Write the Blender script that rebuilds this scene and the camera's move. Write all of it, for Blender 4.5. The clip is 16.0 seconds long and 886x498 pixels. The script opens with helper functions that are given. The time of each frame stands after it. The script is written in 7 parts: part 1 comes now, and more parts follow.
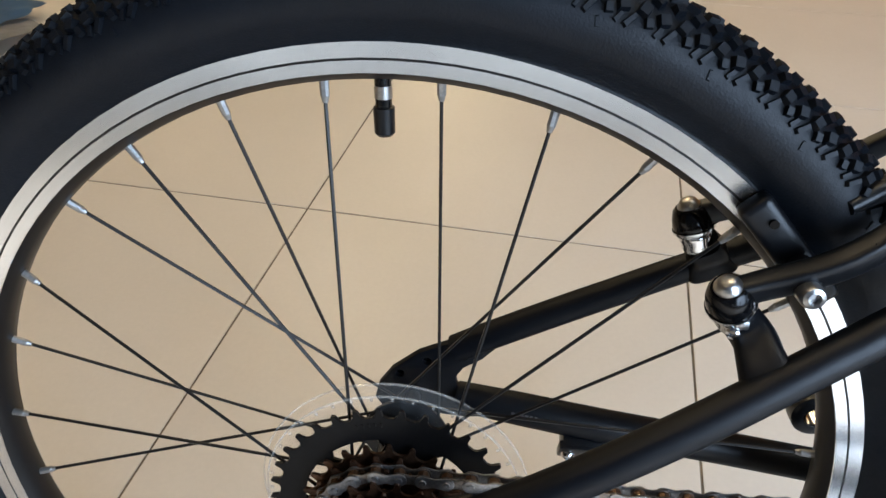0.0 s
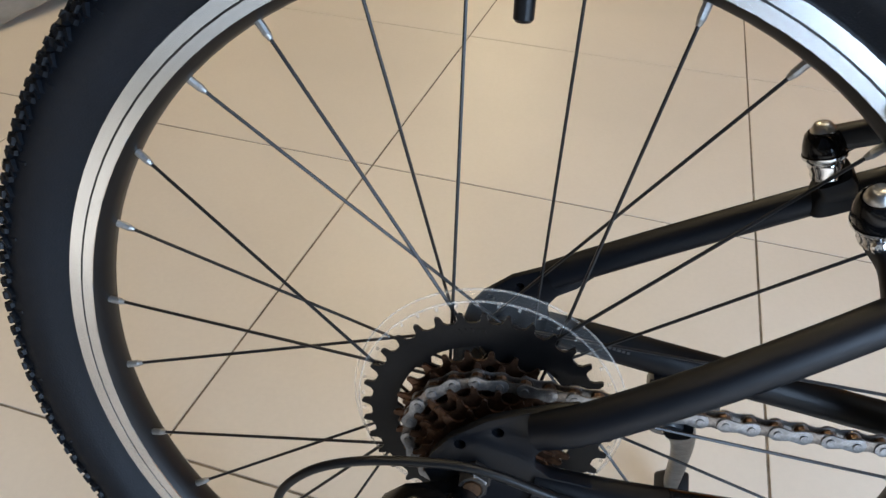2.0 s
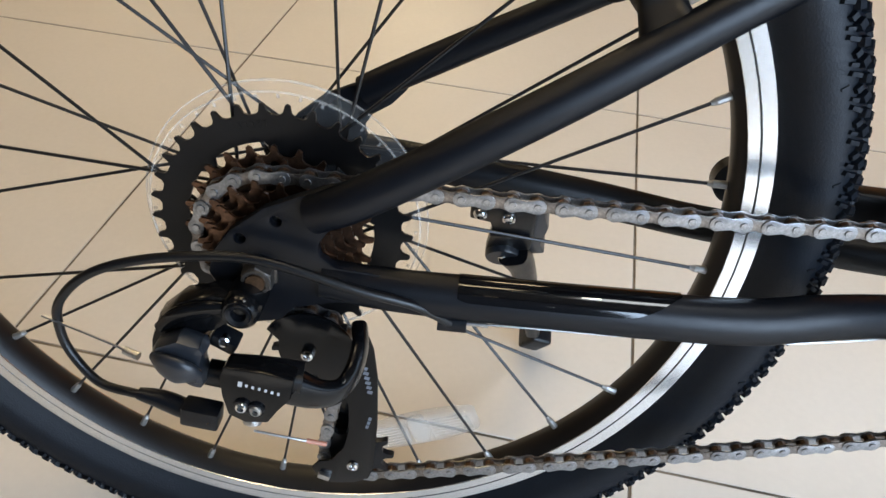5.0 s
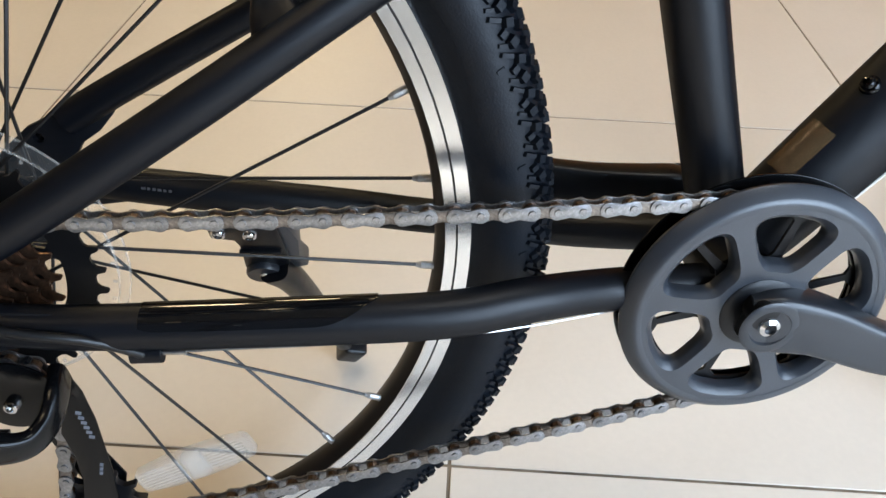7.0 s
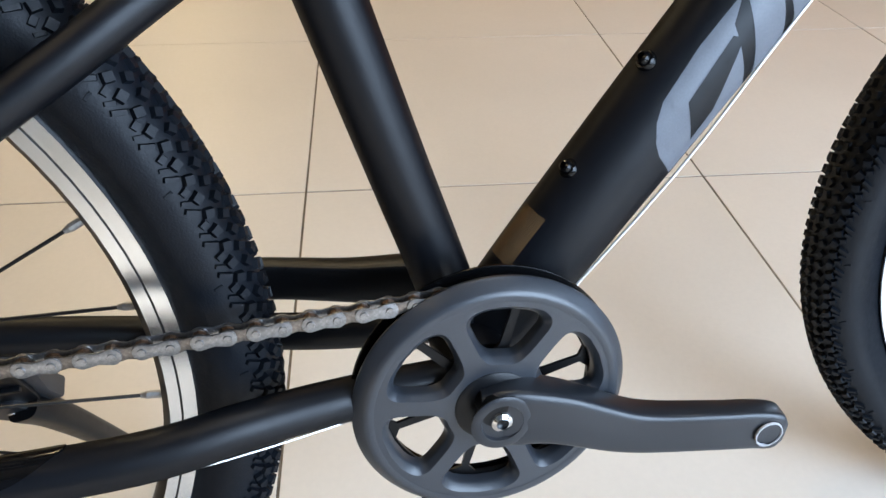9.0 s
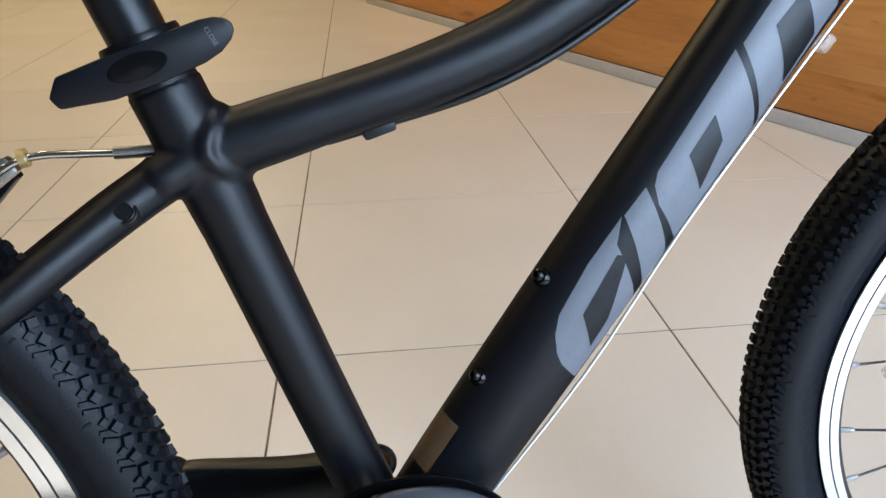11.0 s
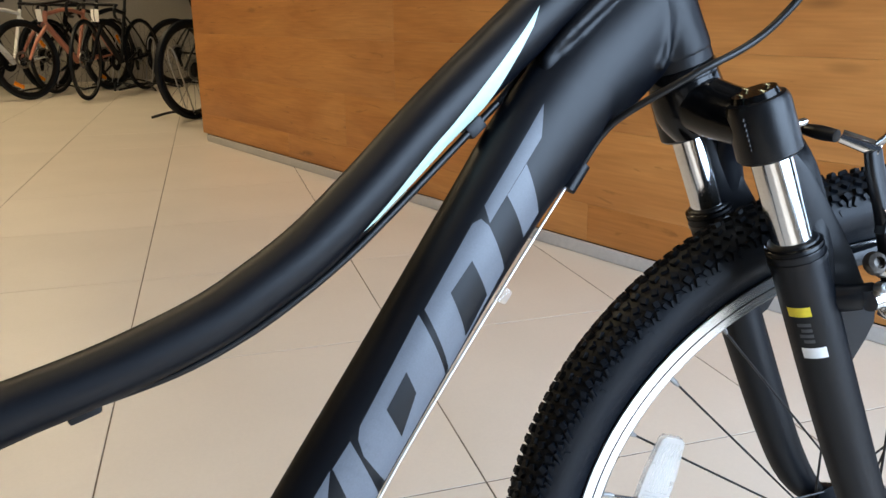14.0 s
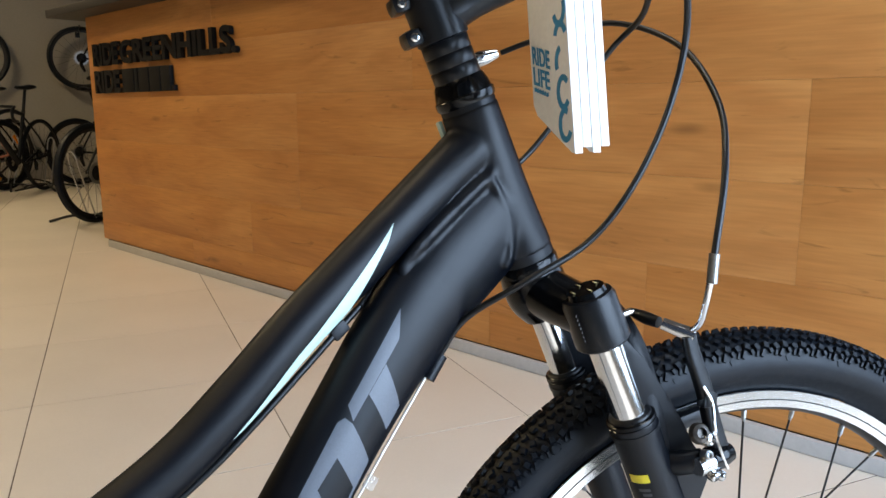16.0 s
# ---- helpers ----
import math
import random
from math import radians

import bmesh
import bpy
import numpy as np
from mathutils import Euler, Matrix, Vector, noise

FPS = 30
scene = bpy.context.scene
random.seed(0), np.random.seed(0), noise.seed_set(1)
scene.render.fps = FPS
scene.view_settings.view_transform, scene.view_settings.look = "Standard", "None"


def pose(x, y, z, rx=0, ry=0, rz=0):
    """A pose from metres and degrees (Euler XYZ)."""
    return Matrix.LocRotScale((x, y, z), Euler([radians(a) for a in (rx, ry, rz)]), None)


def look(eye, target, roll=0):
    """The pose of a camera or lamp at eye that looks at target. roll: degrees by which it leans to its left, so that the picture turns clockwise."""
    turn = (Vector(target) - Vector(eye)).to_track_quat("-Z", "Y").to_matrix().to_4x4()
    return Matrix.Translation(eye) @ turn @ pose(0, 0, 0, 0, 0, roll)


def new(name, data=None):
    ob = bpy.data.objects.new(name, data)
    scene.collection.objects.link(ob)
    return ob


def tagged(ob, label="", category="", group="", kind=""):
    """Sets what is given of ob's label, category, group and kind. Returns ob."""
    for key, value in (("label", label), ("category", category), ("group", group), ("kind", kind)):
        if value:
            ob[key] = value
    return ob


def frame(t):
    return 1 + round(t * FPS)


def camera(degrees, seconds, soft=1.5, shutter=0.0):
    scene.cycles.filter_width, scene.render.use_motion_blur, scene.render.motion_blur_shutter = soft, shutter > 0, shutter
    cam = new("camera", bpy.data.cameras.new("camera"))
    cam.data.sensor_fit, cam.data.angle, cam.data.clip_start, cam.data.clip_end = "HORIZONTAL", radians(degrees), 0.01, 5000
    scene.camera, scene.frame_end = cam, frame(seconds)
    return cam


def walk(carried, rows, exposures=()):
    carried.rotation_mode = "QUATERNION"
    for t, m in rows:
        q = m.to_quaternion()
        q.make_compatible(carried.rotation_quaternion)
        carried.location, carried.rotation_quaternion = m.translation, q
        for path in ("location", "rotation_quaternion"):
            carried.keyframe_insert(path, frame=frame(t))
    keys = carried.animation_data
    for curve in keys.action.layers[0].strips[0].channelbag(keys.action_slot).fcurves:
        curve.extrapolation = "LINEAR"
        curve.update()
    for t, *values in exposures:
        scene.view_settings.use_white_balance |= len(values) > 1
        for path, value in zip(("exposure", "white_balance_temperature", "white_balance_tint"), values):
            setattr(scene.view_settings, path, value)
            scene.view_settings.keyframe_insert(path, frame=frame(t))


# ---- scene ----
cam = camera(61.31, 16.0)
PATH = [
    (0.0, pose(0.0512, -0.2866, 0.6878, 53.29, -0.34, 5.33)),
    (0.5, pose(0.04, -0.2912, 0.6829, 52.69, -0.65, 6.23)),
    (1.0, pose(0.0276, -0.2962, 0.6706, 52.49, -0.86, 8.34)),
    (1.5, pose(0.0144, -0.3024, 0.6578, 52.58, -1.34, 9.79)),
    (2.0, pose(0.0127, -0.3128, 0.642, 52.72, -2.24, 10.07)),
    (2.5, pose(0.0314, -0.3161, 0.6318, 51.22, -1.84, 9.29)),
    (3.0, pose(0.043, -0.3257, 0.624, 50.36, -1.99, 8.63)),
    (3.5, pose(0.0537, -0.3336, 0.6128, 49.14, -2.49, 7.97)),
    (6.0, pose(0.1478, -0.3364, 0.5668, 48.1, -2.62, 1.4)),
    (6.5, pose(0.1803, -0.3296, 0.5711, 48.5, -2.16, -0.96)),
    (7.0, pose(0.2162, -0.3261, 0.5739, 49.23, -1.87, -3.96)),
    (7.5, pose(0.2491, -0.3234, 0.5765, 50.47, -1.05, -6.49)),
    (8.0, pose(0.2787, -0.3164, 0.5823, 51.02, -0.9, -8.72)),
    (8.5, pose(0.3048, -0.3142, 0.585, 51.92, -0.76, -10.66)),
    (9.0, pose(0.3274, -0.3107, 0.5889, 53.67, -0.69, -12.43)),
    (9.5, pose(0.3468, -0.3087, 0.595, 56.94, 0.15, -12.61)),
    (10.0, pose(0.355, -0.3119, 0.6063, 59.76, 0.5, -12.16)),
    (12.5, pose(0.4148, -0.3324, 0.6819, 68.39, 1.3, -17.42)),
    (13.0, pose(0.4295, -0.3358, 0.6945, 69.57, 1.3, -19.35)),
    (13.5, pose(0.445, -0.3443, 0.7098, 70.99, 0.86, -21.95)),
    (14.0, pose(0.454, -0.3542, 0.724, 72.68, 0.18, -23.95)),
    (14.5, pose(0.4584, -0.362, 0.7457, 74.03, 0.27, -25.3)),
    (15.0, pose(0.4605, -0.3717, 0.7674, 75.77, 0.11, -26.81)),
    (15.5, pose(0.4666, -0.3845, 0.7852, 77.39, 0.4, -28.64)),
    (16.0, pose(0.4715, -0.3947, 0.8045, 79.31, 0.2, -30.63)),
]
EXPOSURES = [(0.0, 0.08, 6500, 10), (2.5, 0.08, 6250, 10), (3.5, 0.13, 6300, 10), (6.0, 0.22, 6800, 10), (7.5, 0.24, 6750, 10), (10.0, 0.10, 6500, 10), (12.5, 0.05, 6500, 10), (16.0, 0.03, 6500, 10)]
walk(cam, PATH, EXPOSURES)

# ---------------- light ----------------
world = bpy.data.worlds.new("shop_air")
scene.world = world
world.use_nodes = True
SUN_UP, SUN_FROM = 69.0, Vector((0.10, -0.358, 0.934))
sky = world.node_tree.nodes.new("ShaderNodeTexSky")
sky.sky_type, sky.sun_disc, sky.sun_elevation, sky.sun_rotation = "NISHITA", False, radians(SUN_UP), radians(164)
world.node_tree.links.new(sky.outputs["Color"], world.node_tree.nodes["Background"].inputs["Color"])
world.node_tree.nodes["Background"].inputs["Strength"].default_value = 0.02
sun_data = bpy.data.lights.new("sun", "SUN")
sun_data.energy, sun_data.angle, sun_data.color = 6.5, radians(0.5), (0.86, 0.93, 1.0)
new("sun", sun_data).matrix_world = look(SUN_FROM * 8, (0, 0, 0))


def area_lamp(name, m, sx, sy, watts, colour, spread=180):
    d = bpy.data.lights.new(name, "AREA")
    d.shape, d.size, d.size_y, d.energy, d.color = "RECTANGLE", sx, sy, watts, colour
    d.spread = radians(spread)
    ob = new(name, d)
    ob.matrix_world = m
    return ob


area_lamp("shopfront_daylight", look((1.60, -1.38, 0.95), (1.05, 0.3, 0.0)), 1.7, 1.5, 58, (0.57, 0.75, 1.0), 125)
# added lamp in an unseen side window, brightens the right side
area_lamp("side_window_daylight", look((4.18, -0.35, 1.00), (0.8, 0.1, 0.20)), 2.1, 1.7, 35, (0.54, 0.72, 1.0))
CEILING_LAMPS = ((1.0, 0.2, 9), (-1.2, 0.9, 4.5), (0.1, 0.7, 8), (-1.2, -0.6, 3), (-0.9, 3.6, 34), (0.6, 3.6, 10), (-0.5, 6.7, 52), (-3.2, 2.2, 10), (-3.0, 5.6, 10))
for lx, ly, watts in CEILING_LAMPS:
    # the panel over the bicycle is a cool white one
    area_lamp("ceiling_lamp_light", look((lx, ly, 2.93), (lx, ly, 0)), 0.55, 0.55, watts, (0.74, 0.87, 1.0) if lx == 1.0 else (1.0, 0.79, 0.46))


# ---------------- materials ----------------
def shader(name, colour, rough=0.5, metal=0.0, grain=0.0, grain_scale=60.0, stain=0.0, stain_scale=6.0, bump=0.0, bump_scale=400.0,
           spec=0.5, coat=0.0, rough_var=0.0, stretch=(1, 1, 1), per_object=0.0, alpha=1.0, transmission=0.0):
    m = bpy.data.materials.new(name)
    m.use_nodes = True
    nt = m.node_tree
    b = nt.nodes["Principled BSDF"]
    b.inputs["Roughness"].default_value = rough
    b.inputs["Metallic"].default_value = metal
    b.inputs["Specular IOR Level"].default_value = spec
    b.inputs["Coat Weight"].default_value = coat
    b.inputs["Coat Roughness"].default_value = 0.15
    b.inputs["Transmission Weight"].default_value = transmission
    b.inputs["Alpha"].default_value = alpha
    co = nt.nodes.new("ShaderNodeTexCoord")
    mp = nt.nodes.new("ShaderNodeMapping")
    mp.inputs["Scale"].default_value = stretch
    nt.links.new(co.outputs["Object"], mp.inputs["Vector"])

    def noise_at(scale, detail=4.0):
        n = nt.nodes.new("ShaderNodeTexNoise")
        n.inputs["Scale"].default_value, n.inputs["Detail"].default_value = scale, detail
        nt.links.new(mp.outputs["Vector"], n.inputs["Vector"])
        return n.outputs["Fac"]

    def scaled(value_socket, amount, middle):
        r = nt.nodes.new("ShaderNodeMapRange")
        r.inputs["From Min"].default_value, r.inputs["From Max"].default_value = 0.25, 0.75
        r.inputs["To Min"].default_value, r.inputs["To Max"].default_value = middle - amount, middle + amount
        nt.links.new(value_socket, r.inputs["Value"])
        return r.outputs["Result"]

    factor = None
    for amount, source in ((grain, grain_scale), (stain, stain_scale)):
        if amount:
            s = scaled(noise_at(source), amount, 1.0)
            if factor is None:
                factor = s
            else:
                q = nt.nodes.new("ShaderNodeMath")
                q.operation = "MULTIPLY"
                nt.links.new(factor, q.inputs[0])
                nt.links.new(s, q.inputs[1])
                factor = q.outputs[0]
    if per_object:
        info = nt.nodes.new("ShaderNodeObjectInfo")
        r = nt.nodes.new("ShaderNodeMapRange")
        r.inputs["To Min"].default_value, r.inputs["To Max"].default_value = 1 - per_object, 1 + per_object
        nt.links.new(info.outputs["Random"], r.inputs["Value"])
        if factor is None:
            factor = r.outputs["Result"]
        else:
            q = nt.nodes.new("ShaderNodeMath")
            q.operation = "MULTIPLY"
            nt.links.new(factor, q.inputs[0])
            nt.links.new(r.outputs["Result"], q.inputs[1])
            factor = q.outputs[0]
    b.inputs["Base Color"].default_value = (*colour, 1)
    if factor is not None:
        mix = nt.nodes.new("ShaderNodeVectorMath")
        mix.operation = "SCALE"
        mix.inputs[0].default_value = colour
        nt.links.new(factor, mix.inputs["Scale"])
        nt.links.new(mix.outputs["Vector"], b.inputs["Base Color"])
    if rough_var:
        nt.links.new(scaled(noise_at(grain_scale * 0.3), rough_var, rough), b.inputs["Roughness"])
    if bump:
        bp = nt.nodes.new("ShaderNodeBump")
        bp.inputs["Strength"].default_value = bump
        bp.inputs["Distance"].default_value = 0.002
        nt.links.new(noise_at(bump_scale, 3.0), bp.inputs["Height"])
        nt.links.new(bp.outputs["Normal"], b.inputs["Normal"])
    return m


MATTE = shader("matte_black_paint", (0.0021, 0.0028, 0.0046), 0.40, spec=0.26, grain=0.10, grain_scale=900, stain=0.10, stain_scale=14, bump=0.05, bump_scale=1500, rough_var=0.05)
GLOSS = shader("gloss_black_plastic", (0.0026, 0.0027, 0.0031), 0.16, spec=0.26, grain=0.1, grain_scale=200, bump=0.02, bump_scale=300)
SATIN = shader("satin_black_plastic", (0.0030, 0.0036, 0.0050), 0.33, spec=0.30, grain=0.15, grain_scale=500, bump=0.05, bump_scale=900, rough_var=0.06)
GUARD_GREY = shader("grey_black_guard_plastic", (0.021, 0.025, 0.032), 0.36, spec=0.65, grain=0.08, grain_scale=700, stain=0.08, stain_scale=20, bump=0.06, bump_scale=1400)
CRANK_BLACK = shader("satin_black_crank_paint", (0.012, 0.0145, 0.019), 0.34, spec=0.50, grain=0.08, grain_scale=700, stain=0.08, stain_scale=20, bump=0.05, bump_scale=1400)
RUBBER = shader("tyre_rubber", (0.0032, 0.0047, 0.0074), 0.48, spec=0.20, grain=0.15, grain_scale=700, stain=0.28, stain_scale=22, bump=0.12, bump_scale=900, rough_var=0.08)
FILM_BLACK = shader("clear_coated_black_film", (0.0026, 0.0027, 0.0031), 0.09, spec=0.55, grain=0.1, grain_scale=200, bump=0.015, bump_scale=120)
HOUSING = shader("cable_housing", (0.004, 0.004, 0.0045), 0.34, spec=0.35, grain=0.1, grain_scale=300)


def matt_edges(m, level, low):
    """Gloss that fades where the surface turns away."""
    nt = m.node_tree
    lw = nt.nodes.new("ShaderNodeLayerWeight")
    lw.inputs["Blend"].default_value = 0.5
    r = nt.nodes.new("ShaderNodeMapRange")
    r.inputs["From Min"].default_value, r.inputs["From Max"].default_value = 0.26, 0.78
    r.inputs["To Min"].default_value, r.inputs["To Max"].default_value = level, low
    nt.links.new(lw.outputs["Facing"], r.inputs["Value"])
    nt.links.new(r.outputs["Result"], nt.nodes["Principled BSDF"].inputs["Specular IOR Level"])


matt_edges(MATTE, 0.28, 0.02)
matt_edges(RUBBER, 0.23, 0.02)
RIM_FACE = shader("machined_aluminium", (0.80, 0.81, 0.82), 0.22, 0.97, grain=0.06, grain_scale=900, stain=0.08, stain_scale=25)
_nt = RIM_FACE.node_tree
_bs = _nt.nodes["Principled BSDF"]
_bs.inputs["Anisotropic"].default_value = 0.55
_tan = _nt.nodes.new("ShaderNodeTangent")
_tan.direction_type, _tan.axis = "RADIAL", "Y"
_nt.links.new(_tan.outputs["Tangent"], _bs.inputs["Tangent"])
RIM_BLACK = shader("black_rim_paint", (0.007, 0.0055, 0.005), 0.42, spec=0.3, grain=0.1, grain_scale=300, stain=0.15, stain_scale=20)
SPOKE = shader("dark_steel_spoke", (0.016, 0.015, 0.015), 0.36, 0.5, grain=0.1, grain_scale=300)
ALLOY = shader("dull_alloy", (0.40, 0.395, 0.385), 0.30, 1.0, grain=0.15, grain_scale=700, stain=0.15, stain_scale=120)
CHROME = shader("bright_chrome", (0.62, 0.62, 0.62), 0.12, 1.0, grain=0.05, grain_scale=300)
WIRE = shader("pale_steel_wire", (0.78, 0.76, 0.71), 0.38, 0.5, grain=0.05, grain_scale=300)
NUT_STEEL = shader("dull_dark_steel", (0.085, 0.075, 0.066), 0.40, 0.8, grain=0.2, grain_scale=500)
NIPPLE = shader("dull_nipple_brass", (0.34, 0.335, 0.325), 0.42, 0.8, grain=0.15, grain_scale=600)
CHAIN_PLATE = shader("chain_steel", (0.26, 0.262, 0.27), 0.28, 0.90, grain=0.25, grain_scale=900, stain=0.25, stain_scale=160, per_object=0.12)
CHAIN_INNER = shader("oily_inner_chain_steel", (0.17, 0.150, 0.135), 0.30, 0.90, grain=0.3, grain_scale=900, stain=0.35, stain_scale=160, per_object=0.15)
CHAIN_OILY = shader("oily_brown_steel", (0.10, 0.052, 0.026), 0.40, 0.6, grain=0.35, grain_scale=600, stain=0.3, stain_scale=120)
COG_BLACK = shader("black_cog_steel", (0.0055, 0.0052, 0.0054), 0.34, 0.1, spec=0.22, grain=0.2, grain_scale=500, stain=0.2, stain_scale=60)
COG_BROWN = shader("oiled_cog_steel", (0.10, 0.055, 0.034), 0.30, 0.85, grain=0.35, grain_scale=500, stain=0.35, stain_scale=120)
DECAL = shader("silver_grey_decal", (0.102, 0.111, 0.130), 0.42, grain=0.08, grain_scale=900, stain=0.06, stain_scale=20)
DECAL_DIM = shader("faint_grey_print", (0.045, 0.047, 0.053), 0.45, grain=0.1, grain_scale=500)
FOIL_GLINT = shader("thin_foil_print", (0.55, 0.50, 0.40), 0.14, 1.0, grain=0.1, grain_scale=300)
PALE_PRINT_LIT_THREAD = shader("pale_grey_print", (0.42, 0.42, 0.43), 0.4, grain=0.08, grain_scale=500)
MINT = shader("pale_mint_decal", (0.47, 0.63, 0.55), 0.42, grain=0.05, grain_scale=300)
YELLOW = shader("yellow_label", (0.72, 0.58, 0.03), 0.4, grain=0.1, grain_scale=300)
WHITE = shader("white_label", (0.74, 0.74, 0.73), 0.4, grain=0.06, grain_scale=300)
BLUE = shader("blue_print", (0.03, 0.22, 0.42), 0.5, grain=0.1, grain_scale=300)
CARD = shader("white_card", (0.78, 0.76, 0.73), 0.6, grain=0.05, grain_scale=300, stain=0.04, stain_scale=20)
GOLD = shader("gold_print", (0.42, 0.30, 0.12), 0.35, 0.5, grain=0.1, grain_scale=300)
FILM = shader("clear_film", (0.22, 0.135, 0.065), 0.20, alpha=0.42, spec=0.8)
CLEAR = shader("clear_plastic", (0.94, 0.94, 0.92), 0.04, alpha=0.022, spec=1.0, grain=0.05, grain_scale=80)
CLEAR_RIM = shader("clear_plastic_edge", (0.85, 0.83, 0.78), 0.08, alpha=0.18, spec=1.0, grain=0.1, grain_scale=200)
REFLECTOR_CLEAR = shader("clear_reflector_plastic", (0.60, 0.60, 0.58), 0.10, alpha=0.20, spec=0.9, grain=0.06, grain_scale=120)
# front wheel's copy: whiter and denser, with the backlight put into colour and alpha
REFLECTOR_LIT = shader("clear_prism_reflector", (0.66, 0.66, 0.64), 0.10, alpha=0.38, spec=1.0, grain=0.06, grain_scale=120)
AMBER = shader("amber_reflector", (0.75, 0.24, 0.02), 0.25, grain=0.1, grain_scale=100)
TILE = shader("beige_porcelain_tile", (0.63, 0.562, 0.482), 0.40, grain=0.02, grain_scale=160, stain=0.045, stain_scale=2.6, bump=0.004, bump_scale=40, rough_var=0.03, per_object=0.025)
GROUT = shader("dark_grout", (0.15, 0.118, 0.085), 0.85, grain=0.55, grain_scale=42, stain=0.75, stain_scale=6, bump=0.3, bump_scale=300)
PAVING = shader("pale_concrete_paving", (0.36, 0.36, 0.35), 0.8, grain=0.15, grain_scale=60, stain=0.2, stain_scale=1.2, bump=0.2, bump_scale=90)
PLASTER = shader("grey_plaster", (0.28, 0.256, 0.224), 0.8, grain=0.05, grain_scale=50, stain=0.06, stain_scale=1.5, bump=0.08, bump_scale=120)
# unseen ceiling, coloured dark so that less light bounces down
CEILING = shader("white_ceiling", (0.22, 0.20, 0.18), 0.85, grain=0.04, grain_scale=40, stain=0.05, stain_scale=1.0)
SKIRT = shader("grey_skirting", (0.40, 0.39, 0.38), 0.42, grain=0.06, grain_scale=80, stain=0.1, stain_scale=4)
SIGN_BLACK = shader("black_sign_acrylic", (0.0045, 0.004, 0.004), 0.6, spec=0.2, grain=0.1, grain_scale=100)
TOP_DARK = shader("dark_laminate", (0.020, 0.016, 0.013), 0.5, grain=0.15, grain_scale=60, stain=0.1, stain_scale=5)
COPPER = shader("coppery_pink_paint", (0.42, 0.17, 0.11), 0.3, grain=0.06, grain_scale=200)
LAMP_GLASS = bpy.data.materials.new("lamp_diffuser")
LAMP_GLASS.use_nodes = True
LAMP_GLASS.node_tree.nodes["Principled BSDF"].inputs["Emission Color"].default_value = (1.0, 0.82, 0.6, 1)
LAMP_GLASS.node_tree.nodes["Principled BSDF"].inputs["Emission Strength"].default_value = 3.0


def wood_material():
    """Honey-coloured board: long grain along local x, darker knots, tone by piece."""
    m = bpy.data.materials.new("honey_oak_board")
    m.use_nodes = True
    nt = m.node_tree
    b = nt.nodes["Principled BSDF"]
    b.inputs["Roughness"].default_value = 0.48
    b.inputs["Specular IOR Level"].default_value = 0.35
    co = nt.nodes.new("ShaderNodeTexCoord")
    info = nt.nodes.new("ShaderNodeObjectInfo")
    shift = nt.nodes.new("ShaderNodeVectorMath")
    shift.operation = "MULTIPLY_ADD"
    shift.inputs[1].default_value = (1, 1, 1)
    spread = nt.nodes.new("ShaderNodeVectorMath")
    spread.operation = "SCALE"
    spread.inputs[0].default_value = (23.0, 5.0, 11.0)
    nt.links.new(info.outputs["Random"], spread.inputs["Scale"])
    nt.links.new(co.outputs["Object"], shift.inputs[0])
    nt.links.new(spread.outputs["Vector"], shift.inputs[2])

    def tex(scale, vec_scale, detail=5.0, distortion=0.0):
        mp = nt.nodes.new("ShaderNodeMapping")
        mp.inputs["Scale"].default_value = vec_scale
        nt.links.new(shift.outputs["Vector"], mp.inputs["Vector"])
        n = nt.nodes.new("ShaderNodeTexNoise")
        n.inputs["Scale"].default_value, n.inputs["Detail"].default_value, n.inputs["Distortion"].default_value = scale, detail, distortion
        nt.links.new(mp.outputs["Vector"], n.inputs["Vector"])
        return n.outputs["Fac"]

    ramp = nt.nodes.new("ShaderNodeValToRGB")
    ramp.color_ramp.elements[0].position, ramp.color_ramp.elements[0].color = 0.20, (0.360, 0.138, 0.033, 1)
    ramp.color_ramp.elements[1].position, ramp.color_ramp.elements[1].color = 0.78, (0.545, 0.250, 0.072, 1)
    nt.links.new(tex(1.7, (1.0, 3, 5), 5.0, 0.9), ramp.inputs["Fac"])
    fine = nt.nodes.new("ShaderNodeMapRange")
    fine.inputs["From Min"].default_value, fine.inputs["From Max"].default_value = 0.3, 0.7
    fine.inputs["To Min"].default_value, fine.inputs["To Max"].default_value = 0.89, 1.07
    nt.links.new(tex(14.0, (0.5, 4, 9), 3.0), fine.inputs["Value"])
    knot_map = nt.nodes.new("ShaderNodeMapping")
    knot_map.inputs["Scale"].default_value = (1.7, 0.5, 6.0)
    nt.links.new(shift.outputs["Vector"], knot_map.inputs["Vector"])
    vor = nt.nodes.new("ShaderNodeTexVoronoi")
    vor.inputs["Scale"].default_value = 1.0
    nt.links.new(knot_map.outputs["Vector"], vor.inputs["Vector"])
    knot = nt.nodes.new("ShaderNodeMapRange")
    knot.inputs["From Min"].default_value, knot.inputs["From Max"].default_value = 0.02, 0.11
    knot.inputs["To Min"].default_value, knot.inputs["To Max"].default_value = 0.55, 1.0
    nt.links.new(vor.outputs["Distance"], knot.inputs["Value"])
    crack = nt.nodes.new("ShaderNodeMapRange")
    crack.inputs["From Min"].default_value, crack.inputs["From Max"].default_value = 0.64, 0.72
    crack.inputs["To Min"].default_value, crack.inputs["To Max"].default_value = 1.0, 0.70
    nt.links.new(tex(3.6, (1.1, 3, 6.0), 7.0, 2.2), crack.inputs["Value"])
    tone = nt.nodes.new("ShaderNodeMapRange")
    tone.inputs["To Min"].default_value, tone.inputs["To Max"].default_value = 0.975, 1.025
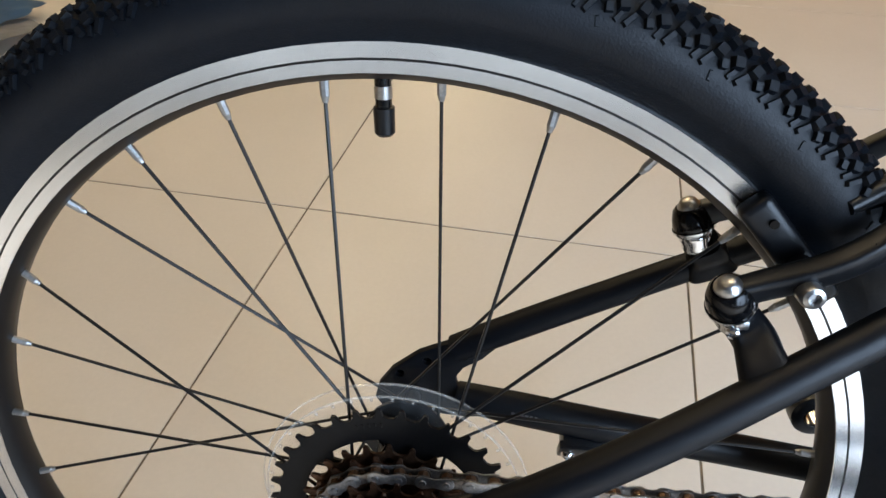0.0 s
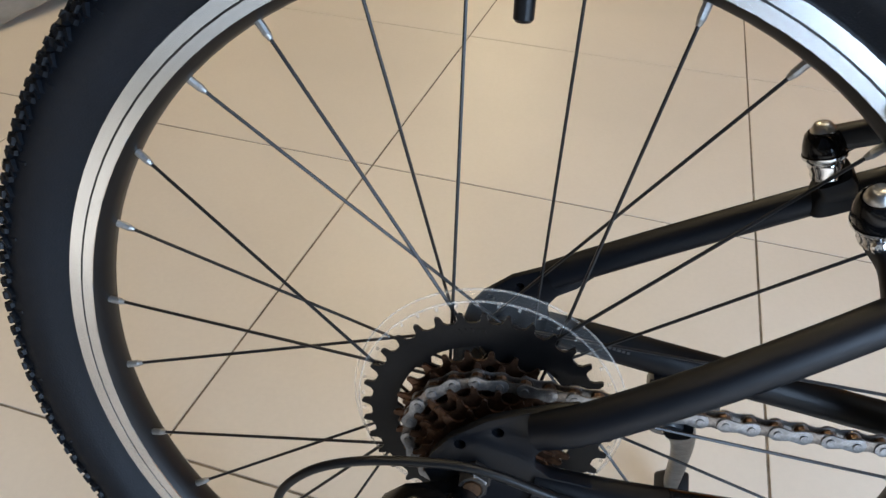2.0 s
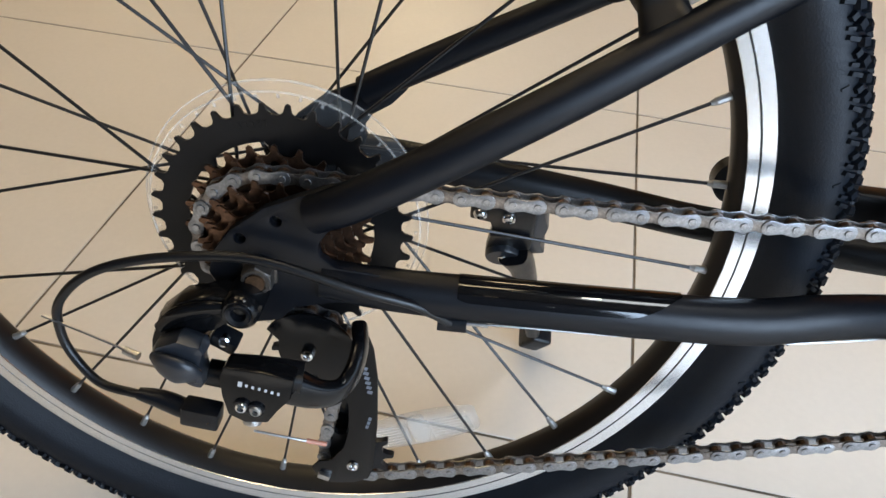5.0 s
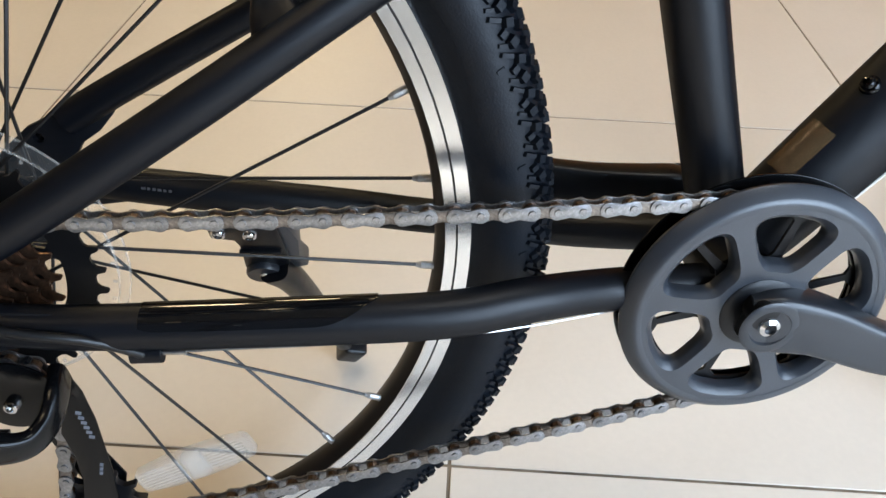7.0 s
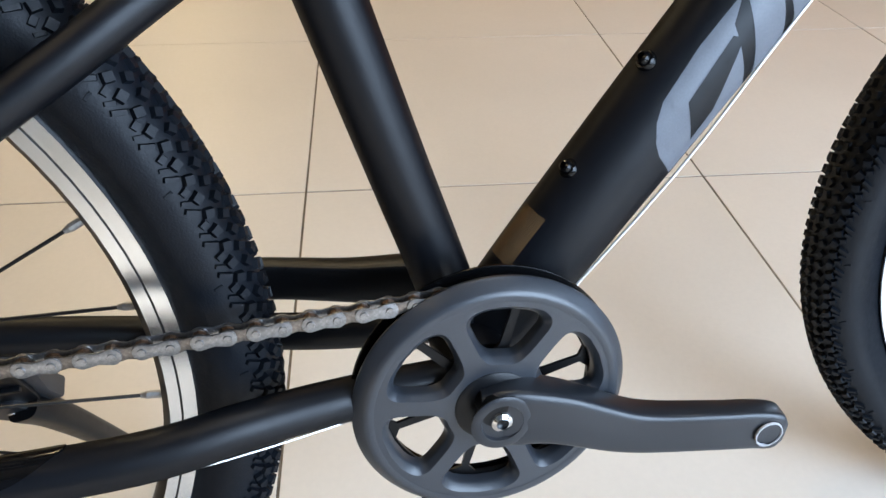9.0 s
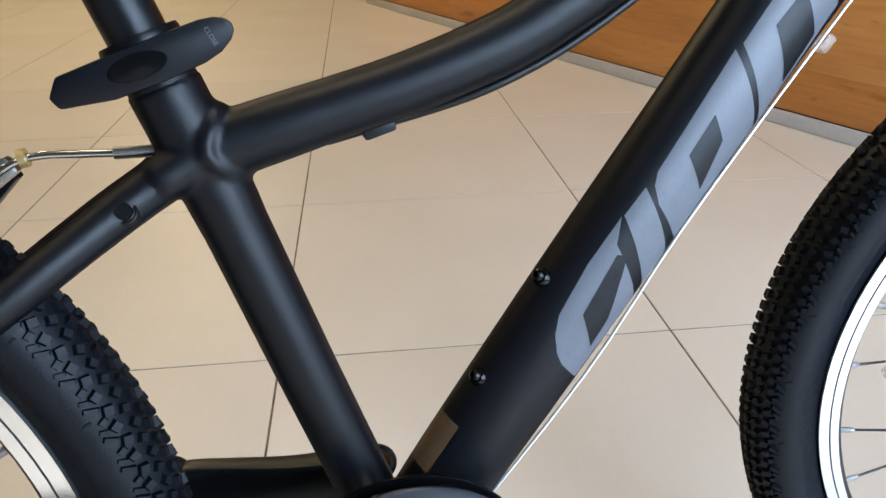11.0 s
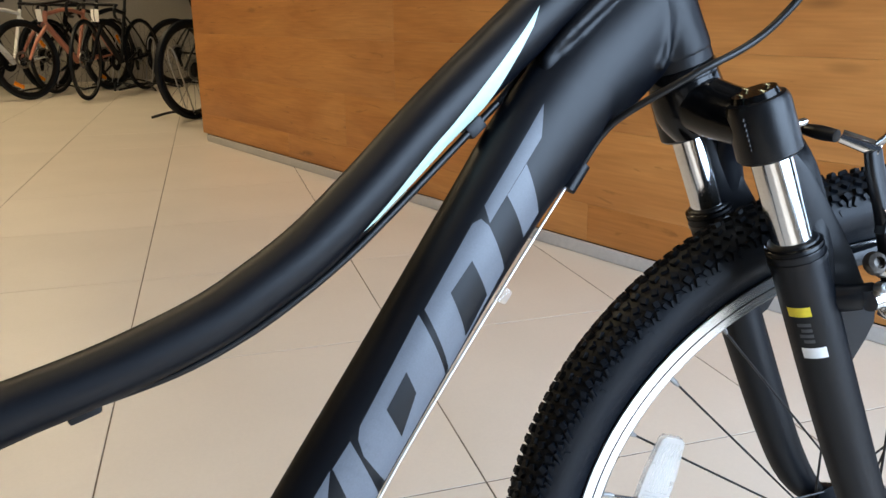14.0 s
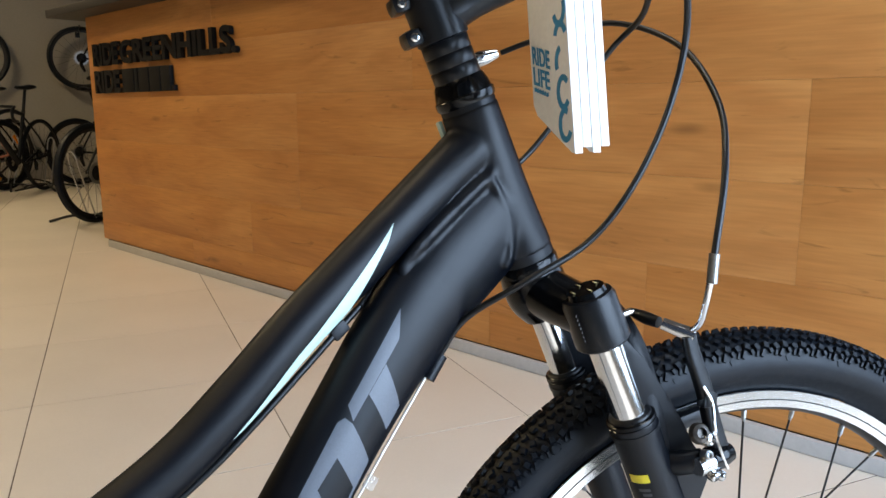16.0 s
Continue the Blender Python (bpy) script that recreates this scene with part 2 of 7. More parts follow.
    nt.links.new(info.outputs["Random"], tone.inputs["Value"])
    last = ramp.outputs["Color"]
    for s in (fine, knot, crack, tone):
        q = nt.nodes.new("ShaderNodeVectorMath")
        q.operation = "SCALE"
        nt.links.new(last, q.inputs[0])
        nt.links.new(s.outputs["Result"], q.inputs["Scale"])
        last = q.outputs["Vector"]
    nt.links.new(last, b.inputs["Base Color"])
    bp = nt.nodes.new("ShaderNodeBump")
    bp.inputs["Strength"].default_value, bp.inputs["Distance"].default_value = 0.08, 0.002
    nt.links.new(fine.outputs["Result"], bp.inputs["Height"])
    nt.links.new(bp.outputs["Normal"], b.inputs["Normal"])
    return m


WOOD = wood_material()


# ---------------- mesh tools ----------------
def part(name, bm, material, parent=None, label="", m=None, sharp=38, kind=""):
    """One mesh object from a bmesh, under a thing or a part."""
    me = bpy.data.meshes.new(name)
    bmesh.ops.recalc_face_normals(bm, faces=bm.faces)
    bm.to_mesh(me)
    bm.free()
    me.materials.append(material)
    me.shade_smooth()
    me.set_sharp_from_angle(angle=radians(sharp))
    ob = new(name, me)
    ob.parent = parent
    if m is not None:
        ob.matrix_local = m
    return tagged(ob, label, kind=kind)


def thing(name, label, category, m=None, group=""):
    ob = new(name)
    ob.empty_display_size = 0.1
    if m is not None:
        ob.matrix_world = m
    return tagged(ob, label, category, group)


def copy_part(ob, parent, m):
    """A part that shares the mesh of another."""
    o = new(ob.name.split(".")[0], ob.data)
    o.parent = parent
    o.matrix_local = m
    return o


def spline(points, steps=6):
    """Catmull-Rom through points (any number of columns)."""
    p = np.array(points, float)
    if len(p) < 3 or steps < 2:
        return p
    q = np.vstack([2 * p[0] - p[1], p, 2 * p[-1] - p[-2]])
    out = []
    for i in range(1, len(q) - 2):
        for k in range(steps):
            t = k / steps
            out.append(0.5 * (2 * q[i] + (q[i + 1] - q[i - 1]) * t + (2 * q[i - 1] - 5 * q[i] + 4 * q[i + 1] - q[i + 2]) * t * t
                              + (3 * q[i] - q[i - 1] - 3 * q[i + 1] + q[i + 2]) * t ** 3))
    out.append(p[-1])
    return np.array(out)


def sweep(points, radius, seg=16, steps=6, bm=None, side=(0, 1, 0), closed=False, caps=True, square=1.0):
    """A tube along points. radius: one number, one per point, or pairs (in plane, along side); square below 1 flattens the sides."""
    bend = lambda v: math.copysign(abs(v) ** square, v)
    bm = bm or bmesh.new()
    p = np.array(points, float)
    r = np.array([radius] * len(p) if np.ndim(radius) == 0 else radius, float)
    if r.ndim == 1:
        r = np.stack([r, r], 1)
    both = spline(np.hstack([p, r]), steps)
    p, r = both[:, :3], np.maximum(both[:, 3:], 1e-5)
    rings, last = [], None
    n = len(p)
    for i in range(n):
        a, b = (p[i - 1], p[(i + 1) % n]) if closed else (p[max(i - 1, 0)], p[min(i + 1, n - 1)])
        d = Vector(b - a).normalized()
        s = Vector(side) if last is None else last
        s = (s - d * s.dot(d))
        if s.length < 1e-4:
            s = d.orthogonal()
        s.normalize()
        last = s
        u = d.cross(s)
        c = Vector(p[i])
        rings.append([bm.verts.new(c + u * (r[i][0] * bend(math.cos(2 * math.pi * (k + 0.5) / seg))) + s * (r[i][1] * bend(math.sin(2 * math.pi * (k + 0.5) / seg)))) for k in range(seg)])
    for i in range(n if closed else n - 1):
        a, b = rings[i], rings[(i + 1) % n]
        for k in range(seg):
            bm.faces.new((a[k], a[(k + 1) % seg], b[(k + 1) % seg], b[k]))
    if caps and not closed:
        bm.faces.new(rings[0])
        bm.faces.new(rings[-1])
    return bm


def rod(a, b, r, r2=None, seg=14, bm=None):
    return sweep([a, b], [r, r if r2 is None else r2], seg, 1, bm)


def lathe(profile, seg=48, axis_m=None, bm=None, closed=False):
    """Turns (radius, y) pairs round the y axis."""
    bm = bm or bmesh.new()
    m = axis_m or Matrix.Identity(4)
    rings = []
    for k in range(seg):
        c, s = math.cos(2 * math.pi * k / seg), math.sin(2 * math.pi * k / seg)
        rings.append([bm.verts.new(m @ Vector((r * c, y, r * s))) for r, y in profile])
    n = len(profile)
    for k in range(seg):
        a, b = rings[k], rings[(k + 1) % seg]
        for i in range(n if closed else n - 1):
            bm.faces.new((a[i], a[(i + 1) % n], b[(i + 1) % n], b[i]))
    return bm


def plate(outline, y0, y1, bevel=0.0, bm=None, holes=()):
    """An outline of (x, z) pairs drawn out from y0 to y1, with holes through it."""
    own = bmesh.new()
    loops = [list(outline), *[list(h) for h in holes]]
    edges = []
    for loop in loops:
        vs = [own.verts.new((x, y0, z)) for x, z in loop]
        edges += [own.edges.new((vs[i], vs[(i + 1) % len(vs)])) for i in range(len(vs))]
    if holes:
        bmesh.ops.triangle_fill(own, use_beauty=True, use_dissolve=True, edges=edges)
    else:
        own.faces.new(own.verts[:])
    faces = own.faces[:]
    got = bmesh.ops.extrude_face_region(own, geom=faces)
    for v in got["geom"]:
        if isinstance(v, bmesh.types.BMVert):
            v.co.y = y1
    bmesh.ops.recalc_face_normals(own, faces=own.faces)
    if bevel:
        rim = [e for e in own.edges if len(e.link_faces) == 2 and e.calc_face_angle(0) > 0.7]
        bmesh.ops.bevel(own, geom=rim, offset=bevel, segments=2, affect="EDGES", profile=0.6)
    if bm is None:
        return own
    me = bpy.data.meshes.new("scrap")
    own.to_mesh(me)
    own.free()
    bm.from_mesh(me)
    bpy.data.meshes.remove(me)
    return bm


def box(size, at=(0, 0, 0), bevel=0.0, rot=None, bm=None, segments=2):
    own = bmesh.new()
    bmesh.ops.create_cube(own, size=1.0)
    for v in own.verts:
        v.co = Vector((v.co.x * size[0], v.co.y * size[1], v.co.z * size[2]))
    if bevel:
        bmesh.ops.bevel(own, geom=own.edges[:], offset=bevel, segments=segments, affect="EDGES", profile=0.6)
    m = Matrix.Translation(at) @ (rot.to_4x4() if rot is not None else Matrix.Identity(4))
    bmesh.ops.transform(own, matrix=m, verts=own.verts)
    if bm is None:
        return own
    me = bpy.data.meshes.new("scrap")
    own.to_mesh(me)
    own.free()
    bm.from_mesh(me)
    bpy.data.meshes.remove(me)
    return bm


def circle(cx, cz, r, n=24, start=0.0):
    return [(cx + r * math.cos(start + 2 * math.pi * k / n), cz + r * math.sin(start + 2 * math.pi * k / n)) for k in range(n)]


def along(axis):
    """A turn that lays the y axis along the given way."""
    return Vector((0, 1, 0)).rotation_difference(Vector(axis)).to_matrix().to_4x4()


def bolt(at, axis, r, length, name, material, parent, label="", socket=True):
    """A rounded bolt head that points along axis, with a hex socket."""
    prof = [(0.0, -length), (r, -length), (r, -0.50 * r), (0.84 * r, -0.16 * r)]
    prof += [(0.5 * r, 0.0), (0.46 * r, -0.5 * r), (0.0, -0.5 * r)] if socket else [(0.4 * r, 0.12 * r), (0.0, 0.14 * r)]
    return part(name, lathe(prof, 16, Matrix.Translation(at) @ along(axis)), material, parent, label)


def hex_nut(at, axis, r, length, name, material, parent, label=""):
    bm = lathe([(0.55 * r, -length), (r, -length), (r, -0.1 * r), (0.88 * r, 0.0), (0.55 * r, 0.0), (0.5 * r, 0.4 * r), (0.0, 0.5 * r)], 6,
               Matrix.Translation(at) @ along(axis))
    return part(name, bm, material, parent, label, sharp=20)


def lettering(body, x0, z0, width, high, deep, material, parent, m=None, heavy=0.0, slope=0.0, label="", name="lettering"):
    """Raised words in the built-in font, standing in the xz plane and facing -y, fitted to a width and height."""
    cu = bpy.data.curves.new(name, "FONT")
    cu.body, cu.size, cu.extrude, cu.offset = body, 1.0, 0.5, heavy
    tmp = new(name, cu)
    me = bpy.data.meshes.new_from_object(tmp.evaluated_get(bpy.context.evaluated_depsgraph_get()))
    bpy.data.objects.remove(tmp)
    co = np.array([v.co for v in me.vertices])
    lo, hi = co.min(0), co.max(0)
    for v in me.vertices:
        v.co = Vector((x0 + (v.co.x - lo[0]) / (hi[0] - lo[0]) * width, -deep * (v.co.z - lo[2]) / (hi[2] - lo[2]), z0 + slope * (v.co.x - lo[0]) / (hi[0] - lo[0]) * width + (v.co.y - lo[1]) / (hi[1] - lo[1]) * high))
    me.materials.clear()
    me.materials.append(material)
    ob = new(name, me)
    ob.parent = parent
    if m is not None:
        ob.matrix_local = m
    return tagged(ob, label)


def blended(name, bm, voxel, rounds, material, parent, label=""):
    """One skin over several overlapping bodies, with soft fillets like filed welds."""
    me = bpy.data.meshes.new(name)
    bm.to_mesh(me)
    bm.free()
    tmp = new(name, me)
    mod = tmp.modifiers.new("skin", "REMESH")
    mod.mode, mod.voxel_size = "VOXEL", voxel
    mod = tmp.modifiers.new("file", "SMOOTH")
    mod.factor, mod.iterations = 0.5, rounds
    done = bpy.data.meshes.new_from_object(tmp.evaluated_get(bpy.context.evaluated_depsgraph_get()))
    bpy.data.objects.remove(tmp)
    done.materials.clear()
    done.materials.append(material)
    done.shade_smooth()
    ob = new(name, done)
    ob.parent = parent
    return tagged(ob, label)


# ---------------- room ----------------
GRID_AT, GRID_TURN, TILE_SIDE = Vector((-0.7945, 1.397)), radians(-6.87), 0.6074
CTR_A, CTR_B = Vector((1.03, 4.29)), Vector((2.05, 0.60))
CTR_D = (CTR_B - CTR_A).normalized()
CTR_YAW = math.atan2(CTR_D.y, CTR_D.x)
COUNTER = Matrix.Translation((CTR_A.x, CTR_A.y, 0)) @ pose(0, 0, 0, 0, 0, math.degrees(CTR_YAW))


def build_room():
    floor = part("floor", box((10.2, 11.4, 0.20), (-0.6, 4.0, -0.1013)), GROUT, None, "beige porcelain tile floor with dark grout joints", kind="structure")
    x0, x1, y0, y1 = -5.5, 4.3, -1.5, 9.5
    for name, size, at in (("wall_north", (x1 - x0 + 0.4, 0.2, 3.2), ((x0 + x1) / 2, y1 + 0.1, 1.5)), ("wall_west", (0.2, y1 - y0, 3.2), (x0 - 0.1, (y0 + y1) / 2, 1.5))):
        part(name, box(size, at), PLASTER, None, "plain grey painted shop wall", kind="structure")
    # shopfront wall: piers, breast wall and lintel round one wide opening
    wx0, wx1 = -1.72, 4.22
    bm = box((wx0 - x0 + 0.2, 0.2, 3.2), ((x0 - 0.2 + wx0) / 2, y0 - 0.1, 1.5))
    box((wx1 - wx0, 0.2, 0.27), ((wx0 + wx1) / 2, y0 - 0.1, 0.035), bm=bm)
    box((wx1 - wx0, 0.2, 0.45), ((wx0 + wx1) / 2, y0 - 0.1, 2.87), bm=bm)
    box((x1 + 0.2 - wx1, 0.2, 3.2), ((x1 + 0.2 + wx1) / 2, y0 - 0.1, 1.5), bm=bm)
    part("wall_south", bm, PLASTER, None, "grey shopfront wall with a wide window opening", kind="structure")
    # side wall with a second window, unseen and added to house the side lamp
    ey0, ey1 = -1.40, 0.70
    bm = box((0.2, ey0 - y0, 3.2), (x1 + 0.1, (y0 + ey0) / 2, 1.5))
    box((0.2, ey1 - ey0, 0.27), (x1 + 0.1, (ey0 + ey1) / 2, 0.035), bm=bm)
    box((0.2, ey1 - ey0, 0.45), (x1 + 0.1, (ey0 + ey1) / 2, 2.87), bm=bm)
    box((0.2, y1 - ey1, 3.2), (x1 + 0.1, (y1 + ey1) / 2, 1.5), bm=bm)
    part("wall_east", bm, PLASTER, None, "grey shop wall with an added, unseen side window opening", kind="structure")
    part("ceiling", box((x1 - x0 + 0.4, y1 - y0 + 0.4, 0.12), ((x0 + x1) / 2, (y0 + y1) / 2, 3.06)), CEILING, None, "plain unseen shop ceiling, darkened to cut bounced light", kind="structure")
    # unseen sunlit slab, added so that the rims reflect something bright
    bm = box((40.0, 14.0, 0.10), (0.0, -8.70, -0.0460))
    box((15.5, 16.0, 0.10), (12.25, 6.30, -0.0460), bm=bm)
    part("pavement", bm, PAVING, None, "unseen pale ground outside, added for bright reflections in the rims", kind="structure")
    return floor


FLOOR = build_room()


def build_counter():
    """Wood-clad counter: a carcass, boards in running bond, skirting, dark top, raised block sign."""
    top = thing("counter", "long honey-coloured wood-clad shop counter with a dark top", "counter", COUNTER)
    length, left, height = 4.45, -0.20, 1.32
    part("carcass", box((length, 0.55, height - 0.03), (left + length / 2, 0.30, (height - 0.03) / 2 + 0.012), 0.002), TOP_DARK, top, "dark counter carcass")
    part("worktop", box((length + 0.30, 0.80, 0.045), (left + length / 2 - 0.06, 0.26, height + 0.024), 0.006), TOP_DARK, top, "dark laminate counter top overhanging the boards")
    part("skirting", box((length - 0.24, 0.018, 0.038), (left + 0.10 + (length - 0.24) / 2, -0.010, 0.020), 0.003), SKIRT, top, "pale grey skirting strip")
    return top, length, left, height


CTR, CTR_LEN, CTR_LEFT, CTR_HIGH = build_counter()


# ---------------- the bicycle ----------------
# Bicycle axes: x forward, y to its left, z up; origin at the rear axle. It leans on its stand.
LEAN, AXLE_HIGH = -8.1, 0.3045
BIKE = thing("bicycle", "matte black junior mountain bike leaning on its kickstand, without pedals", "bicycle", pose(0, 0, AXLE_HIGH, LEAN))
BB = Vector((0.4125, 0.0, -0.0160))
CRANK = Vector((0.4152, 0.0065, -0.0222))
HEAD_LOW, HEAD_UP = Vector((0.810, 0.0, 0.391)), Vector((0.768, 0.0, 0.508))
HEAD_AXIS = (HEAD_UP - HEAD_LOW).normalized()
STEER_DEG = -16.3
STEER = Matrix.Translation(HEAD_LOW) @ Matrix.Rotation(radians(STEER_DEG), 4, HEAD_AXIS) @ Matrix.Translation(-HEAD_LOW)
RIM_IN, RIM_OUT, TYRE_OUT = 0.2440, 0.2625, 0.3085
HEAD_FWD = Vector((HEAD_AXIS.z, 0, -HEAD_AXIS.x))
FRONT_HUB = HEAD_LOW - HEAD_AXIS * 0.4313 + HEAD_FWD * 0.0433 + Vector((0, 0.0040, 0))


def tyre_mesh():
    rc, w, h = 0.2845, 0.0247, 0.0221
    prof = [(RIM_OUT - 0.004, -0.0095)]
    for k in range(17):
        a = radians(-142 + 284 * k / 16)
        prof.append((rc + h * math.cos(a), w * math.sin(a)))
    prof.append((RIM_OUT - 0.004, 0.0095))
    return lathe(prof, 96)


def tread_mesh():
    """Knobs of the tread: two centre rows, two inner rows and two shoulder rows."""
    rng = random.Random(5)
    verts, faces = [], []
    rc, w, h = 0.2845, 0.0247, 0.0221

    def knob(theta, phi, along_len, across, tall, twist):
        n2 = Vector((math.cos(phi) * h, math.sin(phi) * w)).normalized()
        base_r, base_y = rc + h * math.cos(phi), w * math.sin(phi)
        radial = Vector((math.cos(theta), 0, math.sin(theta)))
        tangent = Vector((-math.sin(theta), 0, math.cos(theta)))
        yv = Vector((0, 1, 0))
        up = (radial * n2.x + yv * n2.y).normalized()
        side = tangent.cross(up)
        t2 = tangent * math.cos(twist) + side * math.sin(twist)
        s2 = side * math.cos(twist) - tangent * math.sin(twist)
        c = radial * base_r + yv * base_y - up * 0.0008
        i = len(verts)
        for top, k in ((0.0, 1.0), (tall + 0.0004, 0.80)):
            for a, b in ((-1, -1), (1, -1), (1, 1), (-1, 1)):
                verts.append(c + up * top + t2 * (a * along_len * 0.5 * k) + s2 * (b * across * 0.5 * k))
        for q in ((0, 1, 5, 4), (1, 2, 6, 5), (2, 3, 7, 6), (3, 0, 4, 7), (4, 5, 6, 7)):
            faces.append([i + j for j in q])

    # one repeat is 19 mm: paired blocks in three rows a side, and thin raised slashes down the shoulder
    count = 104
    step = 2 * math.pi / count
    j = lambda: rng.uniform(-0.06, 0.06)
    for k in range(count):
        th = step * k
        for s in (-1, 1):
            for q in (0.0, 0.5):
                lean = s if q else -s
                knob(th + (q + (0.12 if s > 0 else -0.12)) * step, s * radians(11), 0.0062, 0.0048, 0.0029, lean * 0.42 + j())
                knob(th + (q + 0.27) * step, s * radians(30 + 3 * q), 0.0052, 0.0049, 0.0033, -lean * 0.55 + j())
                knob(th + (q + 0.05) * step, s * radians(49 + 5 * q), 0.0053, 0.0056, 0.0036, lean * 0.35 + j())
            knob(th + 0.30 * step, s * radians(64), 0.0027, 0.0078, 0.0024, -s * 0.55 + j())
            knob(th + 0.58 * step, s * radians(65), 0.0022, 0.0056, 0.0018, -s * 0.45 + j())
            knob(th + 0.85 * step, s * radians(60), 0.0036, 0.0046, 0.0026, s * 0.30 + j())
            if k % 3 == 0:
                knob(th, s * radians(77), 0.0016, 0.0050, 0.0008, s * 0.3 + j())
    me = bpy.data.meshes.new("tread")
    me.from_pydata([tuple(v) for v in verts], [], faces)
    bm = bmesh.new()
    bm.from_mesh(me)
    bpy.data.meshes.remove(me)
    return bm


WHEEL_MESH = {}


def build_wheel(name, label, m, first_angle, flip, hub_half, cross_phase, valve_angle, spoke_mat):
    """Wheel under the bicycle: hub shell with tyre, tread, rim, brake tracks, spokes, nipples and valve."""
    prof = [(0.0, -hub_half - 0.006), (0.009, -hub_half - 0.006), (0.009, -hub_half), (0.027, -hub_half), (0.0275, -hub_half + 0.003), (0.016, -hub_half + 0.006), (0.0145, 0.0),
            (0.016, hub_half - 0.006), (0.0275, hub_half - 0.003), (0.027, hub_half), (0.009, hub_half), (0.009, hub_half + 0.006), (0.0, hub_half + 0.006)]
    hub = part(name, lathe(prof, 32), SATIN, BIKE, label, m)
    one = Matrix.Identity(4)
    if not WHEEL_MESH:
        WHEEL_MESH["tyre"] = part("tyre", tyre_mesh(), RUBBER, hub, "black rubber tyre with smooth sidewalls")
        WHEEL_MESH["tread"] = part("tread", tread_mesh(), RUBBER, hub, "small worn rubber tread knobs", sharp=30, kind="stuff")
        w = 0.0125
        WHEEL_MESH["rim"] = part("rim", lathe([(RIM_OUT - 0.001, -w + 0.001), (0.2480, -w + 0.0004), (RIM_IN, -w + 0.005), (RIM_IN - 0.0012, 0), (RIM_IN, w - 0.005), (0.2480, w - 0.0004),
                                               (RIM_OUT - 0.001, w - 0.001), (RIM_OUT - 0.006, w - 0.004), (RIM_OUT - 0.006, -w + 0.004)], 112, closed=True), RIM_BLACK, hub, "black box-section rim")
        for s in (-1, 1):
            # two machined bands with a dark wear groove between them
            bm = lathe([(0.2478, s * (w - 0.0006)), (0.2480, s * (w + 0.0002)), (0.2538, s * (w + 0.0003)), (0.2540, s * (w - 0.0004)), (0.2548, s * (w - 0.0004)), (0.2550, s * (w + 0.0003)),
                        (RIM_OUT - 0.0004, s * (w + 0.0004)), (RIM_OUT, s * (w - 0.0004)), (RIM_OUT - 0.0006, s * (w - 0.002))], 112)
            WHEEL_MESH["track%d" % s] = part("brake_track", bm, RIM_FACE, hub, "machined silver brake track")
            bm = lathe([(0.2539, s * (w - 0.00015)), (0.2549, s * (w - 0.00015))], 112)
            WHEEL_MESH["groove%d" % s] = part("wear_groove", bm, RIM_BLACK, hub, "dark wear line in the brake track")
    else:
        for key in ("tyre", "tread", "rim", "track-1", "groove-1", "track1", "groove1"):
            # the front tyre is pumped a little fuller
            o = copy_part(WHEEL_MESH[key], hub, Matrix.Diagonal((1.017, 1.08, 1.017, 1)) if key in ("tyre", "tread") else one)
            tagged(o, WHEEL_MESH[key].get("label", ""), kind=WHEEL_MESH[key].get("kind", ""))
    step = 2 * math.pi / 28
    for k in range(28):
        a = first_angle + k * step
        s = -1 if (k + flip) % 2 == 0 else 1
        lead = 1 if ((k + cross_phase) // 2) % 2 == 0 else -1
        hole = a + lead * radians(64)
        end = Vector((RIM_IN * math.cos(a), s * 0.002, RIM_IN * math.sin(a)))
        root = Vector((0.0225 * math.cos(hole), s * (hub_half - 0.0015 + (0.003 if lead > 0 else 0.0)), 0.0225 * math.sin(hole)))
        way = (root - end).normalized()
        part("spoke", rod(end, root, 0.0010, seg=6), spoke_mat, hub)
        p0, p1, p2 = end - way * 0.001, end + way * 0.0085, end + way * 0.0115
        part("nipple", sweep([p0, p1, p1 + way * 0.0002, p2], [0.0024, 0.0022, 0.0020, 0.0014], 8, 1), NIPPLE, hub)
    a = valve_angle
    c, s = math.cos(a), math.sin(a)
    at = lambda r: (r * c, 0, r * s)
    part("valve", sweep([at(RIM_IN), at(RIM_IN - 0.016)], [0.0040, 0.0040], 14, 1), GLOSS, hub, "rubber-coated valve stem")
    part("valve_collar", sweep([at(RIM_IN - 0.005), at(RIM_IN - 0.011)], [0.0043, 0.0043], 14, 1), ALLOY, hub)
    part("valve_cap", sweep([at(RIM_IN - 0.015), at(RIM_IN - 0.0155), at(RIM_IN - 0.028), at(RIM_IN - 0.0295)], [0.0040, 0.0052, 0.0050, 0.0036], 14, 1), SATIN, hub, "black plastic valve cap")
    return hub


REAR = build_wheel("rear_wheel", "rear wheel with black hub, black spokes and knobbly tyre", Matrix.Identity(4), radians(84.97), 1, 0.030, 3, radians(91.4), SPOKE)
FRONT = build_wheel("front_wheel", "front wheel turned slightly towards the counter", STEER @ Matrix.Translation(FRONT_HUB), radians(176.87), 1, 0.032, 3, radians(-60), SPOKE)


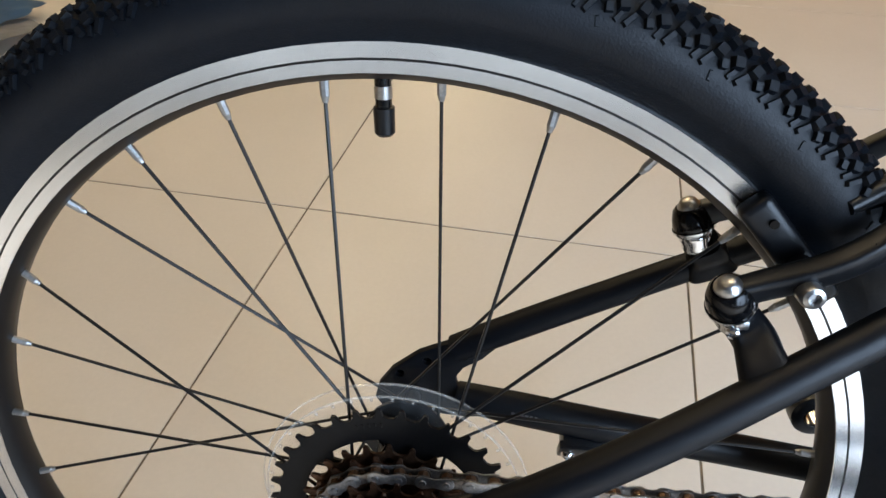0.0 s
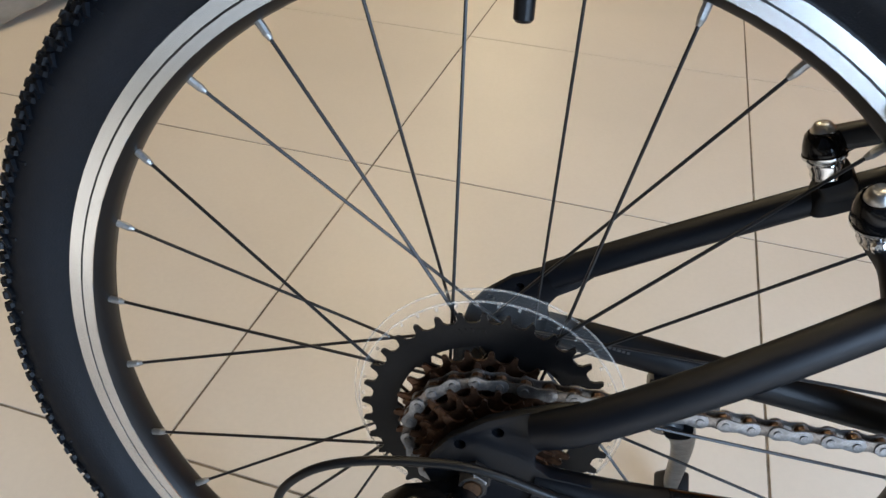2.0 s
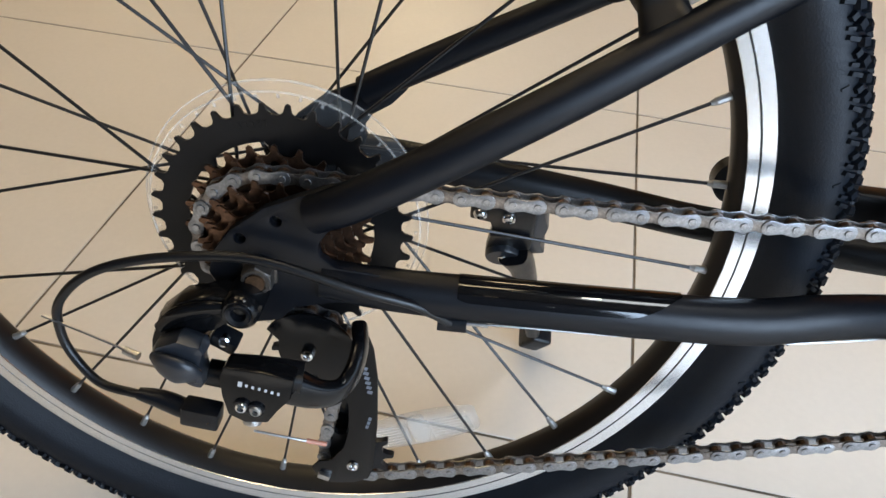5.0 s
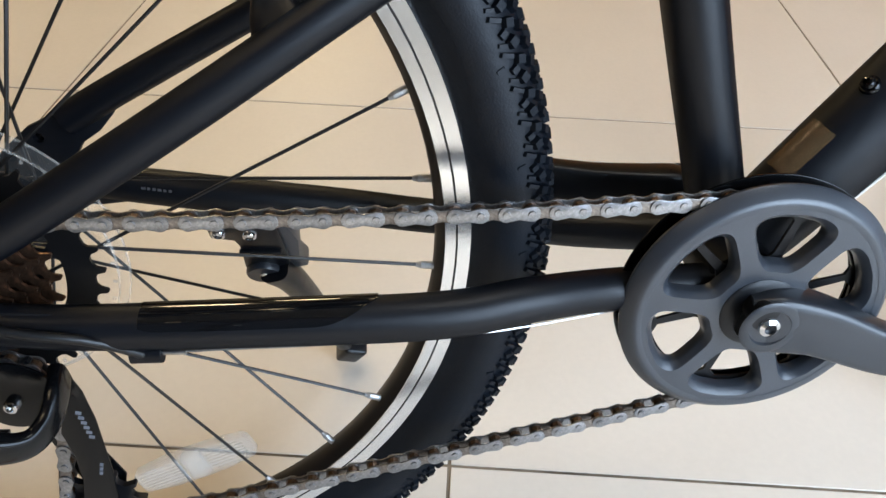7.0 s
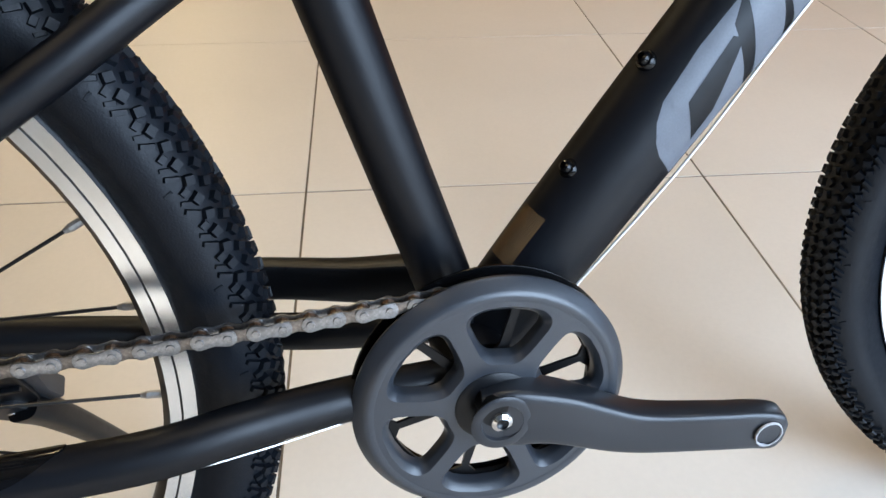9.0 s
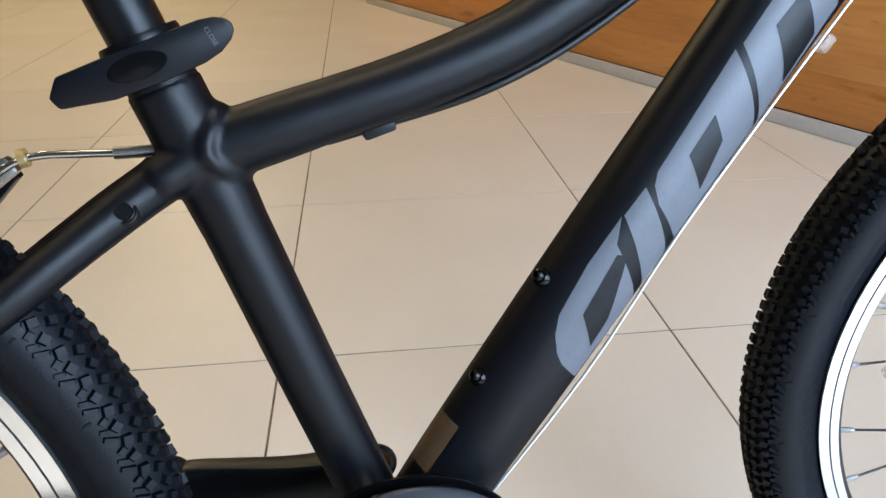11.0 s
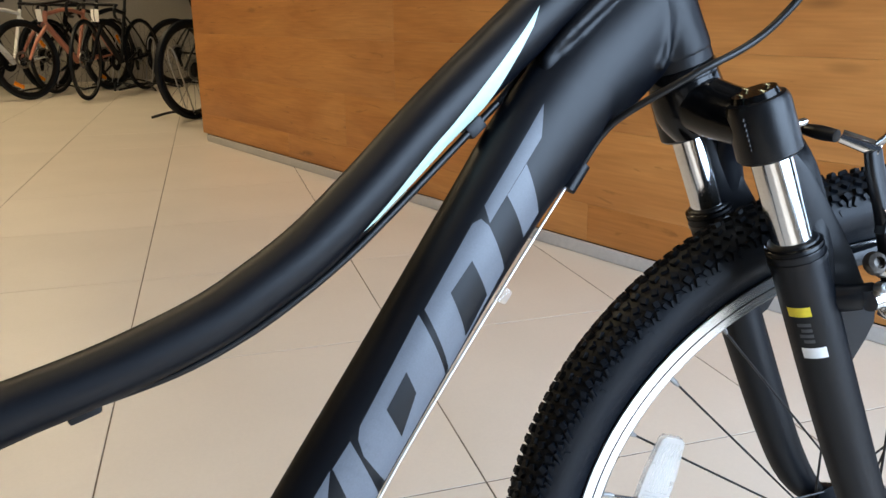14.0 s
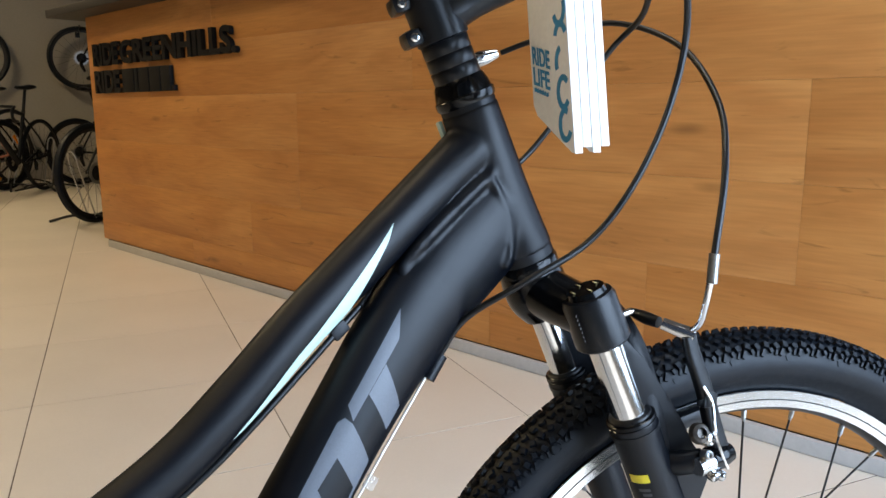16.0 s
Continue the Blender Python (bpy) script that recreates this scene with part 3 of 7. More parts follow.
def spoke_reflector(parent, angle, r_mid, length, y, lens):
    """Clear wheel reflector clipped between two spokes: a long lens with cut corners."""
    m = pose(0, 0, 0, 0, -math.degrees(angle), 0) @ Matrix.Translation((r_mid, y, 0))
    h = length / 2
    shape = [(-0.0070, -h), (0.0070, -h), (0.0098, -h + 0.003), (0.0128, -h * 0.45), (0.0134, 0), (0.0128, h * 0.45), (0.0098, h - 0.003), (0.0070, h), (-0.0070, h), (-0.0098, h - 0.003), (-0.0128, h * 0.45), (-0.0134, 0), (-0.0128, -h * 0.45), (-0.0098, -h + 0.003)]
    body = part("reflector", plate(shape, -0.0035, 0.0035, 0.0012), lens, parent, "clear prismatic spoke reflector", m)
    part("reflector_clip", box((0.022, 0.0085, 0.012), (0.0, -0.0012, 0.0), 0.0025), CLEAR_RIM, body)
    for s in (-1, 1):
        z0, z1 = 0.010, h - 0.004
        for k in range(7):
            x = (k - 3) * 0.0027
            part("prism_rib", box((0.0012, 0.0010, (z1 - z0) * (0.98 if abs(k - 3) < 3 else 0.8)), (x, -0.0038, s * (z0 + z1) / 2), 0.0003), CLEAR_RIM, body)
        part("prism_border", box((0.0190, 0.0010, 0.0014), (0, -0.0039, s * (z0 - 0.0012)), 0.0003), CLEAR_RIM, body)


spoke_reflector(REAR, radians(-66.6), 0.203, 0.088, 0.006, REFLECTOR_CLEAR)
spoke_reflector(FRONT, radians(163), 0.203, 0.112, -0.006, REFLECTOR_LIT)


def frame_tubes():
    fr = part("frame", sweep([(0.4120, 0, -0.016), (0.3985, 0, 0.031), (0.3740, 0, 0.107), (0.3425, 0, 0.207), (0.3225, 0, 0.2655)], [0.0162, 0.0162, 0.0161, 0.0162, 0.0163], 28, 5),
              MATTE, BIKE, "matte black aluminium frame with a curved low top tube")
    down = [((0.4160, 0, -0.020), 0.0225, 0.0200), ((0.4470, 0, 0.0215), 0.0265, 0.0205), ((0.5240, 0, 0.1240), 0.0282, 0.0222), ((0.6000, 0, 0.2250), 0.0280, 0.0232), ((0.6584, 0, 0.3015), 0.02935, 0.0232),
            ((0.6978, 0, 0.3483), 0.0330, 0.0228), ((0.7375, 0, 0.3860), 0.03525, 0.0222), ((0.7711, 0, 0.4142), 0.03625, 0.0215), ((0.7926, 0, 0.4337), 0.0350, 0.0205)]
    part("down_tube", sweep([d[0] for d in down], [d[1:] for d in down], 32, 6), MATTE, fr)
    top = [((0.3480, 0, 0.2250), 0.0155, 0.0165), ((0.3950, 0, 0.2370), 0.0152, 0.0165), ((0.4400, 0, 0.2485), 0.0152, 0.0166), ((0.4860, 0, 0.2640), 0.0156, 0.0168), ((0.5150, 0, 0.2785), 0.0158, 0.0170),
           ((0.5490, 0, 0.2995), 0.0162, 0.0172), ((0.5865, 0, 0.3300), 0.0166, 0.0174), ((0.6250, 0, 0.3640), 0.0170, 0.0176), ((0.6660, 0, 0.3970), 0.0176, 0.0178), ((0.7120, 0, 0.4330), 0.0182, 0.0180),
           ((0.7600, 0, 0.4700), 0.0190, 0.0184), ((0.7780, 0, 0.4820), 0.0180, 0.0178)]
    part("top_tube", sweep([d[0] for d in top], [d[1:] for d in top], 30, 6), MATTE, fr)
    part("head_tube", sweep([HEAD_LOW, HEAD_LOW + HEAD_AXIS * 0.006, HEAD_LOW + HEAD_AXIS * 0.03, HEAD_LOW + HEAD_AXIS * 0.06, HEAD_LOW + HEAD_AXIS * 0.10, HEAD_UP],
                            [0.0226, 0.0226, 0.0214, 0.0206, 0.0205, 0.0207], 32, 4), MATTE, fr)
    # filed welds at the head tube: short lengths of the tubes with a web between them, under one skin
    grow = 0.0009
    bm = sweep([d[0] for d in down[5:]], [(d[1] + g, d[2] + g) for d, g in zip(down[5:], (-0.0022, 0.0005, grow, grow))], 32, 6)
    sweep([d[0] for d in top[9:]], [(d[1] + g, d[2] + g) for d, g in zip(top[9:], (-0.0022, grow, grow))], 30, 6, bm)
    sweep([HEAD_LOW + HEAD_AXIS * 0.006, HEAD_LOW + HEAD_AXIS * 0.03, HEAD_LOW + HEAD_AXIS * 0.06, HEAD_LOW + HEAD_AXIS * 0.10, HEAD_UP - HEAD_AXIS * 0.003], [0.0226 + grow, 0.0214 + grow, 0.0206 + grow, 0.0205 + grow, 0.0206 + grow], 32, 4, bm)
    # the fold under the top tube is filled
    plate([(0.6960, 0.3860), (0.6980, 0.3985), (0.7140, 0.4180), (0.7400, 0.4400), (0.7900, 0.4780), (0.7900, 0.4300), (0.7300, 0.4000)], -0.0125, 0.0125, 0.0040, bm)
    for s in (-1, 1):
        sweep([(0.6980, s * 0.0080, 0.3955), (0.7140, s * 0.0125, 0.4105), (0.7350, s * 0.0140, 0.4275), (0.7550, s * 0.0148, 0.4425), (0.7800, s * 0.0150, 0.4600)], [0.0025, 0.0046, 0.0050, 0.0050, 0.0050], 12, 4, bm)
        sweep([(0.7710, s * 0.0175, 0.4540), (0.7790, s * 0.0188, 0.4370), (0.7835, s * 0.0196, 0.4190), (0.7825, s * 0.0196, 0.3980), (0.7780, s * 0.0185, 0.3880)], 0.0034, 8, 4, bm)
    blended("head_joint", bm, 0.0016, 12, MATTE, fr)
    # the same at the seat tube
    bm = sweep([(0.3740, 0, 0.107), (0.3580, 0, 0.158), (0.3425, 0, 0.207), (0.3260, 0, 0.2555)], [0.0161 - 0.0026, 0.0162 - 0.0012, 0.0162 + grow, 0.0163 + grow], 28, 5)
    sweep([d[0] for d in top[:3]], [(d[1] + g, d[2] + g) for d, g in zip(top[:3], (grow, 0.0002, -0.0024))], 30, 6, bm)
    fwd, up = Vector((0.969, 0, 0.247)), Vector((-0.247, 0, 0.969))
    ring = [Vector((0.3352, 0, 0.2225)) + up * (0.0160 * math.cos(t)) + Vector((0, 0.0168 * math.sin(t), 0)) + fwd * math.sqrt(0.0182 ** 2 - (0.0168 * math.sin(t)) ** 2) for t in [2 * math.pi * k / 40 for k in range(40)]]
    sweep(ring, 0.0040, 10, 1, bm, closed=True)
    for s in (-1, 1):
        inner = [(0.2850, -0.0275, 0.1925), (0.3120, -0.0120, 0.2083), (0.3380, -0.0060, 0.2225)] if s < 0 else [(0.2840, 0.0300, 0.1910), (0.3080, 0.0208, 0.2060), (0.3380, 0.0100, 0.2220)]
        sweep(inner, [0.0078, 0.0102, 0.0118], 22, 6, bm)
        sweep([Vector(inner[1]) + Vector((0.006, 0, 0.004)), Vector(inner[2])], [0.0106, 0.0128], 20, 3, bm)
    blended("seat_joint", bm, 0.0016, 7, MATTE, fr)
    part("bottom_bracket_shell", lathe([(0.0, -0.034), (0.0205, -0.034), (0.0210, -0.033), (0.0210, 0.033), (0.0205, 0.034), (0.0, 0.034)], 32, Matrix.Translation(BB)), MATTE, fr)
    for s in (-1, 1):
        # the two sides are not quite alike: the drive-side seat stay bows outwards
        if s < 0:
            ss = [((0.028, -0.0745, 0.0365), 0.0096), ((0.050, -0.0795, 0.0500), 0.0100), ((0.100, -0.0768, 0.0806), 0.0099), ((0.150, -0.0689, 0.1109), 0.0097), ((0.200, -0.0577, 0.1415), 0.0094),
                  ((0.250, -0.0443, 0.1710), 0.0092), ((0.285, -0.0275, 0.1925), 0.0096), ((0.312, -0.0120, 0.2083), 0.0104), ((0.336, -0.0060, 0.2215), 0.0112)]
            cs = [((0.030, -0.0690, -0.0040), 0.0100), ((0.070, -0.0690, -0.0075), 0.0112), ((0.150, -0.0680, -0.0085), 0.0120), ((0.240, -0.0640, -0.0100), 0.0122), ((0.290, -0.0540, -0.0090), 0.0120),
                  ((0.340, -0.0362, -0.0164), 0.0118), ((0.404, -0.0270, -0.0205), 0.0120)]
        else:
            ss = [((0.028, 0.0690, 0.0410), 0.0096), ((0.050, 0.0679, 0.0540), 0.0095), ((0.090, 0.0664, 0.0762), 0.0093), ((0.130, 0.0645, 0.0980), 0.0090), ((0.170, 0.0618, 0.1200), 0.0088),
                  ((0.210, 0.0570, 0.1418), 0.0087), ((0.284, 0.0300, 0.1910), 0.0098), ((0.330, 0.0130, 0.2180), 0.0112)]
            cs = [((0.030, 0.0704, 0.0001), 0.0104), ((0.070, 0.0655, -0.0028), 0.0114), ((0.130, 0.0600, -0.0082), 0.0116), ((0.190, 0.0595, -0.0158), 0.0115), ((0.240, 0.0605, -0.0240), 0.0114),
                  ((0.290, 0.0540, -0.0262), 0.0116), ((0.340, 0.0420, -0.0255), 0.0118), ((0.404, 0.0270, -0.0205), 0.0120)]
        part("seat_stay", sweep([q[0] for q in ss], [q[1] for q in ss], 22, 6), MATTE, fr)
        part("chain_stay", sweep([q[0] for q in cs], [q[1] for q in cs], 22, 6), MATTE, fr)
        # dropout plate
        outline = [(-0.027, -0.004), (-0.024, 0.008), (-0.015, 0.021), (0.003, 0.036), (0.020, 0.044), (0.034, 0.050), (0.046, 0.0535), (0.056, 0.045), (0.046, 0.034), (0.034, 0.026), (0.029, 0.018), (0.030, 0.011),
                   (0.038, 0.0055), (0.060, 0.004), (0.060, -0.014), (0.036, -0.0165), (0.016, -0.022), (0.008, -0.031), (-0.004, -0.034), (-0.015, -0.030), (-0.020, -0.018)]
        if s > 0:
            outline = [p if p[1] > -0.018 else (p[0], -0.015) for p in outline]
        a, b = (-0.0735, -0.0675) if s < 0 else (0.0675, 0.0735)
        dp = part("dropout", plate(outline, a, b, 0.0012, holes=(circle(0.009, 0.0295, 0.0029, 14), circle(-0.0095, 0.0178, 0.0029, 14))), MATTE, fr, "dropout plate with two threaded eyelets")
        part("eyelet_bore", lathe([(0.0, 0.0), (0.0033, 0.0), (0.0033, 0.0012), (0, 0.0012)], 12, Matrix.Translation((0.009, a + 0.0042, 0.0295))), GLOSS, dp)
        part("eyelet_bore", lathe([(0.0, 0.0), (0.0033, 0.0), (0.0033, 0.0012), (0, 0.0012)], 12, Matrix.Translation((-0.0095, a + 0.0042, 0.0178))), GLOSS, dp)
        part("axle", rod((0, s * 0.030, 0), (0, s * 0.083, 0), 0.0048), ALLOY, fr)
        nut = part("axle_nut", lathe([(0.0048, 0.0), (0.0098, 0.0), (0.0098, 0.0016), (0.0084, 0.0020), (0.0084, 0.0086), (0.0074, 0.0096), (0.0056, 0.0098), (0.0050, 0.0088)], 6, Matrix.Translation((0, s * 0.0737, -0.0005)) @ along((0, s, 0)), closed=True), NUT_STEEL, fr, "dull steel axle nut")
        part("nut_ring", lathe([(0.0050, 0.0086), (0.0056, 0.0102), (0.0070, 0.0102), (0.0074, 0.0094)], 28, Matrix.Translation((0, s * 0.0737, -0.0005)) @ along((0, s, 0))), NUT_STEEL, nut)
        part("axle_end", rod((0, s * 0.0760, -0.0005), (0, s * 0.0848, -0.0005), 0.0048), CHAIN_OILY, nut, "brownish end of the axle")
    return fr


FRAME = frame_tubes()
# rack eyelet boss on the stay, stops and guides
part("rack_boss", lathe([(0.0, -0.004), (0.0056, -0.004), (0.0056, 0.0006), (0.0050, 0.0012), (0.0042, 0.0008), (0.0037, 0.0010), (0.0037, 0.0036), (0.0034, 0.0040), (0.0, 0.0040)], 24, Matrix.Translation((0.3050, -0.0250, 0.2035)) @ along((-0.05, -0.85, 0.52))), MATTE, FRAME, "small round rack boss")


def stay_brake(s):
    """One arm of the rear rim brake with post, spring, clamps and shoe, on the stay of side s."""
    seat = Vector((0.1645, 0.0455, 0.1405)) if s > 0 else Vector((0.1645, -0.0327, 0.1432))
    up = Vector((-0.34, 0.04, 0.94)).normalized() if s > 0 else Vector((-0.34, -0.33, 0.88)).normalized()
    base = seat - up * 0.019
    foot = Vector((0.1790, -0.0610, 0.1290)) if s < 0 else Vector((0.1780, 0.0600, 0.1250))
    part("brake_post", sweep([foot - Vector((0, 0, 0.004)), foot.lerp(seat, 0.30), foot.lerp(seat, 0.70) + Vector((0.004, 0, 0)), seat + up * 0.002 + Vector((0.003, 0, 0))], [(0.0150, 0.0105), (0.0112, 0.0092), (0.0100, 0.0088), (0.0094, 0.0086)], 24, 3, square=0.5), MATTE, FRAME)
    seat = seat + up * 0.003
    at = lambda d: Matrix.Translation(base + up * d) @ along(up)
    arm = part("rear_brake_arm", lathe([(0.0, 0.0325), (0.0108, 0.0325), (0.0112, 0.0342), (0.0107, 0.0385), (0.0092, 0.0436), (0.0076, 0.0452), (0.0, 0.0452)], 30, at(0)), GLOSS, BIKE, "black rim brake arm on the stay")
    part("pivot_bolt", lathe([(0.0, 0.0445), (0.0066, 0.0445), (0.0064, 0.0460), (0.0042, 0.0492), (0.0030, 0.0499), (0.0, 0.0499)], 22, at(0)), ALLOY, arm, "domed alloy pivot bolt")
    part("spring_plate", lathe([(0.0, 0.0185), (0.0080, 0.0185), (0.0086, 0.0210), (0.0082, 0.0230), (0.0092, 0.0258), (0.0090, 0.0280), (0.0110, 0.0300), (0.0117, 0.0312), (0.0117, 0.0325), (0.0, 0.0325)], 26, at(0)), CHROME, arm, "bright spring plate")
    tip = Vector((0.2460, s * 0.0310, 0.2170))
    a0 = base + up * 0.0395
    part("arm_bar", sweep([a0, a0 + Vector((0.016, s * -0.001, 0.006)), Vector((0.196, s * 0.0395, 0.1770)), Vector((0.216, s * 0.0385, 0.1905)), tip], [(0.0052, 0.0066), (0.0056, 0.0066), (0.0058, 0.0066), (0.0058, 0.0062), (0.0050, 0.0050)], 24, 4, side=up, square=0.45), SATIN, arm)
    # clamp bolts beside the spring
    bolt(base + up * 0.0255 + Vector((-0.002, s * 0.0125, -0.004)), (-0.3, s * 0.9, 0.1), 0.0036, 0.011, "tension_screw", CHROME, arm)
    part("spring_tongue", plate([(-0.006, -0.006), (0.004, -0.0100), (0.0115, -0.006), (0.0195, 0.000), (0.0200, 0.003), (0.010, 0.006), (-0.006, 0.006)], -0.0006, 0.0006, 0.0002), CHROME, arm, "bright pressed spring tongue", at(0.0318))
    part("clamp_block", box((0.006, 0.005, 0.005), base + up * 0.0280 + Vector((0.003, s * 0.0085, -0.002)), 0.0015), ALLOY, arm)
    # shoe against the rim
    pa = Vector((0.1890, -0.0470, 0.1690)) if s < 0 else Vector((0.1950, 0.0400, 0.1640))
    bolt(pa + Vector((0, s * 0.006, 0)), (0, s, 0.1), 0.0058, 0.014, "shoe_bolt", ALLOY, arm, "silver socket bolt of the brake shoe")
    n = Vector((pa.x, 0, pa.z)).normalized()
    tang = Vector((-n.z, 0, n.x))
    rot = Matrix((tang, Vector((0, 1, 0)), n)).transposed()
    shoe = part("brake_shoe", box((0.066, 0.011, 0.0165), n * 0.2555 + Vector((0, s * 0.0195, 0)) + tang * 0.006, 0.0045, rot, segments=3), SATIN, arm, "black rubber brake shoe")
    part("shoe_hole", lathe([(0.0, 0.0), (0.0022, 0.0), (0.0022, 0.002), (0.0, 0.002)], 14, Matrix.Translation(n * 0.2575 + Vector((0, s * 0.0248, 0)) + tang * 0.026) @ along((0, s, 0))), GLOSS, shoe)
    part("shoe_washer", rod(pa - Vector((0, s * 0.002, 0)), n * 0.2560 + Vector((0, s * 0.024, 0)), 0.0058), SATIN, arm)
    return arm


ARM_R, ARM_L = stay_brake(-1), stay_brake(1)
part("noodle", sweep([(0.240, 0.004, 0.212), (0.252, 0.000, 0.2225), (0.266, 0.0, 0.2275), (0.286, 0.0, 0.2270), (0.302, 0.0, 0.2260)], 0.0019, 12, 5), CHROME, ARM_L, "bent steel cable noodle")
part("noodle_clamp", box((0.016, 0.008, 0.009), (0.250, 0.004, 0.2205), 0.002, Matrix.Rotation(radians(-35), 3, "Y")), ALLOY, ARM_L)
part("noodle_ferrule", rod((0.300, 0, 0.2262), (0.322, 0, 0.2258), 0.0030), ALLOY, ARM_L)
part("noodle_ring", lathe([(0.0020, -0.0016), (0.0044, -0.0016), (0.0044, 0.0016), (0.0020, 0.0016)], 18, Matrix.Translation((0.262, 0.0, 0.2272)) @ along((1, 0, 0.2)), closed=True), GOLD, ARM_L)
part("cable_boot", sweep([(0.205, -0.024, 0.200), (0.222, -0.016, 0.207), (0.240, -0.006, 0.2145)], [0.0035, 0.0055, 0.0045], 12, 4), SATIN, ARM_R, "black rubber cable boot")


# ---- drivetrain ----
def toothed(teeth, pitch_r, y0, y1, holes=(), root=0.0032, tip=0.0030, bevel=0.0):
    """A sprocket outline with rounded teeth."""
    pts = []
    for k in range(teeth):
        a = 2 * math.pi * k / teeth
        w = 2 * math.pi / teeth
        for f, r in ((-0.34, -root), (-0.17, -root * 0.55), (-0.09, tip * 0.7), (0.03, tip), (0.10, tip * 0.85), (0.19, -root * 0.5), (0.34, -root)):
            pts.append(((pitch_r + r) * math.cos(a + f * w), (pitch_r + r) * math.sin(a + f * w)))
    return plate(pts, y0, y1, bevel, holes=holes)


def window(r0, r1, a0, a1, n=8, pad=0.0):
    """A rounded sector between two radii."""
    out = []
    da = (a1 - a0)
    for k in range(n + 1):
        a = a0 + da * (0.10 + 0.80 * k / n)
        out.append((r1 * math.cos(a), r1 * math.sin(a)))
    out.append(((r1 - 0.004) * math.cos(a0 + da * 0.985), (r1 - 0.004) * math.sin(a0 + da * 0.985)))
    out.append(((r0 + 0.004) * math.cos(a0 + da * 0.94), (r0 + 0.004) * math.sin(a0 + da * 0.94)))
    for k in range(n + 1):
        a = a1 - da * (0.16 + 0.68 * k / n)
        out.append((r0 * math.cos(a), r0 * math.sin(a)))
    out.append(((r0 + 0.004) * math.cos(a0 + da * 0.06), (r0 + 0.004) * math.sin(a0 + da * 0.06)))
    out.append(((r1 - 0.004) * math.cos(a0 + da * 0.015), (r1 - 0.004) * math.sin(a0 + da * 0.015)))
    return out


def freewheel():
    pr = lambda n: 0.0127 / (2 * math.sin(math.pi / n))
    holes = [window(0.0400, 0.0508, radians(a), radians(a + 42)) for a in (93, 140, 187, 235, 283, 330, 377, 424 - 2)][:7]
    body = part("freewheel", toothed(34, pr(34), -0.0322, -0.0304, holes), COG_BLACK, BIKE, "seven-speed freewheel with a large black outer cog")
    for k, (n, y) in enumerate(((24, -0.0370), (22, -0.0422), (20, -0.0474), (18, -0.0522), (16, -0.0568), (14, -0.0612))):
        hs = [circle((pr(n) - 0.0085) * math.cos(a), (pr(n) - 0.0085) * math.sin(a), 0.0028, 10) for a in [2 * math.pi * j / 8 for j in range(8)]] if n >= 20 else ()
        part("cog", toothed(n, pr(n), y - 0.0009, y + 0.0009, hs), COG_BROWN, body, "oily brown steel cog")
    part("freewheel_body", lathe([(0.0, -0.0625), (0.0185, -0.0625), (0.0195, -0.061), (0.0200, -0.030), (0.0, -0.030)], 32), COG_BROWN, body)
    # clear spoke protector
    disc = part("spoke_protector", lathe([(0.030, -0.0222), (0.0620, -0.0222), (0.0700, -0.0240), (0.0735, -0.0255), (0.0752, -0.0255), (0.0772, -0.0225), (0.0792, -0.0200), (0.0790, -0.0190), (0.0768, -0.0212), (0.0748, -0.0243), (0.0700, -0.0226), (0.0620, -0.0208), (0.030, -0.0208)], 96, closed=True),
                CLEAR, BIKE, "clear plastic spoke protector disc behind the cogs")
    part("protector_lip", lathe([(0.0746, -0.0250), (0.0755, -0.0250), (0.0755, -0.0260), (0.0746, -0.0260)], 96, closed=True), CLEAR_RIM, disc)
    part("protector_edge", lathe([(0.0787, -0.0190), (0.0795, -0.0190), (0.0795, -0.0202), (0.0787, -0.0202)], 96, closed=True), CLEAR_RIM, disc)
    # moulded ribs round the lip
    for k in range(40):
        a = 2 * math.pi * k / 40
        part("protector_rib", box((0.0022, 0.0012, 0.0016), (0.0728 * math.cos(a), -0.0252, 0.0728 * math.sin(a)), 0.0004, Matrix.Rotation(-a, 3, "Y")), CLEAR_RIM, disc)
    for k in range(5):
        a = radians(95 + 3.2 * k)
        part("stamped_mark", box((0.0014, 0.0004, 0.0026), (0.0610 * math.cos(a), -0.0324, 0.0610 * math.sin(a)), 0, Matrix.Rotation(-(a - math.pi / 2), 3, "Y")), COG_BLACK, body)
    return body


freewheel()


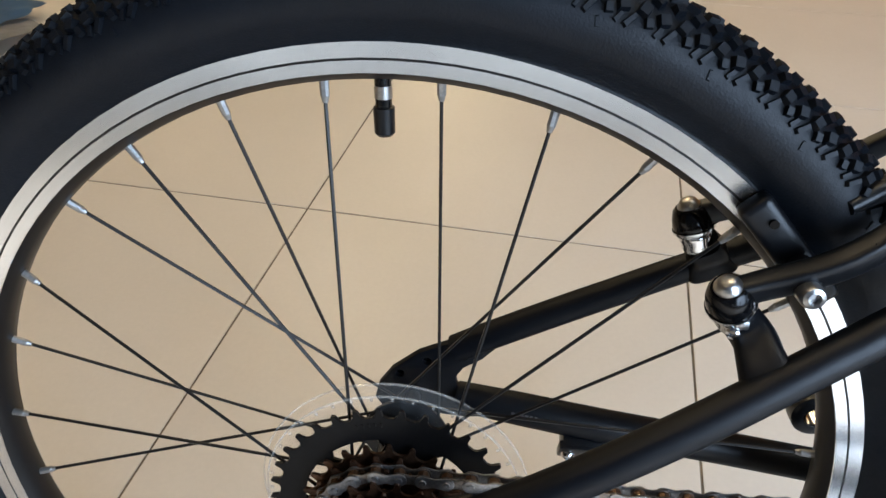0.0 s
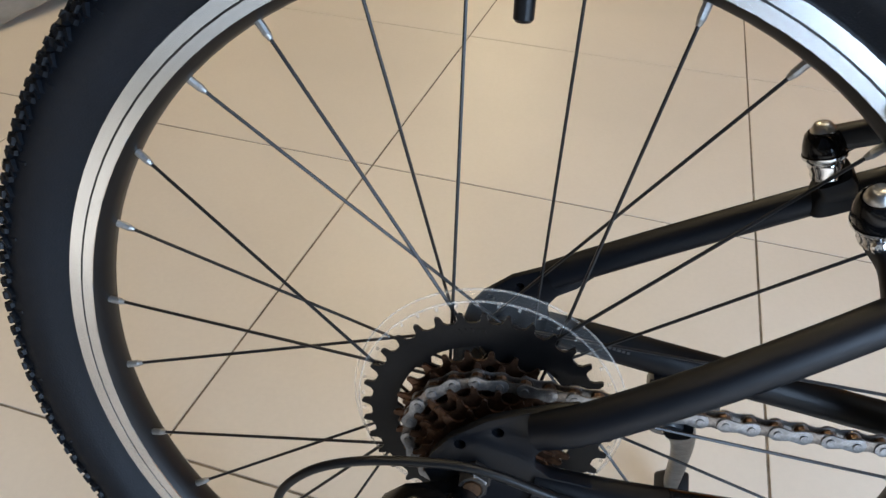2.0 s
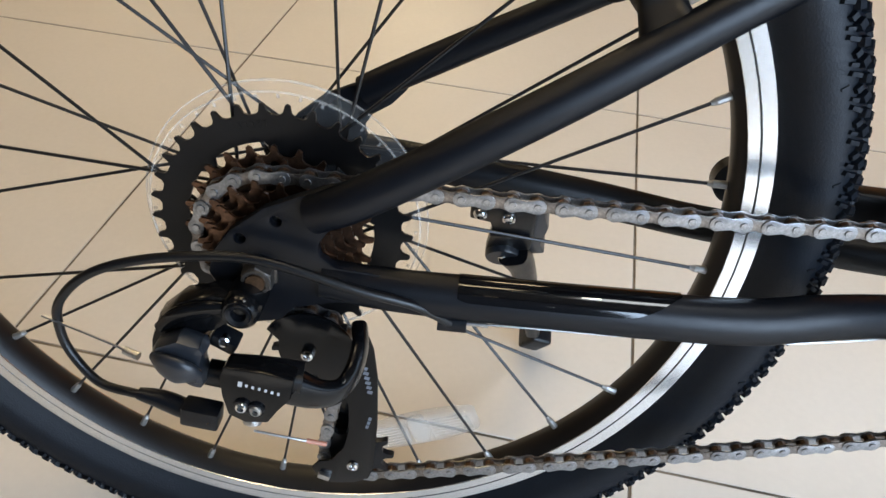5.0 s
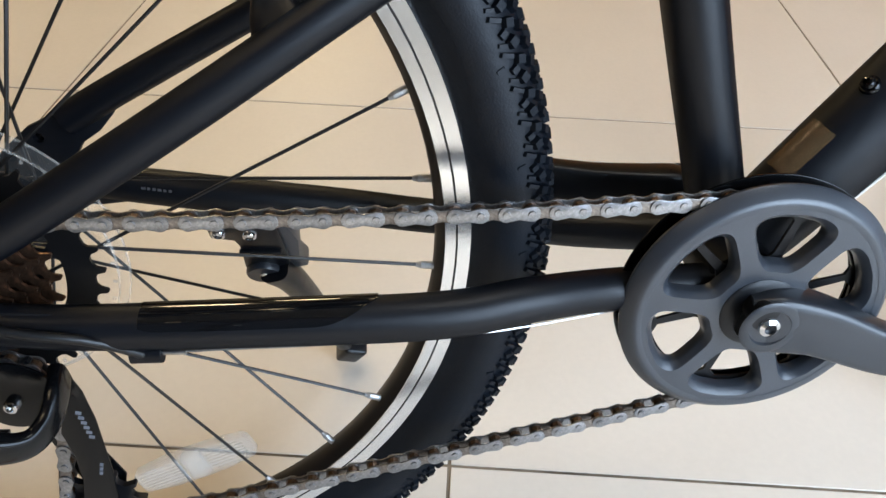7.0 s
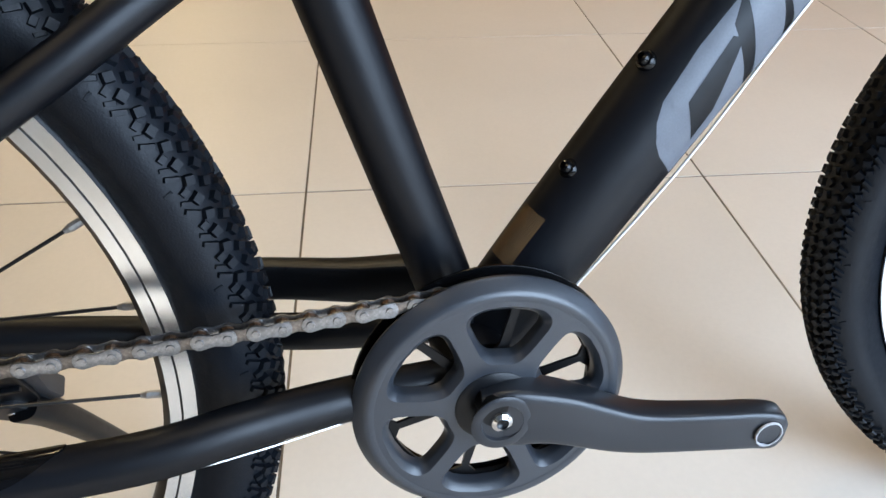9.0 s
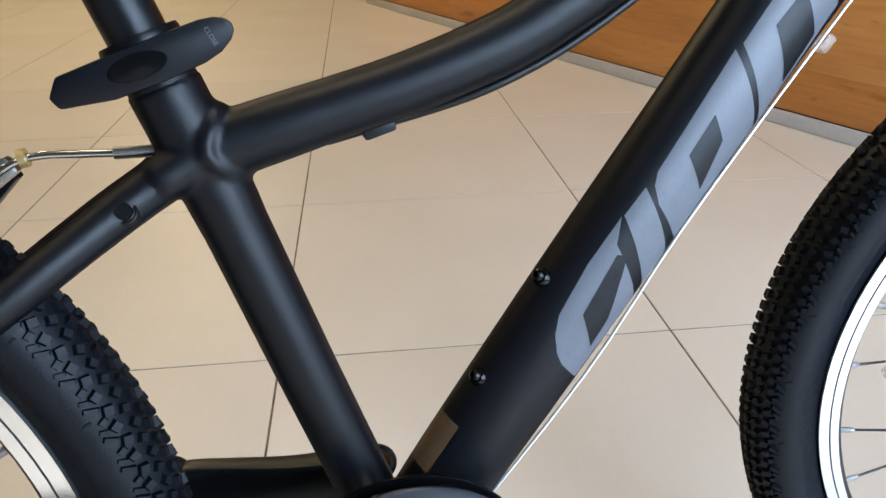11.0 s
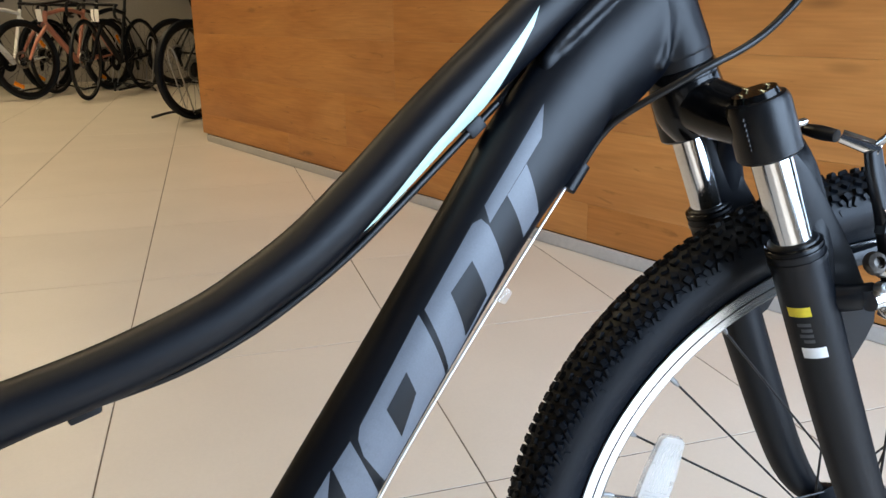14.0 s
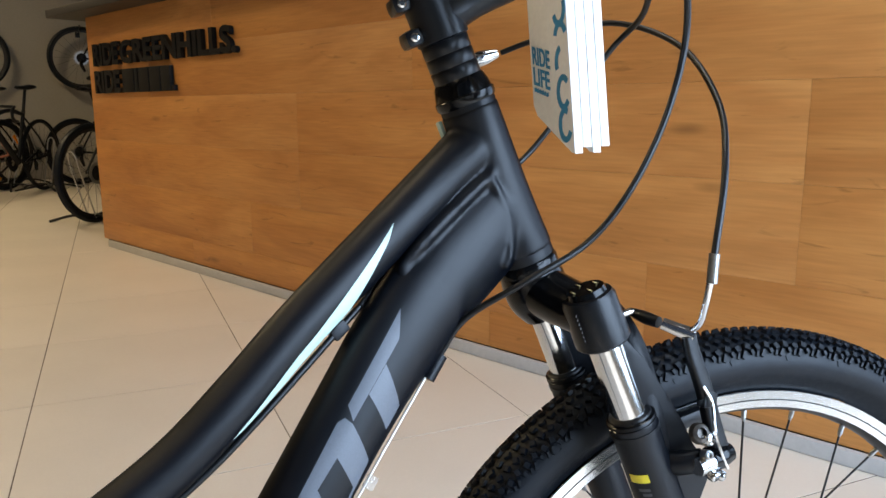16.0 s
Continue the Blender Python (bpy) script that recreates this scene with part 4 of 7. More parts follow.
def crankset():
    y_face = -0.0596
    mids = (22, 82, 142, 202, 262, 322)

    def opening(r0, r1, mid, spread, bar):
        """A sector with well-rounded corners between two spokes of even width."""
        out = []
        for k in range(36):
            t = 2 * math.pi * k / 36
            u, v = (math.copysign(abs(f) ** 0.50, f) for f in (math.cos(t), math.sin(t)))
            r = (r0 + r1) / 2 + v * (r1 - r0) / 2
            h = radians(spread / 2) - math.asin(bar / 2 / r)
            out.append((r * math.cos(radians(mid) + u * h), r * math.sin(radians(mid) + u * h)))
        return out
    steps = ((0.0262, 0.0612, 0.0090, 0.0), (0.0270, 0.0602, 0.0102, 0.0009), (0.0287, 0.0582, 0.0128, 0.0030), (0.0296, 0.0572, 0.0140, 0.0048), (0.0298, 0.0570, 0.0143, 0.0096))
    own = plate(circle(0, 0, 0.0664, 84), -0.0500, y_face, holes=[opening(steps[0][0], steps[0][1], a, 60, steps[0][2]) for a in mids])
    for a in mids:
        rows = [[own.verts.new((x, y_face + d, z)) for x, z in opening(r0, r1, a, 60, bar)] for r0, r1, bar, d in steps]
        for p, q in zip(rows, rows[1:]):
            for k in range(len(p)):
                own.faces.new((p[k], p[(k + 1) % len(p)], q[(k + 1) % len(p)], q[k]))
    bmesh.ops.transform(own, matrix=Matrix.Translation(CRANK), verts=own.verts)
    ring = part("chain_guard", own, GUARD_GREY, BIKE, "dark grey moulded chain guard ring with six windows")
    part("guard_rim", lathe([(0.0640, y_face - 0.0002), (0.0664, y_face - 0.0006), (0.0682, y_face - 0.0003), (0.0697, y_face + 0.0010), (0.0736, -0.0548), (0.0747, -0.0530), (0.0744, -0.0512), (0.0716, -0.0500)], 96, Matrix.Translation(CRANK)), GUARD_GREY, ring)
    part("guard_centre", lathe([(0.0, -0.0612), (0.0190, -0.0612), (0.0215, -0.0600), (0.0222, -0.0572), (0.0, -0.0566)], 40, Matrix.Translation(CRANK)), SATIN, ring)
    back = part("inner_guard", plate(circle(0, 0, 0.0743, 72), -0.0400, -0.0418, 0.0005, holes=[circle(0, 0, 0.058, 48)]), GLOSS, BIKE, "thin black inner chain guard", Matrix.Translation(CRANK))
    pr = 0.0127 / (2 * math.sin(math.pi / 32))
    wins2 = [window(0.0275, 0.0560, radians(a - 28.6), radians(a + 28.6)) for a in (45, 105, 165, 225, 285, 345)]
    part("chainring", toothed(32, pr, -0.0466, -0.0484, wins2), COG_BLACK, BIKE, "black steel chainring", Matrix.Translation(CRANK))
    part("bottom_bracket_axle", rod(BB + Vector((0, -0.066, 0)), BB + Vector((0, 0.070, 0)), 0.0085), COG_BLACK, BIKE)
    for s, tip in ((-1, Vector((0.5605, -0.0755, -0.0460))), (1, Vector((0.2780, 0.0890, -0.0060)))):
        y_in = s * (0.0608 if s < 0 else 0.0700)
        a = (CRANK if s < 0 else BB) + Vector((0, y_in, 0))
        eye = Vector(tip)
        if s > 0:
            tip = tip - (tip - a).normalized() * 0.0170
        d = (tip - a)
        pts = [a - d.normalized() * 0.010, a + d * 0.04, a + d * 0.22, a + d * 0.5 - Vector((0, s * 0.001, 0.0075 if s < 0 else 0.0)), a + d * 0.8 - Vector((0, 0, 0.003 if s < 0 else 0.0)), a + d * 0.96, tip + d.normalized() * 0.0070, tip + d.normalized() * 0.0115]
        rad = [(0.012, 0.0095), (0.0180, 0.0115), (0.0160, 0.0105), (0.0136, 0.0090), (0.0130, 0.0080), (0.0130, 0.0077), (0.0118, 0.0074), (0.0070, 0.0064)]
        # squared section
        own = bmesh.new()
        pts, rad = spline(np.hstack([np.array([list(p) for p in pts]), np.array(rad)]), 6)[:, :3], spline(np.hstack([np.array([list(p) for p in pts]), np.array(rad)]), 6)[:, 3:]
        rings = []
        n = len(pts)
        for i in range(n):
            w = Vector(pts[min(i + 1, n - 1)] - pts[max(i - 1, 0)]).normalized()
            sd = Vector((0, 1, 0))
            sd = (sd - w * sd.dot(w)).normalized()
            u = w.cross(sd)
            ring_v = []
            for k in range(24):
                t = 2 * math.pi * k / 24
                cx, sx = math.cos(t), math.sin(t)
                e = 0.34
                px = math.copysign(abs(cx) ** e, cx) * rad[i][0]
                py = math.copysign(abs(sx) ** e, sx) * rad[i][1]
                ring_v.append(own.verts.new(Vector(pts[i]) + u * px + sd * py))
            rings.append(ring_v)
        for i in range(n - 1):
            for k in range(24):
                own.faces.new((rings[i][k], rings[i][(k + 1) % 24], rings[i + 1][(k + 1) % 24], rings[i + 1][k]))
        own.faces.new(rings[0])
        own.faces.new(rings[-1])
        arm = part("crank_arm", own, CRANK_BLACK if s < 0 else SATIN, BIKE, "satin black crank arm with an empty pedal hole")
        face = a + Vector((0, s * 0.0117, 0))
        part("bolt_recess", lathe([(0.0158, 0.0), (0.0165, 0.0012), (0.0150, 0.0020), (0.0112, 0.0018), (0.0105, 0.0002), (0.0, 0.0)], 32, Matrix.Translation(face - Vector((0, s * 0.0002, 0))) @ along((0, s, 0))), CRANK_BLACK, arm)
        bolt(face + Vector((0, s * 0.0022, 0)), (0, s, 0), 0.0066, 0.004, "crank_bolt", CHROME, arm, "bright socket-head crank bolt")
        if s > 0:
            ring_m = Matrix.Translation(eye)
            part("pedal_eye", lathe([(0.0080, -0.0070), (0.0140, -0.0070), (0.0160, -0.0055), (0.0160, 0.0055), (0.0140, 0.0070), (0.0080, 0.0070)], 32, ring_m, closed=True), SATIN, arm)
            part("pedal_thread", lathe([(0.0066, -0.0068), (0.0082, -0.0068), (0.0082, 0.0068), (0.0066, 0.0068)], 24, ring_m, closed=True), CHROME, arm, "bare threaded pedal hole")
            continue
        ph = tip + Vector((0, s * 0.0080, 0))
        # shallow closed hole; its pale colour stands in for light reflected by the thread
        thread = [(0.0062 + 0.0006 * (k % 2) + 0.0001 * k, -0.0036 + 0.0004 * k) for k in range(11)]
        part("pedal_thread", lathe([(0.0, -0.0030)] + thread + [(0.0074, 0.0011), (0.0080, 0.0009), (0.0082, 0.0)], 28, Matrix.Translation(ph) @ along((0, s, 0))), PALE_PRINT_LIT_THREAD, arm, "bare threaded pedal hole")
    part("bearing_cup", lathe([(0.0, -0.0440), (0.0165, -0.0440), (0.0175, -0.0425), (0.0175, -0.0330), (0.0, -0.0330)], 28, Matrix.Translation(BB)), SATIN, FRAME)


crankset()

P_UP, P_LOW, COG_R, RING_R = (0.0185, -0.0645), (0.0440, -0.1530), 0.0406, 0.0648


def chain_path():
    """Points and ways of every pin along the chain: over the ring, round the cog, through both guide wheels and back."""
    circles = [((CRANK.x, CRANK.z), RING_R, 1, -0.0410), ((0.0, 0.0), COG_R, 1, -0.0474), (P_UP, 0.0206, -1, -0.0500), (P_LOW, 0.0206, 1, -0.0500)]
    n = len(circles)
    segs = []
    for i in range(n):
        (c1, r1, s1, ya), (c2, r2, s2, yb) = circles[i], circles[(i + 1) % n]
        dx, dz = c2[0] - c1[0], c2[1] - c1[1]
        length, th = math.hypot(dx, dz), math.atan2(dz, dx)
        phi = th - math.asin((r2 * s2 - r1 * s1) / length)
        nx, nz = -math.sin(phi), math.cos(phi)
        segs.append(((c1[0] - nx * r1 * s1, c1[1] - nz * r1 * s1), (c2[0] - nx * r2 * s2, c2[1] - nz * r2 * s2), ya, yb))
    pts = []
    for i in range(n):
        p, q, ya, yb = segs[i]
        for k in range(41):
            f = k / 40
            sag = (0.020 if i == 0 else 0.012 if i == 3 else 0.0) * f * (1 - f)
            pts.append((p[0] + (q[0] - p[0]) * f, ya + (yb - ya) * f, p[1] + (q[1] - p[1]) * f - sag))
        c, r, s, y = circles[(i + 1) % n]
        a0 = math.atan2(q[1] - c[1], q[0] - c[0])
        nxt = segs[(i + 1) % n][0]
        a1 = math.atan2(nxt[1] - c[1], nxt[0] - c[0])
        sweep_a = (a1 - a0) % (2 * math.pi) if s > 0 else -((a0 - a1) % (2 * math.pi))
        for k in range(1, 30):
            a = a0 + sweep_a * k / 30
            pts.append((c[0] + r * math.cos(a), y, c[1] + r * math.sin(a)))
    pts = np.array(pts + pts[:1])
    cum = np.r_[0, np.cumsum(np.linalg.norm(np.diff(pts, axis=0), axis=1))]
    count = 2 * round(cum[-1] / 0.0127 / 2)
    at = np.arange(count) * cum[-1] / count
    return np.stack([np.interp(at, cum, pts[:, j]) for j in range(3)], 1)


def link_outline(half, r, waist):
    out = []
    for sx in (1, -1):
        for k in range(9):
            a = -math.pi / 2 + math.pi * k / 8
            out.append((sx * (half + r * math.cos(a)), sx * r * math.sin(a)))
        out.append((0.0, sx * waist))
    return out


def build_chain():
    pins = chain_path()
    n = len(pins)
    rollers = bmesh.new()
    for p in pins:
        lathe([(0.0, -0.0022), (0.0036, -0.0022), (0.0036, 0.0022), (0.0, 0.0022)], 8, Matrix.Translation(p), rollers)
    chain = part("chain", rollers, CHAIN_OILY, BIKE, "grey steel bicycle chain with oily brown rollers")
    half = 0.00635
    proto = {}
    for i in range(n):
        a, b = Vector(pins[i]), Vector(pins[(i + 1) % n])
        outer = i % 2 == 0
        way = (b - a).normalized()
        m = Matrix.Translation((a + b) / 2) @ Matrix((way, Vector((0, 1, 0)), way.cross(Vector((0, 1, 0))))).transposed().to_4x4()
        if outer not in proto:
            bm = bmesh.new()
            y = 0.0034 if outer else 0.0024
            for s in (-1, 1):
                plate(link_outline(half, 0.0043, 0.0030), s * y - 0.0005, s * y + 0.0005, 0.00025, bm)
            if outer:
                for x in (-half, half):
                    lathe([(0.0, -0.0046), (0.0019, -0.0046), (0.0021, -0.0040), (0.0021, 0.0040), (0.0019, 0.0046), (0.0, 0.0046)], 10, Matrix.Translation((x, 0, 0)), bm)
            proto[outer] = part("outer_link" if outer else "inner_link", bm, CHAIN_PLATE if outer else CHAIN_INNER, chain, "", m)
        else:
            copy_part(proto[outer], chain, m)


build_chain()


def derailleur():
    """Rear gear mechanism hung from the right dropout."""
    pivot = Matrix.Translation((-0.0050, 0.0, -0.0100))
    root = part("rear_derailleur", lathe([(0.0, -0.0945), (0.0034, -0.0945), (0.0042, -0.0975), (0.0078, -0.0985), (0.0094, -0.0965), (0.0098, -0.0900), (0.0098, -0.0770), (0.0086, -0.0740), (0.0, -0.0740)], 32, pivot), GLOSS, BIKE, "glossy black rear derailleur")
    part("pivot_socket", lathe([(0.0, -0.0950), (0.0034, -0.0950), (0.0040, -0.0980), (0.0062, -0.0990), (0.0066, -0.0980), (0.0066, -0.0960)], 24, pivot), SATIN, root)
    # hanger arm with a broad shoulder, then the leaf-shaped knuckle casing under it
    arm = part("pivot_arm", plate([(-0.0555, -0.0490), (-0.0530, -0.0347), (-0.0469, -0.0188), (-0.0356, -0.0083), (-0.0170, -0.0021), (-0.0080, -0.0028), (0.0010, -0.0070), (0.0035, -0.0120), (0.0010, -0.0185), (-0.0060, -0.0215), (-0.0128, -0.0200), (-0.0187, -0.0250), (-0.0245, -0.0272), (-0.0240, -0.0330), (-0.0263, -0.0400), (-0.0366, -0.0400), (-0.0481, -0.0440)], -0.0950, -0.0790, 0.0040), GLOSS, root, "black pivot arm")
    part("arm_ridge", sweep([(-0.047, -0.0945, -0.026), (-0.036, -0.0955, -0.0155), (-0.020, -0.0955, -0.0095), (-0.010, -0.0950, -0.0085)], [(0.003, 0.002), (0.0045, 0.003), (0.0045, 0.003), (0.003, 0.002)], 14, 5), GLOSS, arm)
    part("knuckle", plate([(-0.0500, -0.0352), (-0.0450, -0.0275), (-0.0335, -0.0222), (-0.0223, -0.0250), (-0.0205, -0.0290), (-0.0228, -0.0367), (-0.0222, -0.0489), (-0.0240, -0.0550), (-0.0316, -0.0515), (-0.0402, -0.0440)], -0.1080, -0.0940, 0.0050), CRANK_BLACK, root, "leaf-shaped black knuckle casing")
    part("knuckle_shell", sweep([(-0.0470, -0.1060, -0.0345), (-0.0400, -0.1105, -0.0350), (-0.0310, -0.1120, -0.0375), (-0.0250, -0.1085, -0.0425)], [(0.0030, 0.0020), (0.0070, 0.0035), (0.0085, 0.0040), (0.0045, 0.0025)], 20, 6), CRANK_BLACK, root)
    part("stop_bracket", box((0.014, 0.012, 0.007), (-0.0155, -0.0900, -0.0325), 0.0015, Matrix.Rotation(radians(30), 3, "Y")), SATIN, root)
    bolt((-0.0145, -0.0965, -0.0300), (0.2, -0.9, 0.3), 0.0032, 0.008, "tension_screw", CHROME, root)
    bolt((-0.0105, -0.0950, -0.0330), (0.5, -0.7, 0.3), 0.0020, 0.008, "tension_screw", ALLOY, root)
    # outer link: a flat face with a sloping roof behind it
    face = [(-0.0090, -0.0300), (-0.0122, -0.0370), (-0.0120, -0.0500), (-0.0100, -0.0622), (-0.0015, -0.0668), (0.0102, -0.0655), (0.0157, -0.0565), (0.0220, -0.0485), (0.0250, -0.0345), (0.0099, -0.0310)]
    body = part("outer_link_body", plate(face, -0.1135, -0.1030, 0.0016), GLOSS, root, "flat-faced black outer link with a pale printed mark")
    part("link_roof", sweep([(-0.0100, -0.1050, -0.0385), (0.0080, -0.1045, -0.0390), (0.0260, -0.1020, -0.0425)], [(0.0045, 0.0085), (0.0050, 0.0085), (0.0055, 0.0080)], 20, 4, square=0.5), SATIN, root)
    # printed word on the link, kept as bars
    for k, w in enumerate((0.0042, 0.0026, 0.0026, 0.0024, 0.0026, 0.0026, 0.0026)):
        part("print_bar", box((w * 0.50, 0.0003, 0.0018 if k else 0.0032), (-0.0018 + 0.0031 * k, -0.1137, -0.0398 - 0.0007 * k), 0, Matrix.Rotation(radians(12), 3, "Y")), PALE_PRINT_LIT_THREAD, body)
    for x, z, mt in ((-0.0022, -0.0545, CHROME), (0.0050, -0.0560, ALLOY)):
        part("limit_boss", rod((x, -0.1100, z), (x, -0.1150, z), 0.0042), SATIN, root)
        bolt((x, -0.1165, z), (0, -1, 0), 0.0033, 0.006, "limit_screw", mt, root, "small silver limit screw")
    bolt((0.0005, -0.1100, -0.0725), (0, -0.6, -0.8), 0.0050, 0.010, "cable_anchor", ALLOY, root, "silver cable anchor bolt")
    part("cable_tail", sweep([(0.002, -0.1120, -0.0735), (0.018, -0.1100, -0.0780), (0.034, -0.1070, -0.0835)], 0.0007, 6, 4), ALLOY, root)
    part("crimp_tip", rod((0.028, -0.1080, -0.0815), (0.038, -0.1060, -0.0850), 0.0013), COPPER, root, "reddish crimped cable tip")
    rear = [((0.0200, -0.1040, -0.0470), 0.0100, 0.0070), ((0.0320, -0.1000, -0.0550), 0.0090, 0.0050), ((0.0420, -0.0930, -0.0585), 0.0090, 0.0042), ((0.0480, -0.0830, -0.0540), 0.0085, 0.0042), ((0.0500, -0.0720, -0.0460), 0.0085, 0.0042), ((0.0480, -0.0610, -0.0440), 0.0090, 0.0046)]
    part("rear_knuckle", sweep([k[0] for k in rear], [k[1:] for k in rear], 24, 6, square=0.6), GLOSS, root, "glossy black rear knuckle")
    part("parallelogram", sweep([(-0.024, -0.097, -0.050), (0.000, -0.096, -0.054), (0.030, -0.092, -0.060)], [(0.0055, 0.0065), (0.0060, 0.0065), (0.0060, 0.0065)], 14, 4, square=0.6), SATIN, root)
    # cage and guide wheels
    cage = part("cage_plate", plate([(0.0385, -0.0850), (0.0430, -0.0680), (0.0440, -0.0480), (0.0520, -0.0440), (0.0560, -0.0560), (0.0585, -0.0760), (0.0588, -0.0980), (0.0590, -0.1160), (0.0580, -0.1320), (0.0575, -0.1520), (0.0540, -0.1640), (0.0440, -0.1690), (0.0330, -0.1710), (0.0225, -0.1690), (0.0180, -0.1585), (0.0225, -0.1525), (0.0310, -0.1500), (0.0385, -0.1380), (0.0415, -0.1230), (0.0415, -0.1020)], -0.0620, -0.0600, 0.0008), GLOSS, root, "long black outer cage plate with faint lettering bars")
    part("inner_cage_plate", plate([(0.004, -0.056), (0.020, -0.056), (0.034, -0.090), (0.056, -0.142), (0.050, -0.166), (0.036, -0.166), (0.030, -0.146), (0.012, -0.088)], -0.0415, -0.0400, 0.0005), GLOSS, root)
    cover = [(P_UP[0] + (0.0268 if -70 <= a <= 150 else 0.0175) * math.cos(radians(a)), P_UP[1] + (0.0268 if -70 <= a <= 150 else 0.0175) * math.sin(radians(a))) for a in range(-180, 180, 10)]
    gaps = [window(0.0072, 0.0138, radians(a), radians(a + 50), 5) for a in (60, 180, 300)]
    part("wheel_cover", plate(cover, -0.0590, -0.0572, 0.0005, holes=gaps), GLOSS, root, "black cover plate over the upper guide wheel")
    part("cage_tab", box((0.008, 0.010, 0.004), (0.0260, -0.0600, -0.1640), 0.001, Matrix.Rotation(radians(20), 3, "Y")), ALLOY, cage)
    for k in range(6):
        part("print_bar", box((0.0030, 0.0003, 0.0024), (0.0512 + 0.0006 * k, -0.0622, -0.070 - 0.0036 * k), 0, Matrix.Rotation(radians(16), 3, "Y")), DECAL, cage)
    for k in range(3):
        part("print_bar", box((0.0018, 0.0003, 0.0026), (0.0545 - 0.0008 * k, -0.0622, -0.110 - 0.0034 * k), 0, Matrix.Rotation(radians(16), 3, "Y")), DECAL, cage)
    for c, hs in ((P_UP, True), (P_LOW, False)):
        pr = 0.0127 / (2 * math.sin(math.pi / 11))
        holes = [window(0.0070, 0.0140, radians(a), radians(a + 56)) for a in range(50, 410, 90)] if hs else ()
        w = part("guide_wheel", toothed(11, pr - 0.001, -0.0520, -0.0480, holes, 0.0036, 0.0030), SATIN, root, "black plastic guide wheel", Matrix.Translation((c[0], 0, c[1])))
        bolt((0, -0.0640, 0), (0, -1, 0), 0.0040, 0.020, "wheel_bolt", CHROME, w)
    # cable: barrel, housing loop to the stay, bare inner wire
    part("cable_barrel", sweep([(-0.062, -0.100, -0.0680), (-0.050, -0.100, -0.0705), (-0.036, -0.102, -0.0740), (-0.024, -0.104, -0.0750)], [0.0034, 0.0052, 0.0056, 0.0050], 14, 4), SATIN, root, "black cable adjuster barrel")
    part("barrel_block", box((0.020, 0.012, 0.012), (-0.028, -0.103, -0.0745), 0.002, Matrix.Rotation(radians(8), 3, "Y")), SATIN, root)
    part("wire_tip", rod((-0.060, -0.096, -0.0455), (-0.068, -0.094, -0.0440), 0.0022), ALLOY, root)
    part("free_wire", sweep([(-0.066, -0.094, -0.0445), (-0.090, -0.092, -0.0360), (-0.110, -0.090, -0.0300)], 0.0007, 6, 4), ALLOY, root)
    loop = [(0.098, -0.0720, -0.0235), (0.078, -0.0800, -0.0075), (0.051, -0.0850, 0.002), (0.007, -0.0860, 0.0145), (-0.022, -0.0860, 0.0145), (-0.058, -0.0860, 0.0075), (-0.084, -0.0870, -0.004), (-0.1005, -0.0880, -0.022), (-0.1030, -0.0890, -0.0395),
            (-0.0985, -0.0910, -0.0540), (-0.0850, -0.0950, -0.0680), (-0.0660, -0.0990, -0.0690), (-0.056, -0.1000, -0.0690)]
    part("gear_cable_housing", sweep(loop, 0.0025, 12, 6), HOUSING, root, "looped black gear cable housing")
    return root


RD = derailleur()
part("cable_stop", sweep([(0.090, -0.0700, -0.0235), (0.105, -0.0700, -0.0235)], 0.0052, 14, 1), MATTE, FRAME)
part("stop_web", box((0.014, 0.005, 0.010), (0.0975, -0.0695, -0.0195), 0.0015), MATTE, FRAME)
part("wire_ferrule", rod((0.104, -0.0700, -0.0235), (0.116, -0.0698, -0.0238), 0.0014), ALLOY, FRAME)
part("gear_wire", sweep([(0.105, -0.0700, -0.0235), (0.250, -0.0600, -0.0270), (0.360, -0.0300, -0.0330), (0.412, -0.0080, -0.0430)], 0.0006, 6, 5), ALLOY, FRAME)
# protective film wrapped over the drive-side stay, with fine print and painted lamp glints
def stay_film(name, x0, x1, low, high, lift, material, label=""):
    """A thin film bent round the stay between two angles; low may be a function of x."""
    line = spline([(0.070, -0.0690, -0.0075, 0.0112), (0.150, -0.0680, -0.0085, 0.0120), (0.240, -0.0640, -0.0100, 0.0122)], 40)
    bm = bmesh.new()
    rows = []
    n = max(2, int((x1 - x0) / 0.003))
    for i in range(-1, n + 2):
        x = x0 + (x1 - x0) * min(max(i / n, 0), 1)
        y, z, r = (float(np.interp(x, line[:, 0], line[:, k])) for k in (1, 2, 3))
        a0 = radians(low(x) if callable(low) else low)
        row = []
        for j in range(-1, 14):
            a = a0 + (radians(high) - a0) * min(max(j / 12, 0), 1)
            rim = -0.0006 if i in (-1, n + 1) or j in (-1, 13) else lift
            row.append(bm.verts.new((x, y - (r + rim) * math.cos(a), z + (r + rim) * math.sin(a))))
        rows.append(row)
    for a, b in zip(rows, rows[1:]):
        for j in range(len(a) - 1):
            bm.faces.new((a[j], a[j + 1], b[j + 1], b[j]))
    return part(name, bm, material, FRAME, label)


